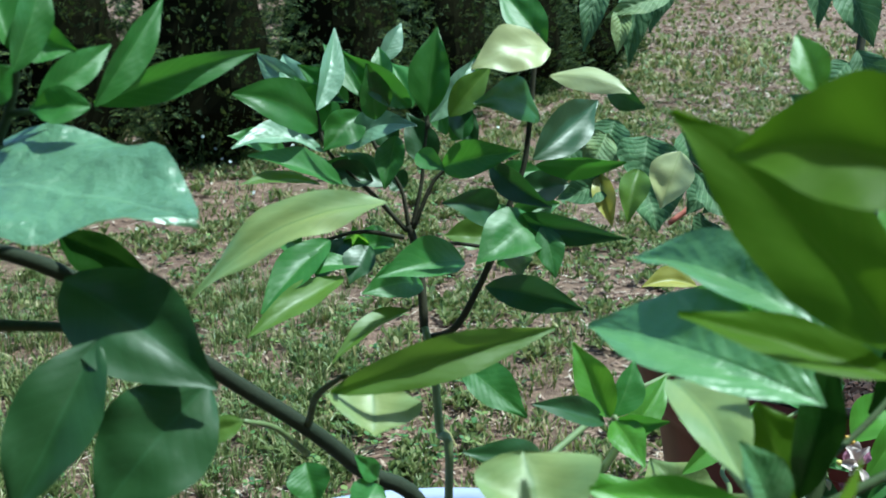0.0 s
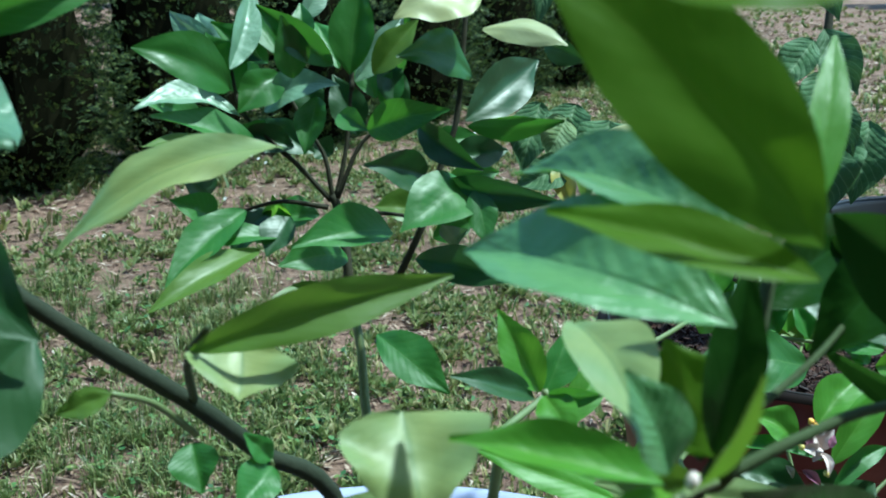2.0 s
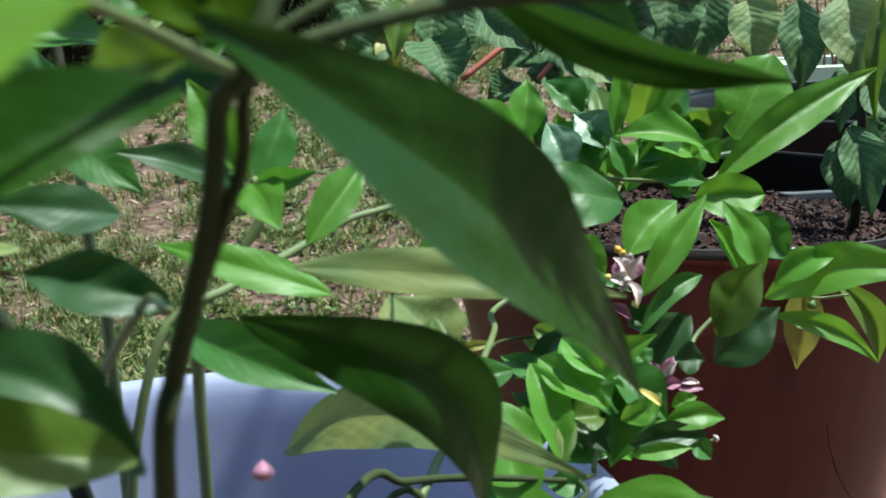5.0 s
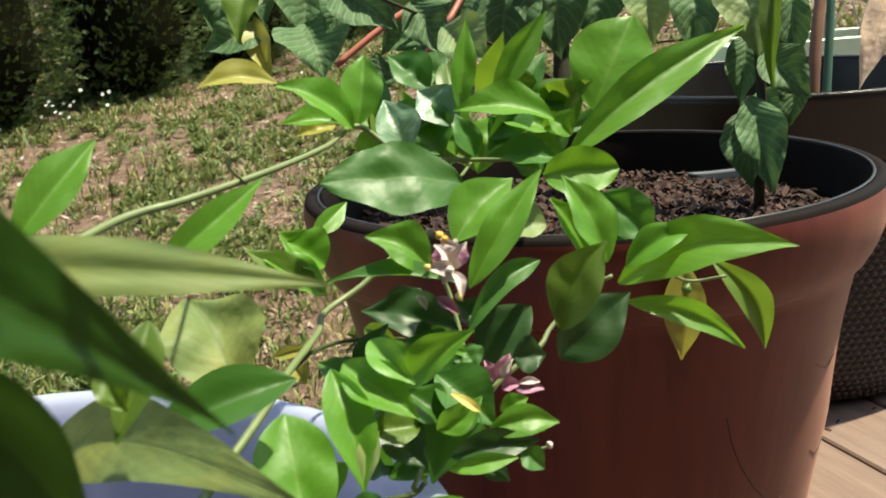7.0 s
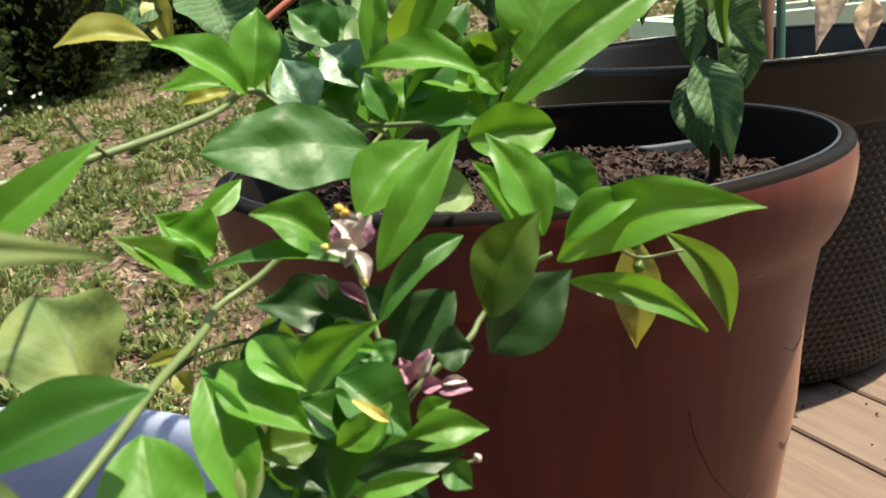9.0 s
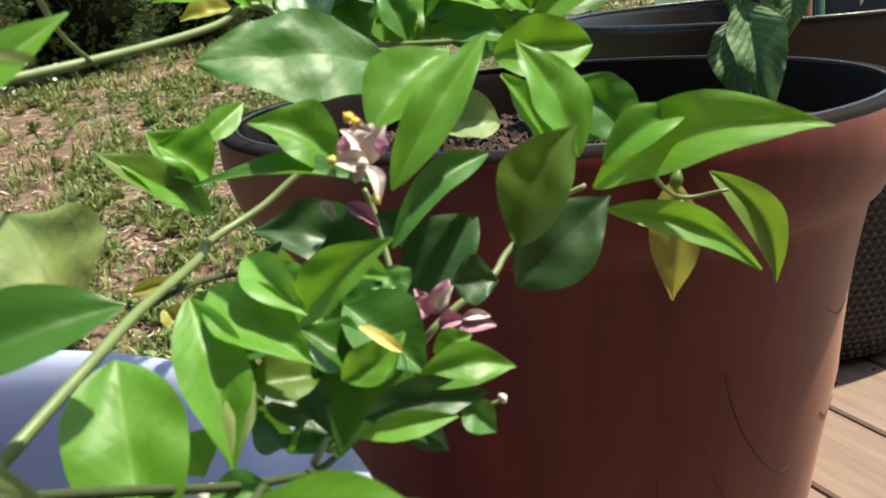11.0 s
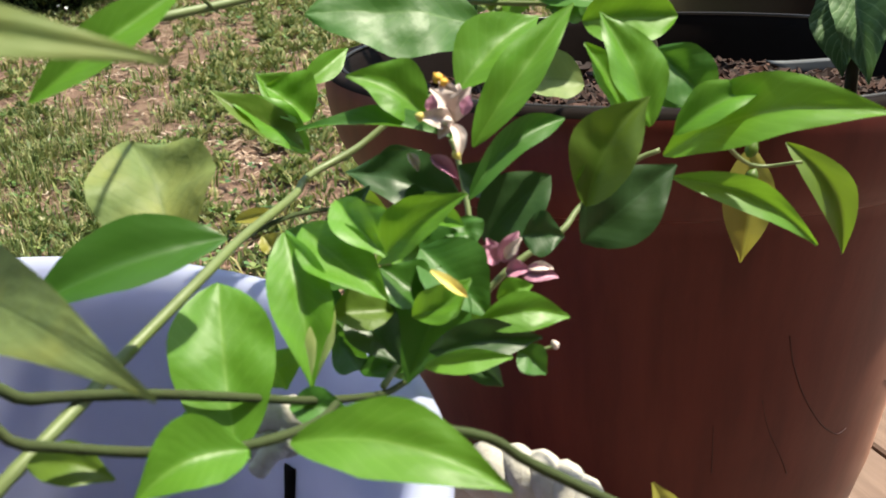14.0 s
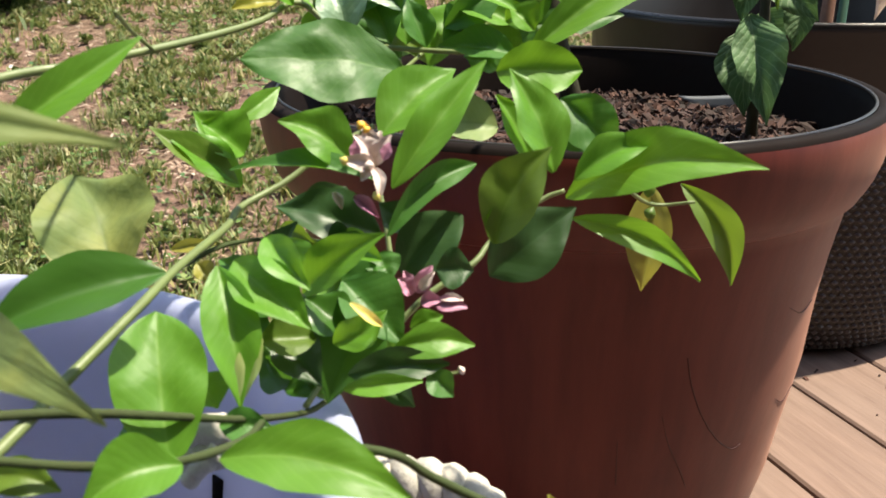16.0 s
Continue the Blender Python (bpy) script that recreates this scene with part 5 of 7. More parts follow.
leaf(lemon_tree, (0.3890, 0.9160, 0.5190), (0.3870, 0.9360, 0.5560), (0.09, -0.80, 0.60), 0.0305, 0.05, 0.26, FRESH)
leaf(lemon_tree, (0.4000, 0.8950, 0.5200), (0.3890, 0.9030, 0.5490), (0.27, -0.82, 0.51), 0.0237, 0.05, 0.26, MID)
leaf(lemon_tree, (0.3240, 0.9300, 0.5470), (0.2690, 0.9160, 0.5510), (0.19, -0.55, 0.81), 0.0271, 0.06, 0.26, FRESH)
leaf(lemon_tree, (0.3080, 0.9410, 0.5440), (0.2800, 0.9330, 0.5400), (0.14, -0.73, 0.67), 0.0215, 0.06, 0.26, YELLOW)
leaf(lemon_tree, (0.3270, 0.9490, 0.5410), (0.3440, 0.9660, 0.5770), (0.17, -0.85, 0.50), 0.0305, 0.05, 0.26, MID)
leaf(lemon_tree, (0.4480, 0.8930, 0.5350), (0.4640, 0.8930, 0.5420), (-0.05, -0.95, 0.31), 0.0192, 0.05, 0.26, FRESH)
leaf(lemon_tree, (0.4410, 0.8670, 0.5100), (0.4210, 0.8710, 0.5180), (0.11, -0.68, 0.73), 0.0339, 0.05, 0.26, MID)
leaf(lemon_tree, (0.3530, 0.9430, 0.5270), (0.3250, 0.9520, 0.5530), (0.15, -0.78, 0.60), 0.0384, 0.05, 0.26, FRESH)
leaf(lemon_tree, (0.4330, 0.9150, 0.5340), (0.4110, 0.9040, 0.5220), (0.04, -0.68, 0.73), 0.0316, 0.05, 0.26, MID)
leaf(lemon_tree, (0.4640, 0.8800, 0.5310), (0.4490, 0.8850, 0.5450), (0.08, -0.83, 0.55), 0.0226, 0.05, 0.26, FRESH)
leaf(lemon_tree, (0.4770, 0.8590, 0.4940), (0.5110, 0.8480, 0.4610), (-0.10, -0.92, 0.39), 0.0362, 0.05, 0.225, MID)
leaf(lemon_tree, (0.4710, 0.9300, 0.5280), (0.5340, 0.9460, 0.5330), (0.21, -0.92, 0.34), 0.0226, 0.05, 0.26, MID)
leaf(lemon_tree, (0.2190, 0.6540, 0.5150), (0.2730, 0.6880, 0.5520), (0.28, -0.81, 0.52), 0.0187, 0.05, 0.26, FRESH)
leaf(lemon_tree, (0.2920, 0.8280, 0.4530), (0.2520, 0.8200, 0.4870), (0.50, -0.61, 0.61), 0.0282, 0.06, 0.26, FRESH)
leaf(lemon_tree, (0.2860, 0.8420, 0.4680), (0.2660, 0.8400, 0.4930), (0.51, -0.67, 0.53), 0.0305, 0.06, 0.26, FRESH)
leaf(lemon_tree, (0.1763, 0.6252, 0.5456), (0.2064, 0.6588, 0.5804), (0.44, -0.60, 0.67), 0.0226, 0.05, 0.26, FRESH)
leaf(lemon_tree, (0.2340, 0.5810, 0.5200), (0.2220, 0.5530, 0.4840), (0.10, -0.72, 0.69), 0.0203, 0.05, 0.26, OLIVE)
leaf(lemon_tree, (0.2180, 0.5600, 0.5100), (0.2270, 0.5550, 0.4950), (0.09, -0.87, 0.49), 0.0124, 0.05, 0.26, OLIVE)
leaf(lemon_tree, (0.3080, 0.8180, 0.4230), (0.3500, 0.8020, 0.4160), (-0.30, -0.87, 0.39), 0.0181, 0.06, 0.26, OLIVE)
leaf(lemon_tree, (0.2680, 0.8010, 0.4170), (0.2760, 0.7970, 0.4070), (0.10, -0.84, 0.53), 0.0124, 0.05, 0.26, YELLOW)
leaf(lemon_tree, (0.2435, 0.7206, 0.4320), (0.2165, 0.7727, 0.4745), (0.03, -0.55, 0.84), 0.0633, 0.06, 0.26, FADED, wave=1.3, sway=0.04, blunt=0.15)
leaf(lemon_tree, (0.2800, 0.6590, 0.4620), (0.2090, 0.6360, 0.4450), (0.07, -0.67, 0.74), 0.0305, 0.06, 0.225, SHADE)
leaf(lemon_tree, (0.2800, 0.6328, 0.3890), (0.2715, 0.6745, 0.4391), (0.17, -0.63, 0.76), 0.0398, 0.05, 0.1, FRESH, blunt=0.8, peak=0.58)
leaf(lemon_tree, (0.2945, 0.5862, 0.4158), (0.2624, 0.5682, 0.4096), (0.19, -0.62, 0.76), 0.0260, 0.1, 0.225, FRESH, sway=0.08)
leaf(lemon_tree, (0.3070, 0.5890, 0.4160), (0.3750, 0.5710, 0.4060), (-0.06, -0.60, 0.80), 0.0282, 0.08, 0.15, FRESH, sway=-0.06)
leaf(lemon_tree, (0.2600, 0.6590, 0.3960), (0.2850, 0.6330, 0.3860), (-0.11, -0.41, 0.91), 0.0271, 0.05, 0.225, MID)
leaf(lemon_tree, (0.2270, 0.5830, 0.4160), (0.2540, 0.5800, 0.4110), (-0.00, -0.77, 0.64), 0.0147, 0.1, 0.26, OLIVE, sway=-0.1)
leaf(lemon_tree, (0.2970, 0.6560, 0.3940), (0.3190, 0.6550, 0.3930), (-0.04, -0.74, 0.67), 0.0169, 0.06, 0.26, MID)
leaf(lemon_tree, (0.2830, 0.6910, 0.4010), (0.2920, 0.6860, 0.3870), (0.25, -0.75, 0.62), 0.0237, 0.06, 0.26, FRESH)
leaf(lemon_tree, (0.3540, 0.9340, 0.5080), (0.4040, 0.9820, 0.5230), (0.55, -0.66, 0.52), 0.0282, 0.06, 0.26, FRESH)
leaf(lemon_tree, (0.4020, 0.9030, 0.5070), (0.4210, 0.9330, 0.5430), (0.09, -0.71, 0.70), 0.0305, 0.06, 0.26, FRESH)
leaf(lemon_tree, (0.4600, 0.9070, 0.5300), (0.4150, 0.9140, 0.5440), (0.05, -0.72, 0.69), 0.0294, 0.06, 0.26, FRESH)
leaf(lemon_tree, (0.4120, 0.9070, 0.5300), (0.4500, 0.9150, 0.5570), (0.11, -0.94, 0.33), 0.0237, 0.06, 0.26, MID)
leaf(lemon_tree, (0.4340, 0.9350, 0.5400), (0.4390, 0.9370, 0.5820), (0.17, -0.96, 0.21), 0.0305, 0.06, 0.26, OLIVE)
leaf(lemon_tree, (0.3440, 0.9260, 0.5270), (0.3260, 0.9820, 0.5590), (-0.03, -0.43, 0.90), 0.0260, 0.06, 0.26, OLIVE)
leaf(lemon_tree, (0.3960, 0.9260, 0.5360), (0.3930, 0.9810, 0.5810), (0.04, -0.55, 0.83), 0.0294, 0.06, 0.26, OLIVE)
leaf(lemon_tree, (0.3840, 0.9190, 0.5300), (0.4060, 0.9730, 0.5640), (0.26, -0.52, 0.81), 0.0282, 0.06, 0.26, OLIVE)
leaf(lemon_tree, (0.3380, 0.9230, 0.5220), (0.3450, 0.9850, 0.5510), (0.32, -0.37, 0.87), 0.0294, 0.06, 0.26, OLIVE)
leaf(lemon_tree, (0.4570, 0.9560, 0.5060), (0.4790, 0.9440, 0.5360), (-0.54, -0.81, 0.23), 0.0282, 0.06, 0.26, MID)
leaf(lemon_tree, (0.3430, 0.9200, 0.5320), (0.3860, 0.9280, 0.5540), (-0.13, -0.71, 0.69), 0.0305, 0.06, 0.26, MID)
leaf(lemon_tree, (0.4630, 0.9490, 0.5330), (0.4870, 0.9090, 0.5640), (-0.82, -0.56, 0.09), 0.0305, 0.06, 0.26, OLIVE)
leaf(lemon_tree, (0.4070, 0.9300, 0.5040), (0.3750, 0.9500, 0.5320), (0.01, -0.73, 0.68), 0.0294, 0.06, 0.26, OLIVE)
leaf(lemon_tree, (0.4650, 0.9470, 0.5270), (0.4850, 0.9240, 0.5700), (-0.52, -0.85, -0.03), 0.0305, 0.06, 0.26, MID)
leaf(lemon_tree, (0.4390, 0.9230, 0.5300), (0.4910, 0.9720, 0.5570), (0.33, -0.64, 0.70), 0.0282, 0.06, 0.26, OLIVE)
leaf(lemon_tree, (0.3270, 0.9650, 0.5040), (0.3520, 0.9630, 0.5460), (-0.28, -0.92, 0.29), 0.0328, 0.06, 0.26, FRESH)
leaf(lemon_tree, (0.4400, 0.9350, 0.5350), (0.4810, 0.9420, 0.5590), (-0.05, -0.86, 0.50), 0.0294, 0.06, 0.26, FRESH)
leaf(lemon_tree, (0.3640, 0.9690, 0.5210), (0.3590, 0.9640, 0.5620), (0.41, -0.91, 0.11), 0.0282, 0.06, 0.26, FRESH)
leaf(lemon_tree, (0.4260, 0.9660, 0.5450), (0.4300, 0.9280, 0.6000), (-0.71, -0.67, -0.22), 0.0316, 0.06, 0.26, OLIVE)
leaf(lemon_tree, (0.4330, 0.9320, 0.5410), (0.4640, 0.9550, 0.5820), (-0.25, -0.64, 0.72), 0.0328, 0.06, 0.26, MID)
leaf(lemon_tree, (0.4630, 0.9250, 0.5100), (0.4320, 0.9370, 0.5340), (-0.03, -0.84, 0.54), 0.0249, 0.06, 0.26, FRESH)
leaf(lemon_tree, (0.3860, 0.9330, 0.5060), (0.3650, 0.9820, 0.5420), (-0.43, -0.57, 0.70), 0.0294, 0.06, 0.26, MID)
leaf(lemon_tree, (0.3690, 0.9330, 0.5210), (0.3990, 0.9320, 0.5580), (-0.24, -0.91, 0.34), 0.0305, 0.06, 0.26, FRESH)
leaf(lemon_tree, (0.4050, 0.9070, 0.5100), (0.3730, 0.9540, 0.5300), (-0.34, -0.51, 0.79), 0.0249, 0.06, 0.26, OLIVE)
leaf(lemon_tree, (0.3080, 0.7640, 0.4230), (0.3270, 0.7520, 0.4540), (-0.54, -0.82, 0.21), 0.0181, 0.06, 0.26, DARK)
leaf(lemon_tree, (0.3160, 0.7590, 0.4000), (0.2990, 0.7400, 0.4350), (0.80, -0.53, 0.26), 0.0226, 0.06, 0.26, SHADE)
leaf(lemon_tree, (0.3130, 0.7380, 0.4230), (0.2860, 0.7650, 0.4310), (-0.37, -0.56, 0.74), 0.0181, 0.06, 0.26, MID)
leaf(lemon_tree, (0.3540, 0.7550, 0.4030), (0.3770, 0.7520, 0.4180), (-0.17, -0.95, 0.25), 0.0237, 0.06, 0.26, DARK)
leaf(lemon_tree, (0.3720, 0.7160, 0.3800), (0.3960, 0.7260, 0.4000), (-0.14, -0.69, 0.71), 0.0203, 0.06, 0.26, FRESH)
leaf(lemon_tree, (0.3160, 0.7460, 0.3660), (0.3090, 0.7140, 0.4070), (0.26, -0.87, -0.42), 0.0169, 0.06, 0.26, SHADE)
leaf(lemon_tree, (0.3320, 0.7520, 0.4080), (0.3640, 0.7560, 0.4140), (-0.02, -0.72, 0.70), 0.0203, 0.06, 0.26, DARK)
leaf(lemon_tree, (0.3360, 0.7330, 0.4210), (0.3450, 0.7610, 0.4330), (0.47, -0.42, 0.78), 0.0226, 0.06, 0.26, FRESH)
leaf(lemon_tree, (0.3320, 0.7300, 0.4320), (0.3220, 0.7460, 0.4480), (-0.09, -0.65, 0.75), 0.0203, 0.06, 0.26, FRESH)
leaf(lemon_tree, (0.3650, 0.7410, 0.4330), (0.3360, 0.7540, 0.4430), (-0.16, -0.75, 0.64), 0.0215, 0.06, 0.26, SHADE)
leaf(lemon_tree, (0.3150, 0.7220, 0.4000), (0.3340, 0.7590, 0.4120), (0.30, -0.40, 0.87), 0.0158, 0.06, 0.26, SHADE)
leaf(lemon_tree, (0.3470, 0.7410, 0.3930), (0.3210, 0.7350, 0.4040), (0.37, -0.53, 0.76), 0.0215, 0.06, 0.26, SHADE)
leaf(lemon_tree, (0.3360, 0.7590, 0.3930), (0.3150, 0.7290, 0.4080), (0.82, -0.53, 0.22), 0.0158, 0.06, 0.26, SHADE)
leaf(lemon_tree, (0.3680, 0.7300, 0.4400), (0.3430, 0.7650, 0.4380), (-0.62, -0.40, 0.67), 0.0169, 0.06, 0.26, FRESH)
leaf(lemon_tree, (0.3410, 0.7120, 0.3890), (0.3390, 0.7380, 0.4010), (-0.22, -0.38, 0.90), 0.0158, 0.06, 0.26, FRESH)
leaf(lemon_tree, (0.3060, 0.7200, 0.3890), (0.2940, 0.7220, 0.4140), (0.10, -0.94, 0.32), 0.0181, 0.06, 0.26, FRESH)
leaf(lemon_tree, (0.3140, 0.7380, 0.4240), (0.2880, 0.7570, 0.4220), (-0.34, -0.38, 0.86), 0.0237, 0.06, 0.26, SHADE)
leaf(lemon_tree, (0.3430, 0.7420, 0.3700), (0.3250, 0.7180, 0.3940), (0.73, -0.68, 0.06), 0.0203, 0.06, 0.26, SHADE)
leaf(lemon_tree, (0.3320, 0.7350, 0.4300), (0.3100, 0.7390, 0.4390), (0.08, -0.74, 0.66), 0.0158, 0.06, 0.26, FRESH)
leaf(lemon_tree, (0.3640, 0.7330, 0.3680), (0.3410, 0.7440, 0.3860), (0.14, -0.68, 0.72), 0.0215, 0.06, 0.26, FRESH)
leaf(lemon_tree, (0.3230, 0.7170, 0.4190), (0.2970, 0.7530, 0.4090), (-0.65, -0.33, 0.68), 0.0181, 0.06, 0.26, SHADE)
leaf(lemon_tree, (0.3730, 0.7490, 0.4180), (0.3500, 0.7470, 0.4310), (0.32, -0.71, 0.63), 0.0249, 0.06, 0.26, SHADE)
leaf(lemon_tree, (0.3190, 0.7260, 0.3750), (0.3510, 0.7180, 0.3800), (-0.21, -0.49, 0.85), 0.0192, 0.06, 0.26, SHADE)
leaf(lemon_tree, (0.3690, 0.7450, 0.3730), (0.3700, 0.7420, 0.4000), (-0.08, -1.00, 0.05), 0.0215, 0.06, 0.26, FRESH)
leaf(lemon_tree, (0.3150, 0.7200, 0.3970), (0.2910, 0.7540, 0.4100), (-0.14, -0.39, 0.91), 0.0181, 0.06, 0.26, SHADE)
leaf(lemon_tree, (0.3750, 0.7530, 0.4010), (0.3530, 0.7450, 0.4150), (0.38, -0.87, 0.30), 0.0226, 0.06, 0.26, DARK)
# twigs of the spray
tube("bough", [(0.100, 0.560, 0.180), (0.162, 0.561, 0.368), (0.195, 0.581, 0.387), (0.215, 0.601, 0.404), (0.231, 0.630, 0.415), (0.237, 0.647, 0.419), (0.259, 0.693, 0.433), (0.270, 0.736, 0.437), (0.286, 0.799, 0.438), (0.289, 0.840, 0.437), (0.314, 0.863, 0.446), (0.337, 0.877, 0.460), (0.367, 0.890, 0.473)], 0.0030, 0.0018, TWIG, lemon_tree)
tube("bough", [(0.135, 0.450, 0.400), (0.194, 0.591, 0.432), (0.217, 0.616, 0.422), (0.237, 0.629, 0.416), (0.259, 0.633, 0.413), (0.284, 0.640, 0.407), (0.308, 0.657, 0.396), (0.330, 0.692, 0.380), (0.339, 0.729, 0.367)], 0.0026, 0.0014, BARK, lemon_tree)
tube("twig", [(0.130, 0.460, 0.340), (0.205, 0.560, 0.436), (0.233, 0.571, 0.429), (0.262, 0.582, 0.419), (0.292, 0.590, 0.415), (0.311, 0.618, 0.407), (0.315, 0.656, 0.395)], 0.002, 0.0016, BARK, lemon_tree)
tube("twig", [(0.316, 0.600, 0.417), (0.364, 0.595, 0.413), (0.384, 0.600, 0.398), (0.418, 0.601, 0.377)], 0.0016, 0.002, BARK, lemon_tree)
tube("twig", [(0.373, 0.785, 0.381), (0.374, 0.806, 0.412), (0.370, 0.827, 0.442), (0.366, 0.832, 0.456)], 0.0018, 0.0014, TWIG, lemon_tree)
tube("twig", [(0.364, 0.773, 0.374), (0.391, 0.789, 0.397), (0.420, 0.803, 0.412), (0.432, 0.816, 0.421), (0.461, 0.831, 0.439), (0.476, 0.832, 0.445)], 0.002, 0.0014, TWIG, lemon_tree)
tube("twig", [(0.270, 0.736, 0.437), (0.286, 0.796, 0.429), (0.313, 0.814, 0.426), (0.338, 0.812, 0.424)], 0.0014, 0.001, BARK, lemon_tree)
tube("twig", [(0.331, 0.693, 0.383), (0.345, 0.735, 0.385), (0.367, 0.765, 0.382)], 0.0016, 0.0014, TWIG, lemon_tree)
tube("bough", [(0.070, 0.640, 0.185), (0.074, 0.630, 0.380), (0.098, 0.640, 0.495), (0.132, 0.680, 0.512), (0.166, 0.733, 0.519), (0.190, 0.773, 0.524), (0.221, 0.801, 0.526), (0.267, 0.849, 0.531), (0.301, 0.889, 0.537), (0.323, 0.919, 0.545), (0.351, 0.911, 0.524), (0.387, 0.896, 0.519), (0.451, 0.878, 0.518), (0.469, 0.888, 0.522)], 0.0030, 0.0014, TWIG, lemon_tree)
tube("twig", [(0.399, 0.904, 0.516), (0.386, 0.873, 0.511), (0.382, 0.865, 0.517)], 0.0012, 0.001, TWIG, lemon_tree)
tube("twig", [(0.495, 0.808, 0.462), (0.539, 0.877, 0.423), (0.568, 0.874, 0.424)], 0.0014, 0.001, TWIG, lemon_tree)
tube("twig", [(0.257, 0.718, 0.559), (0.246, 0.798, 0.542), (0.251, 0.834, 0.526)], 0.0012, 0.001, TWIG, lemon_tree)
tube("twig", [(0.172, 0.347, 0.601), (0.181, 0.337, 0.621), (0.186, 0.334, 0.633), (0.188, 0.328, 0.645), (0.192, 0.329, 0.655)], 0.0016, 0.0014, BARK, lemon_tree)
leaf(lemon_tree, (0.203, 0.375, 0.777), (0.198, 0.389, 0.797), (-0.28, -0.81, 0.51), 0.013, 0.05, 0.2, FRESH)
leaf(lemon_tree, (0.458, 0.697, 0.303), (0.446, 0.696, 0.329), (0.21, -0.98, 0.05), 0.015, 0.05, 0.2, YELLOW)
tube("twig", [(0.389, 0.687, 0.400), (0.397, 0.686, 0.400), (0.402, 0.686, 0.401)], 0.0008, 0.0007, TWIG, lemon_tree)


# ---- wilting saplings behind ----
red_sapling = thing("fruit_sapling", (0.60, 1.37, 0.37), "wilting fruit sapling with red shoots and wrinkled drooping leaves", "sapling", "wilting saplings")
tube("trunk", [(0.600, 1.370, 0.360), (0.565, 1.365, 0.481), (0.568, 1.380, 0.546), (0.574, 1.410, 0.626), (0.580, 1.435, 0.689), (0.587, 1.466, 0.778), (0.608, 1.499, 0.879)], 0.013, 0.004, STEM_DARK, red_sapling)
tube("twig", [(0.561, 1.373, 0.516), (0.542, 1.369, 0.531), (0.507, 1.366, 0.544)], 0.005, 0.003, STEM_BROWN, red_sapling, "bare brown side twig")
tube("twig", [(0.312, 1.289, 0.564), (0.364, 1.310, 0.598), (0.418, 1.335, 0.626), (0.493, 1.390, 0.658), (0.580, 1.435, 0.689)], 0.0035, 0.005, STEM_RED, red_sapling, "red shoot")
tube("twig", [(0.398, 1.295, 0.560), (0.429, 1.315, 0.592), (0.473, 1.370, 0.645), (0.493, 1.390, 0.658)], 0.003, 0.004, STEM_RED, red_sapling, "red shoot")
leaf(red_sapling, (0.239, 1.362, 0.667), (0.212, 1.332, 0.619), (0.20, -0.88, 0.43), 0.058, 0.1, 0.2, LIMP_LIGHT, wave=2.2)
leaf(red_sapling, (0.244, 1.347, 0.609), (0.174, 1.318, 0.587), (0.19, -0.84, 0.50), 0.052, 0.1, 0.25, LIMP, wave=2.2)
leaf(red_sapling, (0.228, 1.341, 0.619), (0.244, 1.303, 0.556), (-0.22, -0.86, 0.46), 0.033, 0.08, 0.3, YELLOW, wave=2.2)
leaf(red_sapling, (0.294, 1.376, 0.662), (0.279, 1.338, 0.585), (0.09, -0.90, 0.43), 0.090, 0.1, 0.25, LIMP, wave=2.2)
leaf(red_sapling, (0.282, 1.343, 0.608), (0.299, 1.296, 0.551), (-0.02, -0.78, 0.63), 0.092, 0.1, 0.25, LIMP, wave=2.2)
leaf(red_sapling, (0.420, 1.360, 0.610), (0.361, 1.335, 0.568), (0.09, -0.91, 0.41), 0.075, 0.1, 0.3, LIMP, wave=2.2)
leaf(red_sapling, (0.342, 1.402, 0.665), (0.366, 1.373, 0.600), (-0.02, -0.92, 0.40), 0.064, 0.1, 0.3, LIMP, wave=2.2)
leaf(red_sapling, (0.452, 1.382, 0.631), (0.424, 1.337, 0.561), (-0.11, -0.81, 0.57), 0.076, 0.1, 0.3, LIMP, wave=2.2)
leaf(red_sapling, (0.521, 1.391, 0.655), (0.490, 1.344, 0.534), (-0.09, -0.92, 0.38), 0.091, 0.1, 0.3, LIMP, wave=2.2)
leaf(red_sapling, (0.569, 1.376, 0.656), (0.557, 1.330, 0.547), (-0.30, -0.87, 0.40), 0.103, 0.1, 0.3, LIMP, wave=2.2)
leaf(red_sapling, (0.665, 1.382, 0.636), (0.664, 1.341, 0.554), (-0.23, -0.87, 0.43), 0.072, 0.1, 0.3, LIMP_LIGHT, wave=2.2)
leaf(red_sapling, (0.210, 1.410, 0.683), (0.184, 1.371, 0.596), (0.02, -0.91, 0.41), 0.064, 0.1, 0.3, LIMP, wave=2.2)
leaf(red_sapling, (0.257, 1.425, 0.679), (0.238, 1.389, 0.609), (-0.15, -0.86, 0.48), 0.068, 0.1, 0.3, LIMP, wave=2.2)
leaf(red_sapling, (0.400, 1.428, 0.667), (0.398, 1.402, 0.605), (-0.02, -0.92, 0.38), 0.073, 0.1, 0.3, LIMP, wave=2.2)
leaf(red_sapling, (0.629, 1.412, 0.658), (0.601, 1.379, 0.555), (-0.18, -0.92, 0.34), 0.082, 0.1, 0.3, LIMP, wave=2.2)
leaf(red_sapling, (0.377, 1.341, 0.555), (0.343, 1.317, 0.531), (0.10, -0.79, 0.61), 0.049, 0.1, 0.3, LIMP, wave=2.2)
leaf(red_sapling, (0.411, 1.362, 0.575), (0.428, 1.331, 0.539), (-0.30, -0.79, 0.54), 0.054, 0.1, 0.3, LIMP, wave=2.2)
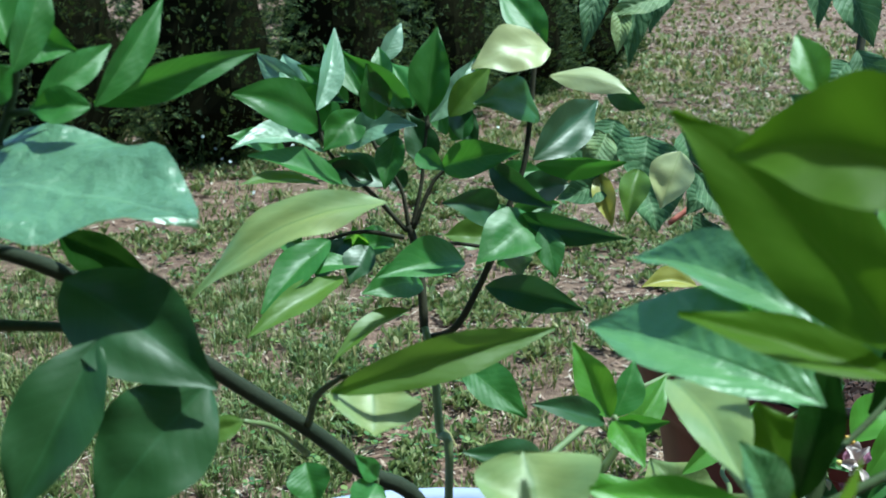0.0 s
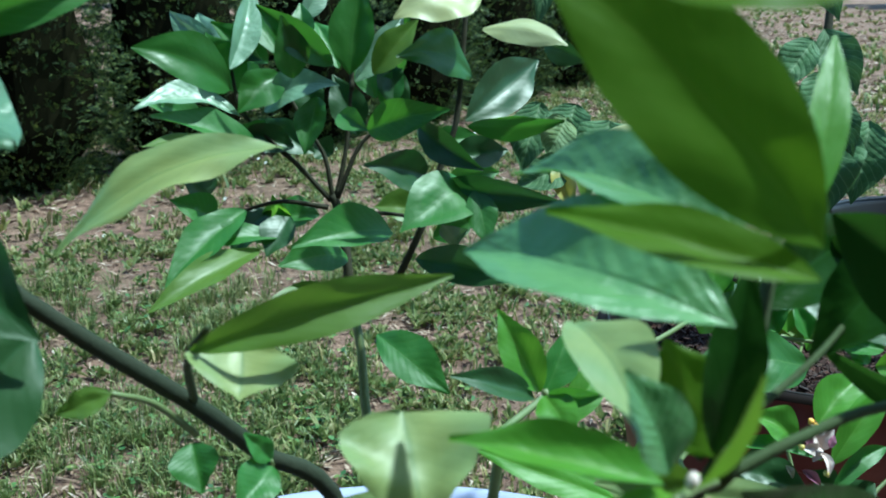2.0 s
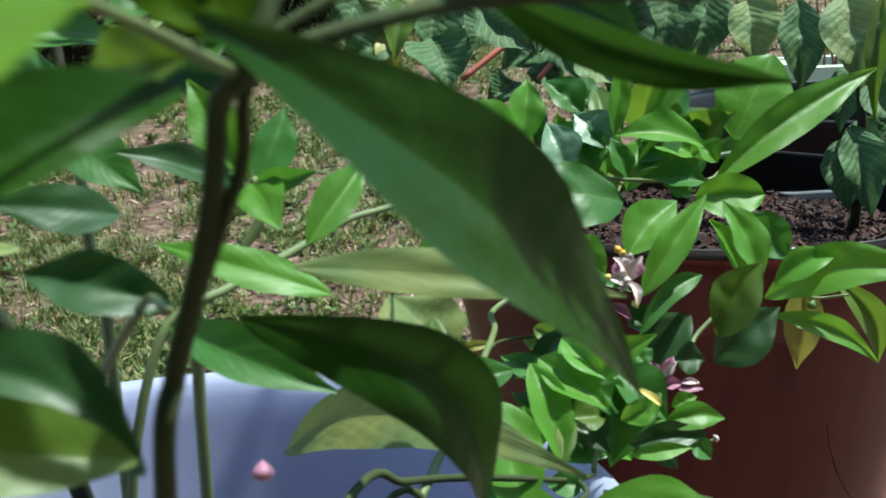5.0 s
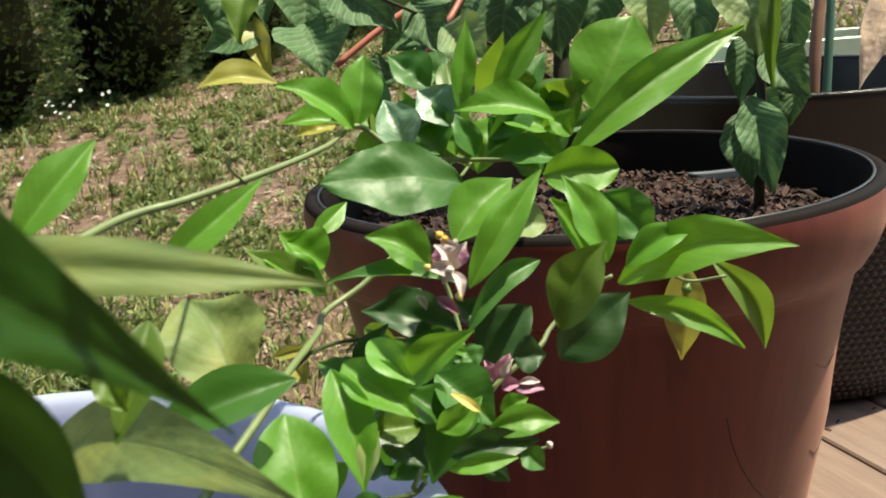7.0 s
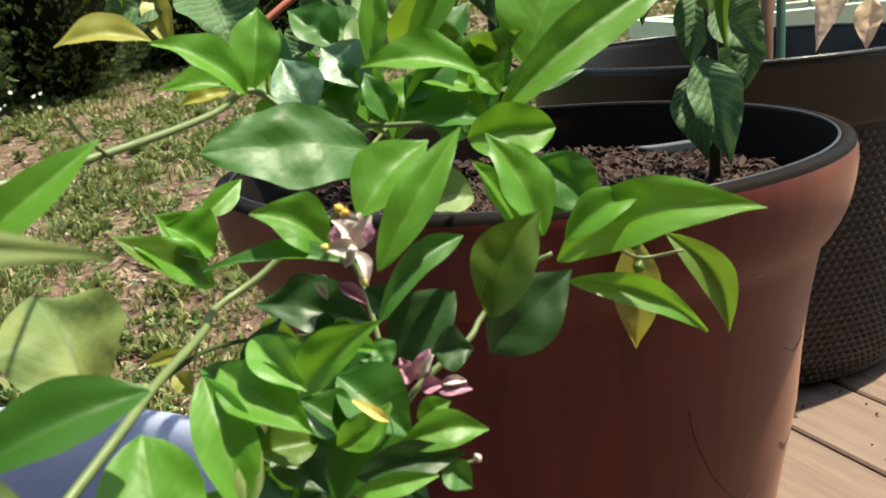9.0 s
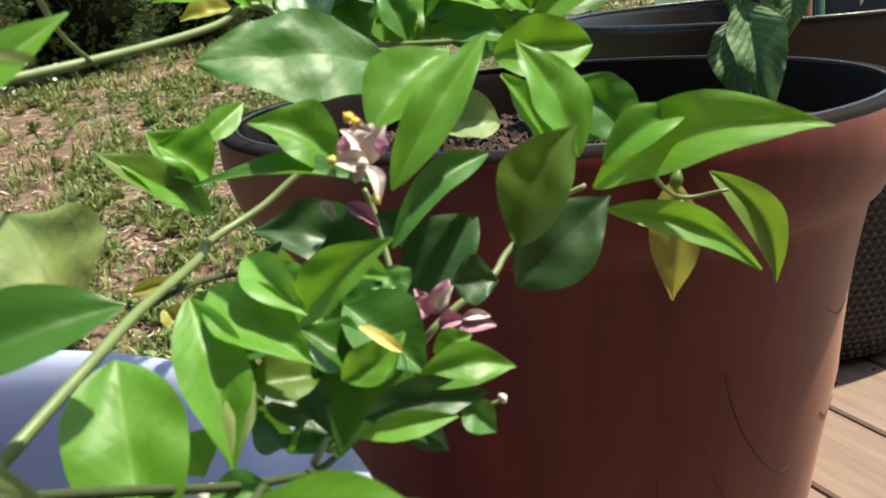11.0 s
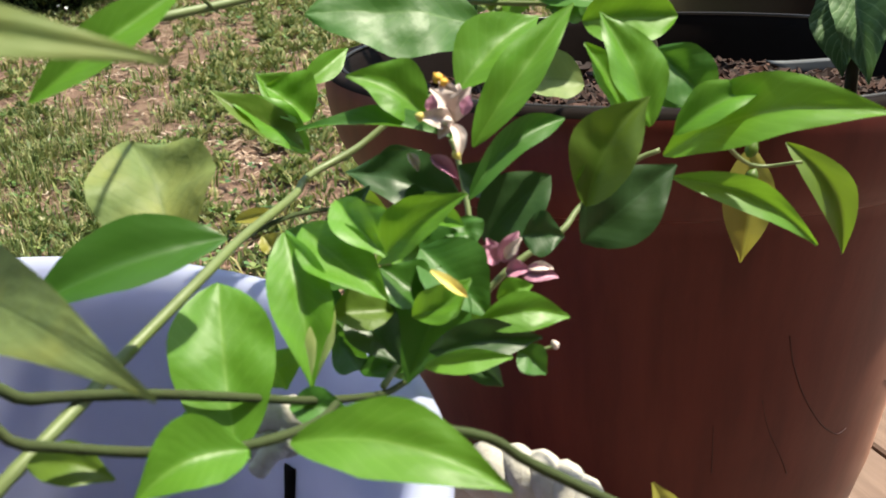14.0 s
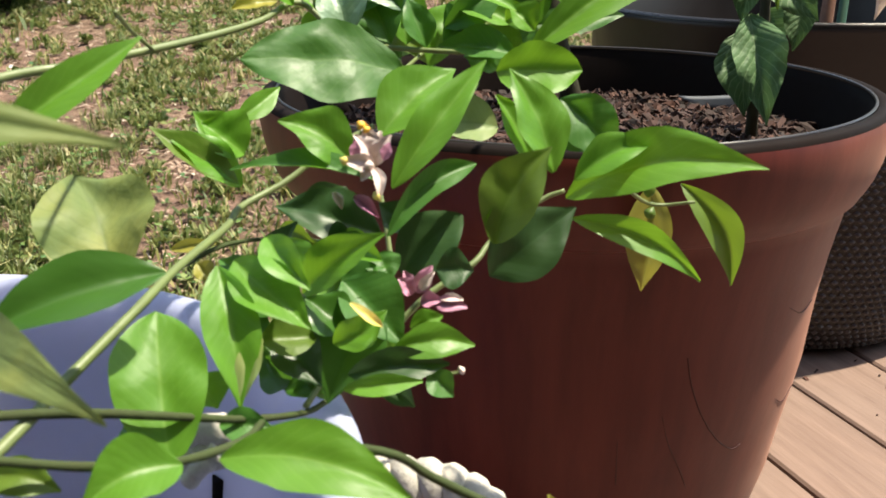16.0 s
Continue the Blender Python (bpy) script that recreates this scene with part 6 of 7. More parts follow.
pot_sapling = thing("fruit_sapling", (0.74, 1.22, 0.37), "small wilting sapling with limp hanging leaves in the terracotta pot", "sapling", "wilting saplings")
tube("trunk", [(0.740, 1.235, 0.360), (0.722, 1.188, 0.419), (0.731, 1.204, 0.489), (0.737, 1.229, 0.554), (0.738, 1.256, 0.620), (0.739, 1.277, 0.665)], 0.006, 0.004, STEM_DARK, pot_sapling)
leaf(pot_sapling, (0.7110, 1.1900, 0.5080), (0.7190, 1.1460, 0.4150), (-0.30, -0.87, 0.39), 0.0560, 0.1, 0.35, LIMP, wave=2.2)
leaf(pot_sapling, (0.714, 1.216, 0.490), (0.713, 1.187, 0.415), (-0.44, -0.84, 0.32), 0.050, 0.1, 0.3, LIMP, wave=2.2)
leaf(pot_sapling, (0.688, 1.286, 0.636), (0.681, 1.252, 0.538), (-0.27, -0.91, 0.33), 0.058, 0.1, 0.3, LIMP, wave=2.2)
leaf(pot_sapling, (0.726, 1.253, 0.642), (0.729, 1.207, 0.544), (-0.31, -0.87, 0.39), 0.077, 0.1, 0.25, LIMP_LIGHT, wave=2.2)
leaf(pot_sapling, (0.751, 1.218, 0.639), (0.732, 1.179, 0.513), (-0.72, -0.62, 0.30), 0.025, 0.05, 0.3, OLIVE, wave=2.2)
leaf(pot_sapling, (0.742, 1.227, 0.548), (0.772, 1.182, 0.502), (-0.41, -0.77, 0.50), 0.057, 0.12, 0.3, LIMP, wave=2.2)
leaf(pot_sapling, (0.778, 1.229, 0.527), (0.762, 1.207, 0.472), (-0.46, -0.77, 0.44), 0.034, 0.1, 0.3, LIMP, wave=2.2)
leaf(pot_sapling, (0.739, 1.263, 0.564), (0.722, 1.237, 0.493), (-0.44, -0.80, 0.40), 0.045, 0.1, 0.3, LIMP, wave=2.2)
leaf(pot_sapling, (0.753, 1.257, 0.505), (0.763, 1.238, 0.471), (-0.45, -0.82, 0.35), 0.052, 0.1, 0.3, LIMP, wave=2.2)
leaf(pot_sapling, (0.798, 1.290, 0.615), (0.790, 1.257, 0.519), (-0.49, -0.81, 0.32), 0.045, 0.1, 0.3, LIMP, wave=2.2)
planter_sapling = thing("fruit_sapling", (0.94, 1.54, 0.378), "bare-stemmed sapling with withered leaves tied to a green stake", "sapling", "wilting saplings")
tube("trunk", [(0.939, 1.537, 0.375), (0.945, 1.547, 0.459), (0.957, 1.564, 0.535), (0.980, 1.593, 0.622), (0.996, 1.618, 0.688)], 0.0085, 0.0075, STEM_BROWN, planter_sapling)
tube("stake", [(0.958, 1.540, 0.375), (1.016, 1.637, 0.688)], 0.006, 0.006, STAKE, planter_sapling, "green plastic stake")
leaf(planter_sapling, (1.013, 1.446, 0.627), (0.928, 1.388, 0.480), (-0.33, -0.80, 0.51), 0.048, 0.05, 0.2, WITHER, wave=2.2)
leaf(planter_sapling, (1.032, 1.451, 0.531), (1.012, 1.429, 0.472), (-0.53, -0.72, 0.45), 0.036, 0.05, 0.3, WITHER, wave=2.2)
leaf(planter_sapling, (0.967, 1.511, 0.661), (0.886, 1.482, 0.592), (-0.14, -0.84, 0.52), 0.073, 0.1, 0.3, LIMP_LIGHT, wave=2.2)
tube("twig", [(0.996, 1.618, 0.688), (1.005, 1.527, 0.659), (1.009, 1.446, 0.624)], 0.003, 0.002, STEM_BROWN, planter_sapling)
leaf(red_sapling, (0.262, 0.958, 0.691), (0.244, 0.942, 0.641), (-0.14, -0.92, 0.36), 0.042, 0.06, 0.15, CREAM)
tube("twig", [(0.262, 0.958, 0.690), (0.289, 1.001, 0.669), (0.346, 1.078, 0.633), (0.500, 1.330, 0.560), (0.585, 1.370, 0.500)], 0.001, 0.002, STEM_DARK, red_sapling)
leaf(red_sapling, (0.218, 1.243, 0.863), (0.193, 1.203, 0.774), (-0.02, -0.91, 0.42), 0.035, 0.1, 0.25, LIMP, wave=2.0)
leaf(red_sapling, (0.265, 1.268, 0.871), (0.246, 1.222, 0.756), (-0.07, -0.92, 0.38), 0.045, 0.1, 0.25, LIMP, wave=2.0)
leaf(red_sapling, (0.292, 1.221, 0.837), (0.215, 1.191, 0.811), (0.21, -0.89, 0.40), 0.032, 0.1, 0.25, LIMP_LIGHT, wave=2.0)
leaf(red_sapling, (0.234, 1.205, 0.825), (0.227, 1.173, 0.772), (-0.05, -0.85, 0.53), 0.025, 0.1, 0.25, LIMP_LIGHT, wave=2.0)
leaf(red_sapling, (0.288, 1.290, 0.872), (0.273, 1.252, 0.794), (-0.07, -0.89, 0.45), 0.048, 0.1, 0.25, LIMP, wave=2.0)
leaf(red_sapling, (0.462, 1.276, 0.864), (0.461, 1.242, 0.800), (-0.24, -0.86, 0.46), 0.036, 0.1, 0.25, LIMP, wave=2.0)
leaf(red_sapling, (0.488, 1.255, 0.857), (0.517, 1.219, 0.779), (-0.27, -0.91, 0.32), 0.055, 0.1, 0.25, LIMP, wave=2.0)
leaf(red_sapling, (0.315, 1.140, 0.645), (0.368, 1.113, 0.600), (-0.11, -0.90, 0.41), 0.064, 0.1, 0.25, LIMP, wave=2.0)
leaf(red_sapling, (0.407, 1.115, 0.600), (0.441, 1.089, 0.569), (-0.21, -0.86, 0.47), 0.052, 0.1, 0.25, LIMP_LIGHT, wave=2.0)
leaf(red_sapling, (0.384, 1.160, 0.624), (0.410, 1.130, 0.573), (-0.18, -0.88, 0.43), 0.045, 0.1, 0.25, LIMP, wave=2.0)
leaf(red_sapling, (0.336, 1.170, 0.635), (0.305, 1.141, 0.601), (0.04, -0.77, 0.64), 0.045, 0.1, 0.25, LIMP, wave=2.0)
leaf(red_sapling, (0.248, 1.118, 0.653), (0.234, 1.086, 0.601), (-0.06, -0.84, 0.54), 0.036, 0.1, 0.25, OLIVE, wave=2.0)
leaf(red_sapling, (0.308, 1.097, 0.698), (0.352, 1.094, 0.678), (0.06, -0.96, 0.29), 0.022, 0.1, 0.2, YELLOW)
leaf(red_sapling, (0.550, 1.352, 0.720), (0.520, 1.314, 0.650), (-0.17, -0.84, 0.52), 0.058, 0.1, 0.25, LIMP, wave=2.0)
leaf(red_sapling, (0.549, 1.326, 0.695), (0.568, 1.290, 0.626), (-0.27, -0.88, 0.39), 0.050, 0.1, 0.25, LIMP, wave=2.0)
leaf(red_sapling, (0.543, 1.341, 0.675), (0.497, 1.311, 0.638), (0.05, -0.80, 0.60), 0.044, 0.1, 0.25, LIMP_LIGHT, wave=2.0)
leaf(red_sapling, (0.556, 1.385, 0.773), (0.589, 1.347, 0.694), (-0.26, -0.91, 0.33), 0.060, 0.1, 0.25, LIMP, wave=2.0)
leaf(red_sapling, (0.530, 1.340, 0.759), (0.478, 1.303, 0.696), (-0.05, -0.85, 0.53), 0.050, 0.1, 0.25, LIMP, wave=2.0)
leaf(red_sapling, (0.439, 1.265, 0.666), (0.403, 1.232, 0.620), (-0.02, -0.82, 0.58), 0.041, 0.1, 0.25, LIMP, wave=2.0)
leaf(red_sapling, (0.448, 1.278, 0.678), (0.461, 1.245, 0.624), (-0.22, -0.86, 0.47), 0.046, 0.1, 0.25, LIMP, wave=2.0)
leaf(red_sapling, (0.491, 1.323, 0.689), (0.453, 1.309, 0.721), (0.29, -0.95, -0.08), 0.045, 0.1, 0.25, LIMP, wave=2.0)


# ---- blossom ----
def bud(parent, base, tip, radius, mat, name="bud", label=""):
    a, b = Vector(base), Vector(tip)
    d = (b - a).normalized()
    u = d.orthogonal().normalized()
    w = d.cross(u)
    verts, faces = [], []
    rows, sides = 7, 8
    for i in range(rows + 1):
        t = i / rows
        r = radius * max(0.05, math.sin(math.pi * min(1.0, 0.08 + 0.9 * t ** 0.8)))
        for k in range(sides):
            g = 2 * math.pi * k / sides
            verts.append(a + (b - a) * t + (u * math.cos(g) + w * math.sin(g)) * r)
    for i in range(rows):
        for k in range(sides):
            faces.append((i * sides + k, i * sides + (k + 1) % sides, (i + 1) * sides + (k + 1) % sides, (i + 1) * sides + k))
    faces += [tuple(range(sides - 1, -1, -1)), tuple(rows * sides + k for k in range(sides))]
    return raw(name, verts, faces, mat, parent, label, True)


# the open blossom: white petals flushed pink, orange tips
leaf(lemon_tree, (0.366, 0.752, 0.482), (0.356, 0.751, 0.497), (0.41, -0.88, 0.22), 0.011, 0.12, 0.25, PETAL, name="petal", wave=1.5, sway=0.08)
leaf(lemon_tree, (0.356, 0.747, 0.487), (0.357, 0.748, 0.495), (0.01, -0.98, 0.20), 0.005, 0.05, 0.2, PETAL_PINK, name="petal", wave=1.5)
leaf(lemon_tree, (0.366, 0.752, 0.482), (0.374, 0.750, 0.497), (-0.41, -0.91, 0.09), 0.010, 0.12, 0.25, PETAL, name="petal", wave=1.5, sway=-0.08)
leaf(lemon_tree, (0.370, 0.745, 0.486), (0.373, 0.747, 0.494), (-0.08, -0.97, 0.21), 0.005, 0.05, 0.2, PETAL_PINK, name="petal", wave=1.5)
leaf(lemon_tree, (0.366, 0.754, 0.483), (0.360, 0.757, 0.503), (0.13, -0.98, 0.17), 0.009, 0.08, 0.3, PETAL, name="petal", wave=1.5, sway=0.05)
leaf(lemon_tree, (0.366, 0.749, 0.481), (0.349, 0.746, 0.486), (0.25, -0.96, 0.16), 0.009, 0.15, 0.3, PETAL, name="petal", wave=1.5, sway=0.1)
leaf(lemon_tree, (0.364, 0.747, 0.482), (0.367, 0.736, 0.468), (-0.00, -0.77, 0.64), 0.006, 0.18, 0.3, PETAL, name="petal", wave=1.5, sway=-0.12)
leaf(lemon_tree, (0.366, 0.756, 0.482), (0.369, 0.760, 0.497), (-0.02, -0.97, 0.25), 0.010, 0.05, 0.3, PETAL, name="petal", wave=1.5)
leaf(lemon_tree, (0.365, 0.750, 0.482), (0.359, 0.744, 0.476), (0.04, -0.73, 0.68), 0.007, 0.1, 0.3, PETAL, name="petal", wave=1.5)
leaf(lemon_tree, (0.355, 0.753, 0.466), (0.367, 0.749, 0.456), (0.10, -0.88, 0.47), 0.008, 0.05, 0.6, PETAL_PINK, name="petal", wave=1.5)
leaf(lemon_tree, (0.345, 0.758, 0.467), (0.349, 0.755, 0.459), (0.13, -0.91, 0.39), 0.005, 0.1, 0.5, PETAL, name="petal", wave=1.5)
leaf(lemon_tree, (0.384, 0.744, 0.418), (0.376, 0.743, 0.426), (0.38, -0.88, 0.27), 0.010, 0.1, 0.3, PETAL_PINK, name="petal", wave=1.5)
leaf(lemon_tree, (0.385, 0.744, 0.418), (0.393, 0.744, 0.432), (-0.17, -0.98, 0.09), 0.010, 0.1, 0.3, PETAL_PINK, name="petal", wave=1.5)
leaf(lemon_tree, (0.387, 0.742, 0.420), (0.394, 0.741, 0.430), (-0.38, -0.91, 0.15), 0.005, 0.1, 0.3, PETAL, name="petal", wave=1.5)
leaf(lemon_tree, (0.383, 0.744, 0.418), (0.379, 0.746, 0.429), (0.14, -0.97, 0.22), 0.008, 0.1, 0.3, PETAL_PINK, name="petal", wave=1.5)
leaf(lemon_tree, (0.387, 0.742, 0.413), (0.398, 0.740, 0.415), (-0.24, -0.79, 0.57), 0.009, 0.1, 0.4, PETAL_PINK, name="petal", wave=1.5)
leaf(lemon_tree, (0.394, 0.741, 0.413), (0.410, 0.736, 0.412), (-0.20, -0.85, 0.50), 0.009, 0.12, 0.3, PETAL_PINK, name="petal", wave=1.5, sway=-0.08)
leaf(lemon_tree, (0.397, 0.739, 0.416), (0.408, 0.737, 0.416), (-0.21, -0.78, 0.59), 0.004, 0.1, 0.3, PETAL, name="petal", wave=1.5, sway=-0.05)
bud(lemon_tree, (0.361, 0.755, 0.499), (0.358, 0.756, 0.503), 0.0024, POLLEN, "stamen")
bud(lemon_tree, (0.363, 0.752, 0.498), (0.361, 0.753, 0.501), 0.002, POLLEN, "stamen")
bud(lemon_tree, (0.353, 0.745, 0.485), (0.349, 0.746, 0.487), 0.0024, YOLK, "stamen")
bud(lemon_tree, (0.363, 0.743, 0.482), (0.363, 0.745, 0.486), 0.0026, PETAL)
bud(lemon_tree, (0.367, 0.746, 0.479), (0.369, 0.744, 0.476), 0.002, YOLK, "stamen")
bud(lemon_tree, (0.365, 0.738, 0.472), (0.368, 0.736, 0.468), 0.002, YOLK, "stamen")
bud(lemon_tree, (0.401, 0.686, 0.401), (0.404, 0.687, 0.402), 0.0022, PETAL)
leaf(lemon_tree, (0.3530, 0.6790, 0.4385), (0.3668, 0.6790, 0.4270), (0.35, -0.70, 0.62), 0.0045, 0.35, 0.2, YOLK, name="leaf_margin", sway=0.18)
bud(lemon_tree, (0.172, 0.430, 0.519), (0.172, 0.432, 0.525), 0.0035, PETAL_PINK)
bud(lemon_tree, (0.171, 0.271, 0.671), (0.174, 0.271, 0.670), 0.0022, PETAL)
bud(lemon_tree, (0.175, 0.272, 0.665), (0.177, 0.272, 0.664), 0.0016, PETAL_PINK)
bud(lemon_tree, (0.538, 0.878, 0.427), (0.542, 0.880, 0.438), 0.004, OLIVE)
bud(lemon_tree, (0.538, 0.875, 0.414), (0.542, 0.876, 0.421), 0.004, OLIVE)


# ---- mint trough with pale roots ----
def build_trough():
    ob = thing("plant_trough", (1.62, 2.42, 0.0), "pale mint green plastic trough behind the dark planter", "planter")
    bm = bmesh.new()
    x0, x1, y0, y1, h = 1.12, 2.15, 2.28, 2.60, 0.472
    for inset, za, zb in ((0.03, 0.0, h - 0.04), (0.0, h - 0.04, h)):
        pts = [(x0 + inset, y0 + inset), (x1 - inset, y0 + inset), (x1 - inset, y1 - inset), (x0 + inset, y1 - inset)]
        inner = [(x0 + 0.045, y0 + 0.045), (x1 - 0.045, y0 + 0.045), (x1 - 0.045, y1 - 0.045), (x0 + 0.045, y1 - 0.045)]
        lo, hi = [bm.verts.new((*p, za)) for p in pts], [bm.verts.new((*p, zb)) for p in pts]
        ilo, ihi = [bm.verts.new((*p, za)) for p in inner], [bm.verts.new((*p, zb)) for p in inner]
        for k in range(4):
            n = (k + 1) % 4
            for q in ((lo[k], lo[n], hi[n], hi[k]), (hi[k], hi[n], ihi[n], ihi[k]), (ihi[k], ihi[n], ilo[n], ilo[k]), (ilo[k], ilo[n], lo[n], lo[k])):
                bm.faces.new(q)
    bmesh.ops.recalc_face_normals(bm, faces=bm.faces)
    part("box", bm, MINT, ob, "", False)
    bm = bmesh.new()
    bmesh.ops.create_grid(bm, x_segments=12, y_segments=6, size=0.5)
    bmesh.ops.scale(bm, vec=(x1 - x0 - 0.09, y1 - y0 - 0.09, 1), verts=bm.verts)
    for v in bm.verts:
        v.co.z = 0.01 * noise.noise(v.co * 9)
    bmesh.ops.translate(bm, vec=((x0 + x1) / 2, (y0 + y1) / 2, 0.45), verts=bm.verts)
    tagged(part("trough_soil", bm, SOIL), "dark soil in the mint trough", "soil", kind="stuff")
    rnd = random.Random(31)
    roots = thing("dry_stems", (1.6, 2.42, 0.45), "thin pale leafless stems standing in the mint trough", "dry plant")
    for k in range(34):
        x, y = rnd.uniform(1.18, 2.1), rnd.uniform(2.32, 2.55)
        lean = rnd.uniform(-0.05, 0.05)
        tube("stem", [(x, y, 0.445), (x + lean * 0.4 + rnd.uniform(-0.015, 0.015), y, 0.50), (x + lean, y + rnd.uniform(-0.03, 0.03), 0.58), (x + 1.6 * lean, y, 0.70)], 0.0035, 0.0015, ROOT if k % 3 else STEM_BROWN, roots, "", 5)


build_trough()


# ---- hedge ----
def build_bush(seed):
    """A thuja: dense upright sprays round a tapered, uneven body."""
    rnd = random.Random(seed)
    ob = thing("thuja_bush", (0, 0, 0), "dense dark green thuja hedge bush growing from the lawn", "hedge bush", "thuja hedge")
    tube("trunk", [(0, 0, -0.05), (0.01, 0, 0.5), (0, 0.01, 1.3)], 0.035, 0.015, STEM_DARK, ob)

    def radius(a, z):
        t = z / 1.75
        bulge = 0.20 + 0.80 * min(1.0, t * 7) ** 0.6
        q = Vector((math.cos(a) * 1.4, math.sin(a) * 1.4, z * 1.6 + seed))
        return 0.43 * bulge * max(0.05, 1 - t ** 3.6) * (1 + 0.34 * noise.noise(q) + 0.15 * noise.noise(q * 3.3))

    # dark inner sheet that stands in for the shade between the sprays
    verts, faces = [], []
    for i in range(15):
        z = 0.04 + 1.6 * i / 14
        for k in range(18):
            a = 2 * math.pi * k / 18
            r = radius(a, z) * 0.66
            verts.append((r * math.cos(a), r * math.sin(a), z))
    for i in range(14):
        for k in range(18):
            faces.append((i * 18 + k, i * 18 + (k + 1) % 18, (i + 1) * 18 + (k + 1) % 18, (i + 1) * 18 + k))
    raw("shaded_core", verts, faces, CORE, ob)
    verts, faces = [], []
    for _ in range(4600):
        z = 0.03 + 1.68 * rnd.random() ** 1.35
        a = rnd.uniform(0, 2 * math.pi)
        r = radius(a, z) * rnd.uniform(0.70, 1.05)
        c = Vector((r * math.cos(a), r * math.sin(a), z))
        d = Vector((math.cos(a) * 0.9 + rnd.uniform(-0.5, 0.5), math.sin(a) * 0.9 + rnd.uniform(-0.5, 0.5), rnd.uniform(-0.1, 1.0))).normalized()
        s = d.cross(Vector((rnd.uniform(-1, 1), rnd.uniform(-1, 1), rnd.uniform(-0.3, 0.3)))).normalized()
        n = rnd.uniform(0.035, 0.070)
        for k in range(11):
            f = k / 10
            side = s * (1 if k % 2 else -1)
            e = (d * (0.9 - 0.1 * f) + side * (0.9 - 0.75 * f) + Vector((0, 0, rnd.uniform(-0.15, 0.15)))).normalized()
            p = c + d * (n * 0.75 * f) - Vector((0, 0, 0.18 * n * f * f))
            m, h = n * rnd.uniform(0.28, 0.45) * (1 - 0.35 * f), n * rnd.uniform(0.035, 0.06)
            g = e.cross(d.cross(s)).normalized()
            q = len(verts)
            verts += [p, p + e * m * 0.5 + g * h, p + e * m, p + e * m * 0.5 - g * h]
            faces.append((q, q + 1, q + 2, q + 3))
    raw("crown", verts, faces, THUJA, ob)
    return ob


def build_hedge():
    kinds = [build_bush(3), build_bush(14)]
    spots = [(-2.90, 3.55), (-2.30, 3.95), (-1.78, 4.40), (-1.26, 4.92), (-0.76, 5.60), (-0.26, 6.40), (0.26, 7.30), (0.78, 8.30), (-3.5, 3.1)]
    for i, (x, y) in enumerate(spots):
        m = Matrix.Translation((x, y, ground_z(x, y) - 0.02)) @ Matrix.Rotation(1.3 * i, 4, "Z")
        if i < 2:
            kinds[i].matrix_basis = m
        else:
            copy_thing(kinds[i % 2], m)


build_hedge()


def build_far_trees():
    """A belt of trees far behind the hedge closes the view."""
    rnd = random.Random(77)
    for i in range(9):
        x, y = -22 + 5.5 * i + rnd.uniform(-1, 1), 24 + rnd.uniform(-2, 4)
        z = ground_z(x, y)
        ob = thing("garden_tree", (x, y, z), "broad leafy green tree far behind the hedge", "tree", "far trees")
        tube("trunk", [(x, y, z - 0.2), (x + 0.1, y, z + 2), (x, y, z + 4.5)], 0.22, 0.08, STEM_DARK, ob)
        verts, faces = [], []
        for _ in range(2200):
            v = Vector((rnd.gauss(0, 1), rnd.gauss(0, 1), rnd.gauss(0, 1))).normalized()
            c = Vector((x, y, z + 3.4)) + Vector((v.x * 2.9, v.y * 2.9, v.z * 3.0)) * (0.75 + 0.4 * noise.noise(v * 2.2 + Vector((i, 0, 0)))) * rnd.uniform(0.6, 1.0)
            a, b = Vector((rnd.uniform(-1, 1), rnd.uniform(-1, 1), rnd.uniform(-1, 1))) * 0.24, Vector((rnd.uniform(-1, 1), rnd.uniform(-1, 1), rnd.uniform(-1, 1))) * 0.24
            q = len(verts)
            verts += [c - a, c + b, c + a, c - b]
            faces.append((q, q + 1, q + 2, q + 3))
        raw("crown", verts, faces, FAR_LEAF, ob)


build_far_trees()


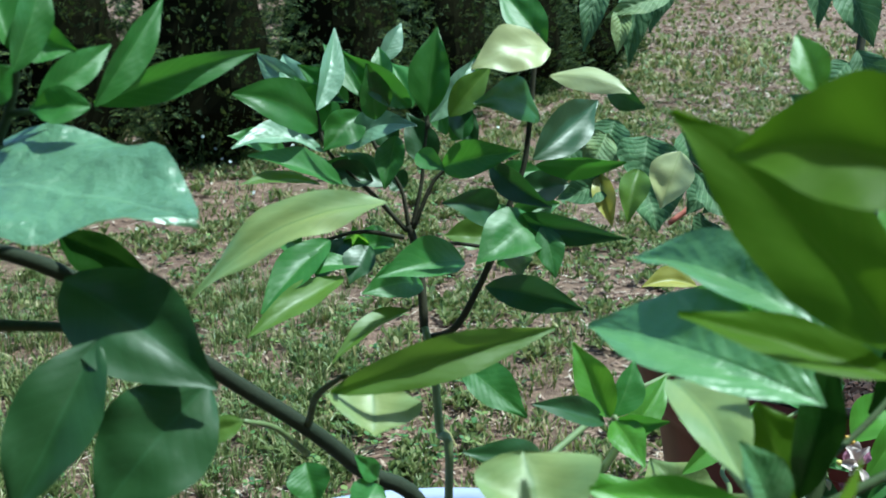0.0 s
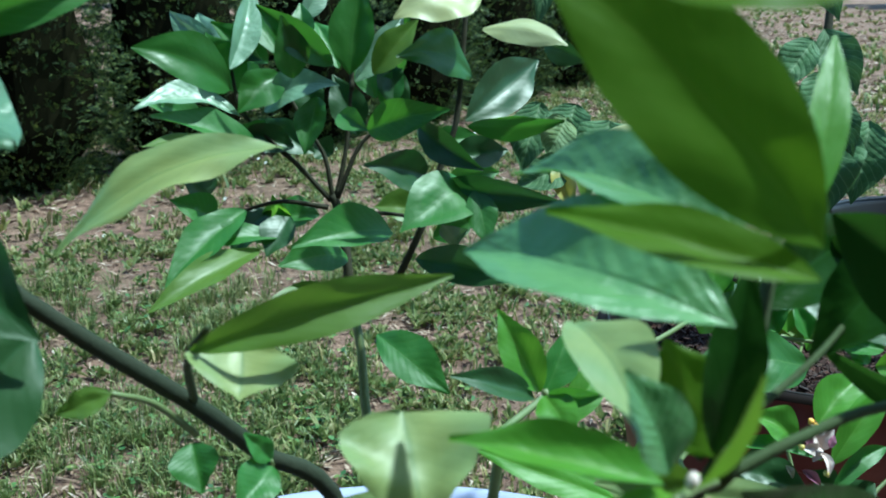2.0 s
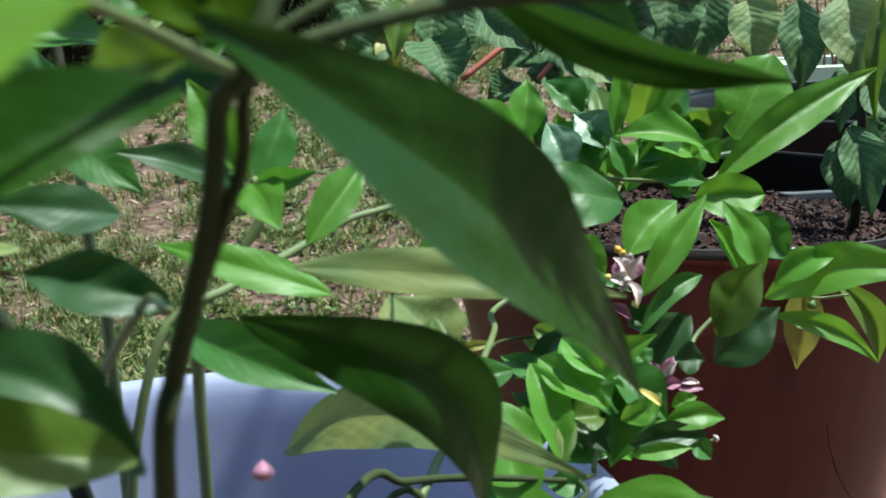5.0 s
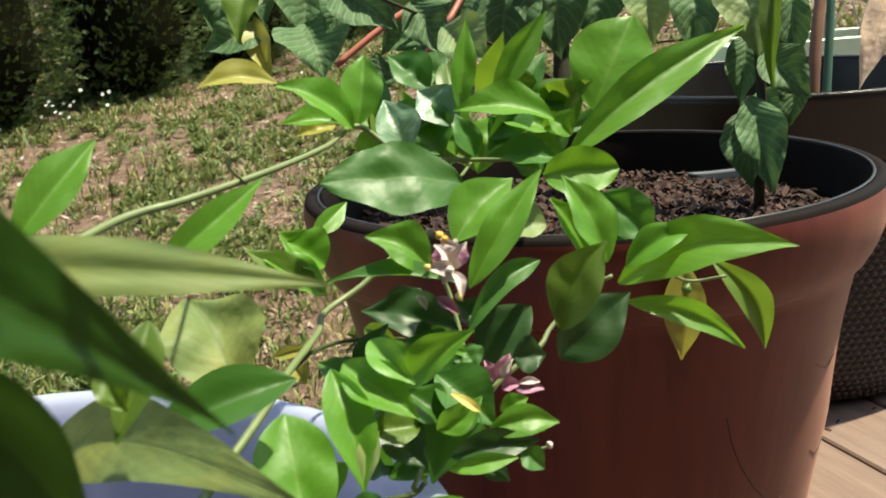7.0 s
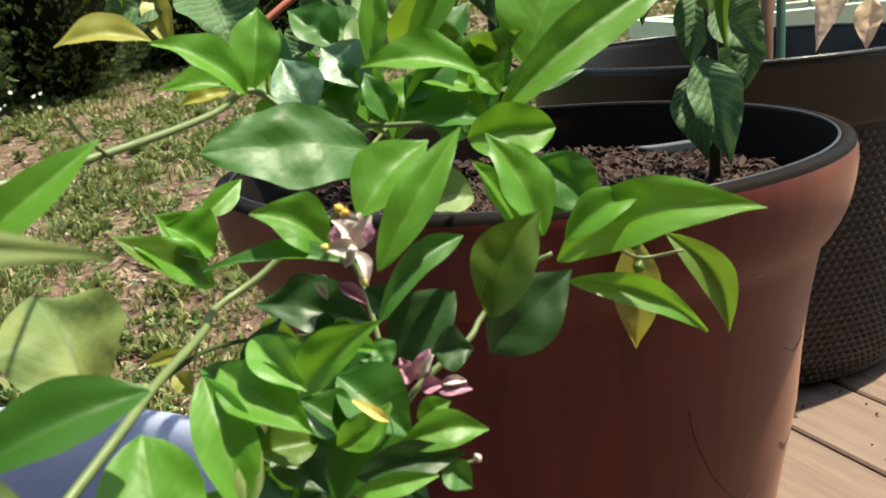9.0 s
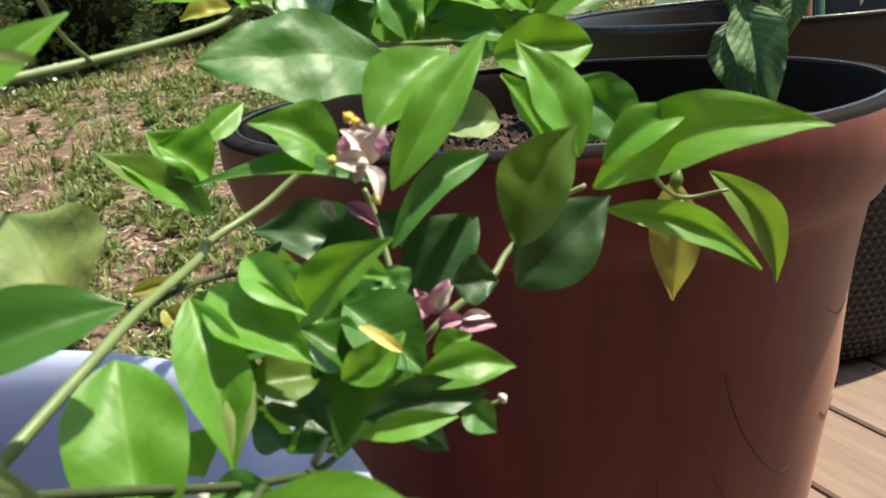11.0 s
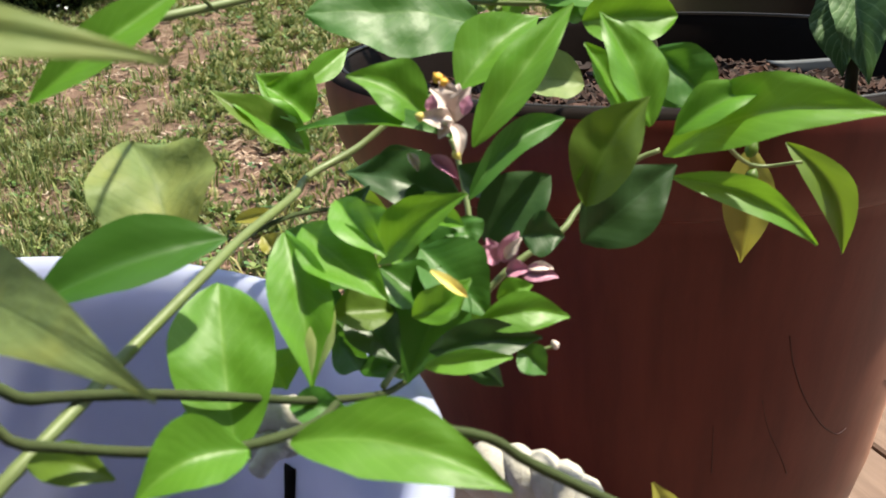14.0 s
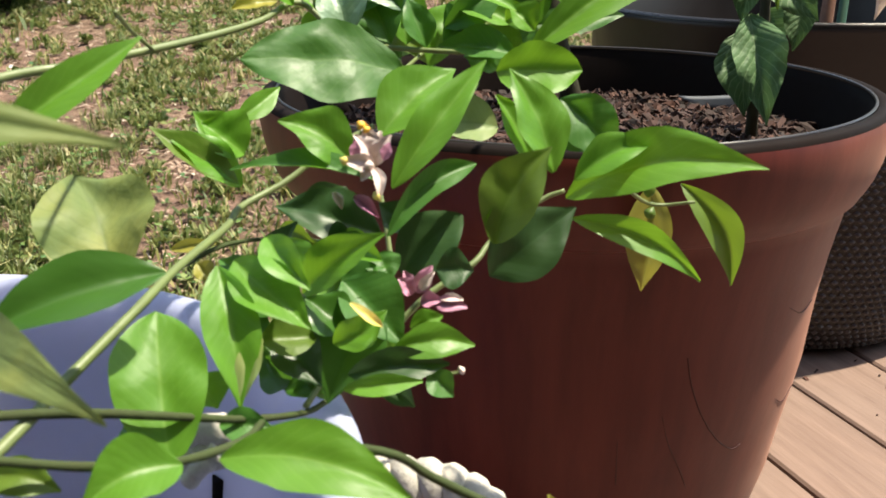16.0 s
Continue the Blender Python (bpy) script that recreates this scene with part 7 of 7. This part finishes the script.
# ---- lawn growth ----
def blades(name, mat, count, seed, tall, wide, flat, label, patch, xr=(-3.6, 4.0), yr=(1.0, 10.0), tuft=1, outer=False):
    rnd = random.Random(seed)
    verts, faces = [], []
    made = 0
    while made < count:
        t = rnd.random() ** 1.9
        y = yr[0] + (yr[1] - yr[0]) * t
        x = rnd.triangular(*xr) * (0.55 + 0.45 * (y - yr[0]) / (yr[1] - yr[0]))
        if on_deck(x, y):
            continue
        v = 0.7 * noise.noise(Vector((x * 2.8, y * 1.5, 5.0))) + 0.8 * noise.noise(Vector((x * 10.0, y * 8.0, 2.0)))
        if patch * v < rnd.uniform(-0.22, 0.34) or (outer and -1.3 + 0.9 * noise.noise(Vector((y * 1.4, x * 0.6, 3.0))) < x < 2.6 and 1.0 + rnd.gauss(0, 0.25) < y < 8):
            continue
        big = 1 + 0.16 * max(0.0, y - 1.6)
        for _ in range(tuft):
            px, py = x + rnd.gauss(0, 0.014), y + rnd.gauss(0, 0.014)
            a = rnd.uniform(0, 2 * math.pi)
            h = tall * rnd.uniform(0.45, 1.25) * big ** 0.5
            w = wide * rnd.uniform(0.6, 1.2) * big
            lean = h * rnd.uniform(0.2, 1.0) * (3.0 if flat else 1.0)
            d = Vector((math.cos(a), math.sin(a), 0))
            s = Vector((-d.y, d.x, 0)) * w
            rise = h * (0.25 if flat else 1.0)
            b = Vector((px, py, ground_z(px, py) + (0.004 if flat else -0.003)))
            m = b + d * lean * 0.45 + Vector((0, 0, rise * 0.7))
            q = len(verts)
            verts += [b - s * 0.7, b + s * 0.7, m + s, m - s, b + d * lean + Vector((0, 0, rise))]
            faces += [(q, q + 1, q + 2, q + 3), (q + 3, q + 2, q + 4)]
            made += 1
    tagged(raw(name, verts, faces, mat), label, "grass", kind="stuff")


def clover(count, seed):
    rnd = random.Random(seed)
    verts, faces = [], []
    made = 0
    while made < count:
        y = 0.9 + 6.8 * rnd.random() ** 1.5
        x = rnd.triangular(-3.2, 3.4) * (0.6 + 0.4 * (y - 0.9) / 6.8)
        if on_deck(x, y):
            continue
        v = noise.noise(Vector((x * 1.7 + 9, y * 1.7, 1.0))) + 0.5 * noise.noise(Vector((x * 5, y * 5, 8.0)))
        if v < rnd.uniform(-0.15, 0.5):
            continue
        z = ground_z(x, y) + rnd.uniform(0.006, 0.030)
        turn = rnd.uniform(0, 6.3)
        r = rnd.uniform(0.006, 0.013) * (1 + 0.10 * max(0.0, y - 1.6))
        for k in range(3):
            a = turn + 2.094 * k
            d, s = Vector((math.cos(a), math.sin(a), rnd.uniform(-0.2, 0.5))), Vector((-math.sin(a), math.cos(a), rnd.uniform(-0.2, 0.2)))
            c = Vector((x, y, z))
            q = len(verts)
            verts += [c, c + d * r * 0.7 + s * r * 0.6, c + d * r * 1.25 + s * r * 0.25, c + d * r * 1.25 - s * r * 0.25, c + d * r * 0.7 - s * r * 0.6]
            faces.append((q, q + 1, q + 2, q + 3, q + 4))
        made += 1
    tagged(raw("clover", verts, faces, CLOVER), "small clover and weed leaves among the grass", "clover", kind="stuff")


DAISY_SPOT = (-0.97, 4.80)


def daisies():
    rnd = random.Random(4)
    verts, faces, sverts, sfaces = [], [], [], []
    spots = [(DAISY_SPOT[0] + rnd.gauss(0, 0.20), DAISY_SPOT[1] + rnd.gauss(0, 0.20), rnd.uniform(0.03, 0.20)) for _ in range(22)]
    spots += [(rnd.uniform(-1.2, 0.6), rnd.uniform(2.6, 6.0), 0.02) for _ in range(9)]
    for x, y, h in spots:
        z = ground_z(x, y)
        c = Vector((x, y, z + h))
        face = Vector((rnd.uniform(-0.4, 0.4), -0.6, rnd.uniform(0.4, 1.0))).normalized()
        u = face.orthogonal().normalized()
        w = face.cross(u)
        for k in range(9):
            a = 2 * math.pi * k / 9
            d, s = u * math.cos(a) + w * math.sin(a), w * math.cos(a) - u * math.sin(a)
            q = len(verts)
            verts += [c, c + d * 0.0055 + s * 0.0028, c + d * 0.009, c + d * 0.0055 - s * 0.0028]
            faces.append((q, q + 1, q + 2, q + 3))
        q = len(sverts)
        sverts += [c + Vector((-0.0008, 0, 0)), c + Vector((0.0008, 0, 0)), Vector((x + 0.001, y + 0.01, z)), Vector((x - 0.001, y + 0.01, z))]
        sfaces.append((q, q + 1, q + 2, q + 3))
    tagged(raw("daisies", verts, faces, DAISY), "scattered small white daisies by the hedge", "daisies", kind="stuff")
    tagged(raw("daisy_stems", sverts, sfaces, CLOVER), "thin green stems under the daisies", "daisies", kind="stuff")


def tufts(count, seed):
    """Longer grass in loose tufts, the blades arching outwards."""
    rnd = random.Random(seed)
    verts, faces = [], []
    made = 0
    while made < count:
        y = 0.95 + 2.2 * rnd.random() ** 1.2
        x = rnd.triangular(-1.9, -0.1, -0.5)
        if y < 1.5:
            y -= abs(rnd.gauss(0, 0.5))
        if on_deck(x, y) or noise.noise(Vector((x * 2.1 + 9, y * 1.7, 1.0))) < rnd.uniform(-0.25, 0.25):
            continue
        made += 1
        spread = rnd.uniform(0.012, 0.035)
        for _ in range(rnd.randint(16, 34)):
            a = rnd.uniform(0, 6.3)
            r = spread * rnd.random() ** 0.6
            px, py = x + r * math.cos(a), y + r * math.sin(a)
            c = Vector((px, py, ground_z(px, py) - 0.002))
            n = rnd.uniform(0.022, 0.070)
            out = Vector((math.cos(a + rnd.uniform(-0.7, 0.7)), math.sin(a + rnd.uniform(-0.7, 0.7)), 0)) * rnd.uniform(0.2, 0.9)
            s = Vector((-math.sin(a), math.cos(a), rnd.uniform(-0.3, 0.3))) * rnd.uniform(0.0009, 0.0017)
            m = c + (out * 0.35 + Vector((0, 0, 0.62))) * n
            t = c + (out + Vector((0, 0, rnd.uniform(0.55, 0.95)))) * n
            q = len(verts)
            verts += [c + s, c - s, m - s, m + s, t]
            faces += [(q, q + 1, q + 2, q + 3), (q + 3, q + 2, q + 4)]
    tagged(raw("grass_tufts", verts, faces, WEED), "longer green and yellowing grass tufts on the lawn", "grass", kind="stuff")


def patch_of(x, y):
    """Where the growth stands thick (above 0) and where bare earth shows."""
    return 0.6 * noise.noise(Vector((x * 3.0 + 3, y * 1.6, 5.0))) + 0.8 * noise.noise(Vector((x * 11.0, y * 9.0, 2.0)))


def weeds(count, seed):
    """Low broad-leaved weeds: rosettes of small pointed leaves, in clumps."""
    rnd = random.Random(seed)
    verts, faces = [], []
    made = 0
    while made < count:
        y = 0.9 + 7.5 * rnd.random() ** 1.6
        x = rnd.triangular(-3.4, 3.4) * (0.55 + 0.45 * (y - 0.9) / 7.5)
        if y < 1.5:
            y -= abs(rnd.gauss(0, 0.5))
        if on_deck(x, y) or patch_of(x, y) < rnd.uniform(-0.05, 0.35):
            continue
        made += 1
        size = rnd.uniform(0.6, 1.3) * (1 + 0.07 * max(0.0, y - 1.6))
        b = Vector((x, y, ground_z(x, y)))
        turn = rnd.uniform(0, 6.3)
        for k in range(rnd.randint(5, 9)):
            a = turn + 2.4 * k
            rise = rnd.uniform(0.3, 2.2)
            d = Vector((math.cos(a), math.sin(a), rise)).normalized()
            s = Vector((-math.sin(a), math.cos(a), rnd.uniform(-0.35, 0.35)))
            n, w = size * rnd.uniform(0.015, 0.036), size * rnd.uniform(0.0030, 0.0064)
            c = b + Vector((0, 0, rnd.uniform(0.0, 0.016))) + d * 0.004
            tip = c + d * n + Vector((0, 0, -n * rnd.uniform(0.1, 0.5)))
            q = len(verts)
            verts += [c, c + d * n * 0.35 + s * w, c + d * n * 0.75 + s * w * 0.7, tip, c + d * n * 0.75 - s * w * 0.7, c + d * n * 0.35 - s * w]
            faces += [(q, q + 1, q + 2, q + 3), (q, q + 3, q + 4, q + 5)]
    tagged(raw("lawn_weeds", verts, faces, WEED), "low leafy weeds in clumps on the bare lawn", "weeds", kind="stuff")


blades("grass", GRASS, 27000, 11, 0.034, 0.0022, False, "short uneven green grass of a worn lawn", 1.0, tuft=9)
blades("dry_grass", STRAW, 34000, 12, 0.017, 0.0026, True, "dry straw and dead grass lying on the earth", -0.35, tuft=2)
tufts(800, 43)
weeds(6500, 41)
blades("far_grass", GRASS, 9000, 21, 0.030, 0.0055, False, "rough grass further up the slope", 2.6, (-3.0, 10.0), (6.0, 22.0), 5)
blades("far_straw", STRAW, 24000, 22, 0.04, 0.0055, True, "dry grass further up the slope", -0.5, (-3.0, 10.0), (6.0, 22.0), 4)
clover(2600, 13)
blades("outer_grass", GRASS, 26000, 31, 0.05, 0.006, False, "worn grass of the lawn beyond the pots", 1.2, (-9.0, 9.0), (-1.4, 12.0), 4, True)
blades("outer_straw", STRAW, 14000, 32, 0.03, 0.005, True, "dry grass of the lawn beyond the pots", -0.5, (-9.0, 9.0), (-1.4, 12.0), 3, True)
daisies()


# ---- house wall behind the deck ----
def build_house_wall():
    bm = bmesh.new()
    bmesh.ops.create_cube(bm, size=1.0)
    bmesh.ops.scale(bm, vec=(12.0, 0.25, 3.0), verts=bm.verts)
    bmesh.ops.translate(bm, vec=(0.5, -1.75, 1.4), verts=bm.verts)
    tagged(part("wall_house", bm, HOUSE, None, "", False), "plain rendered house wall closing the deck", "wall", kind="structure")


build_house_wall()


def build_eaves():
    bm = bmesh.new()
    bmesh.ops.create_cube(bm, size=1.0)
    bmesh.ops.scale(bm, vec=(12.0, 1.2, 0.16), verts=bm.verts)
    bmesh.ops.translate(bm, vec=(0.5, -1.25, 2.6), verts=bm.verts)
    tagged(part("ceiling_eaves", bm, HOUSE, None, "", False), "plain overhanging eaves above the deck", "eaves", kind="structure")


build_eaves()
build_deck()
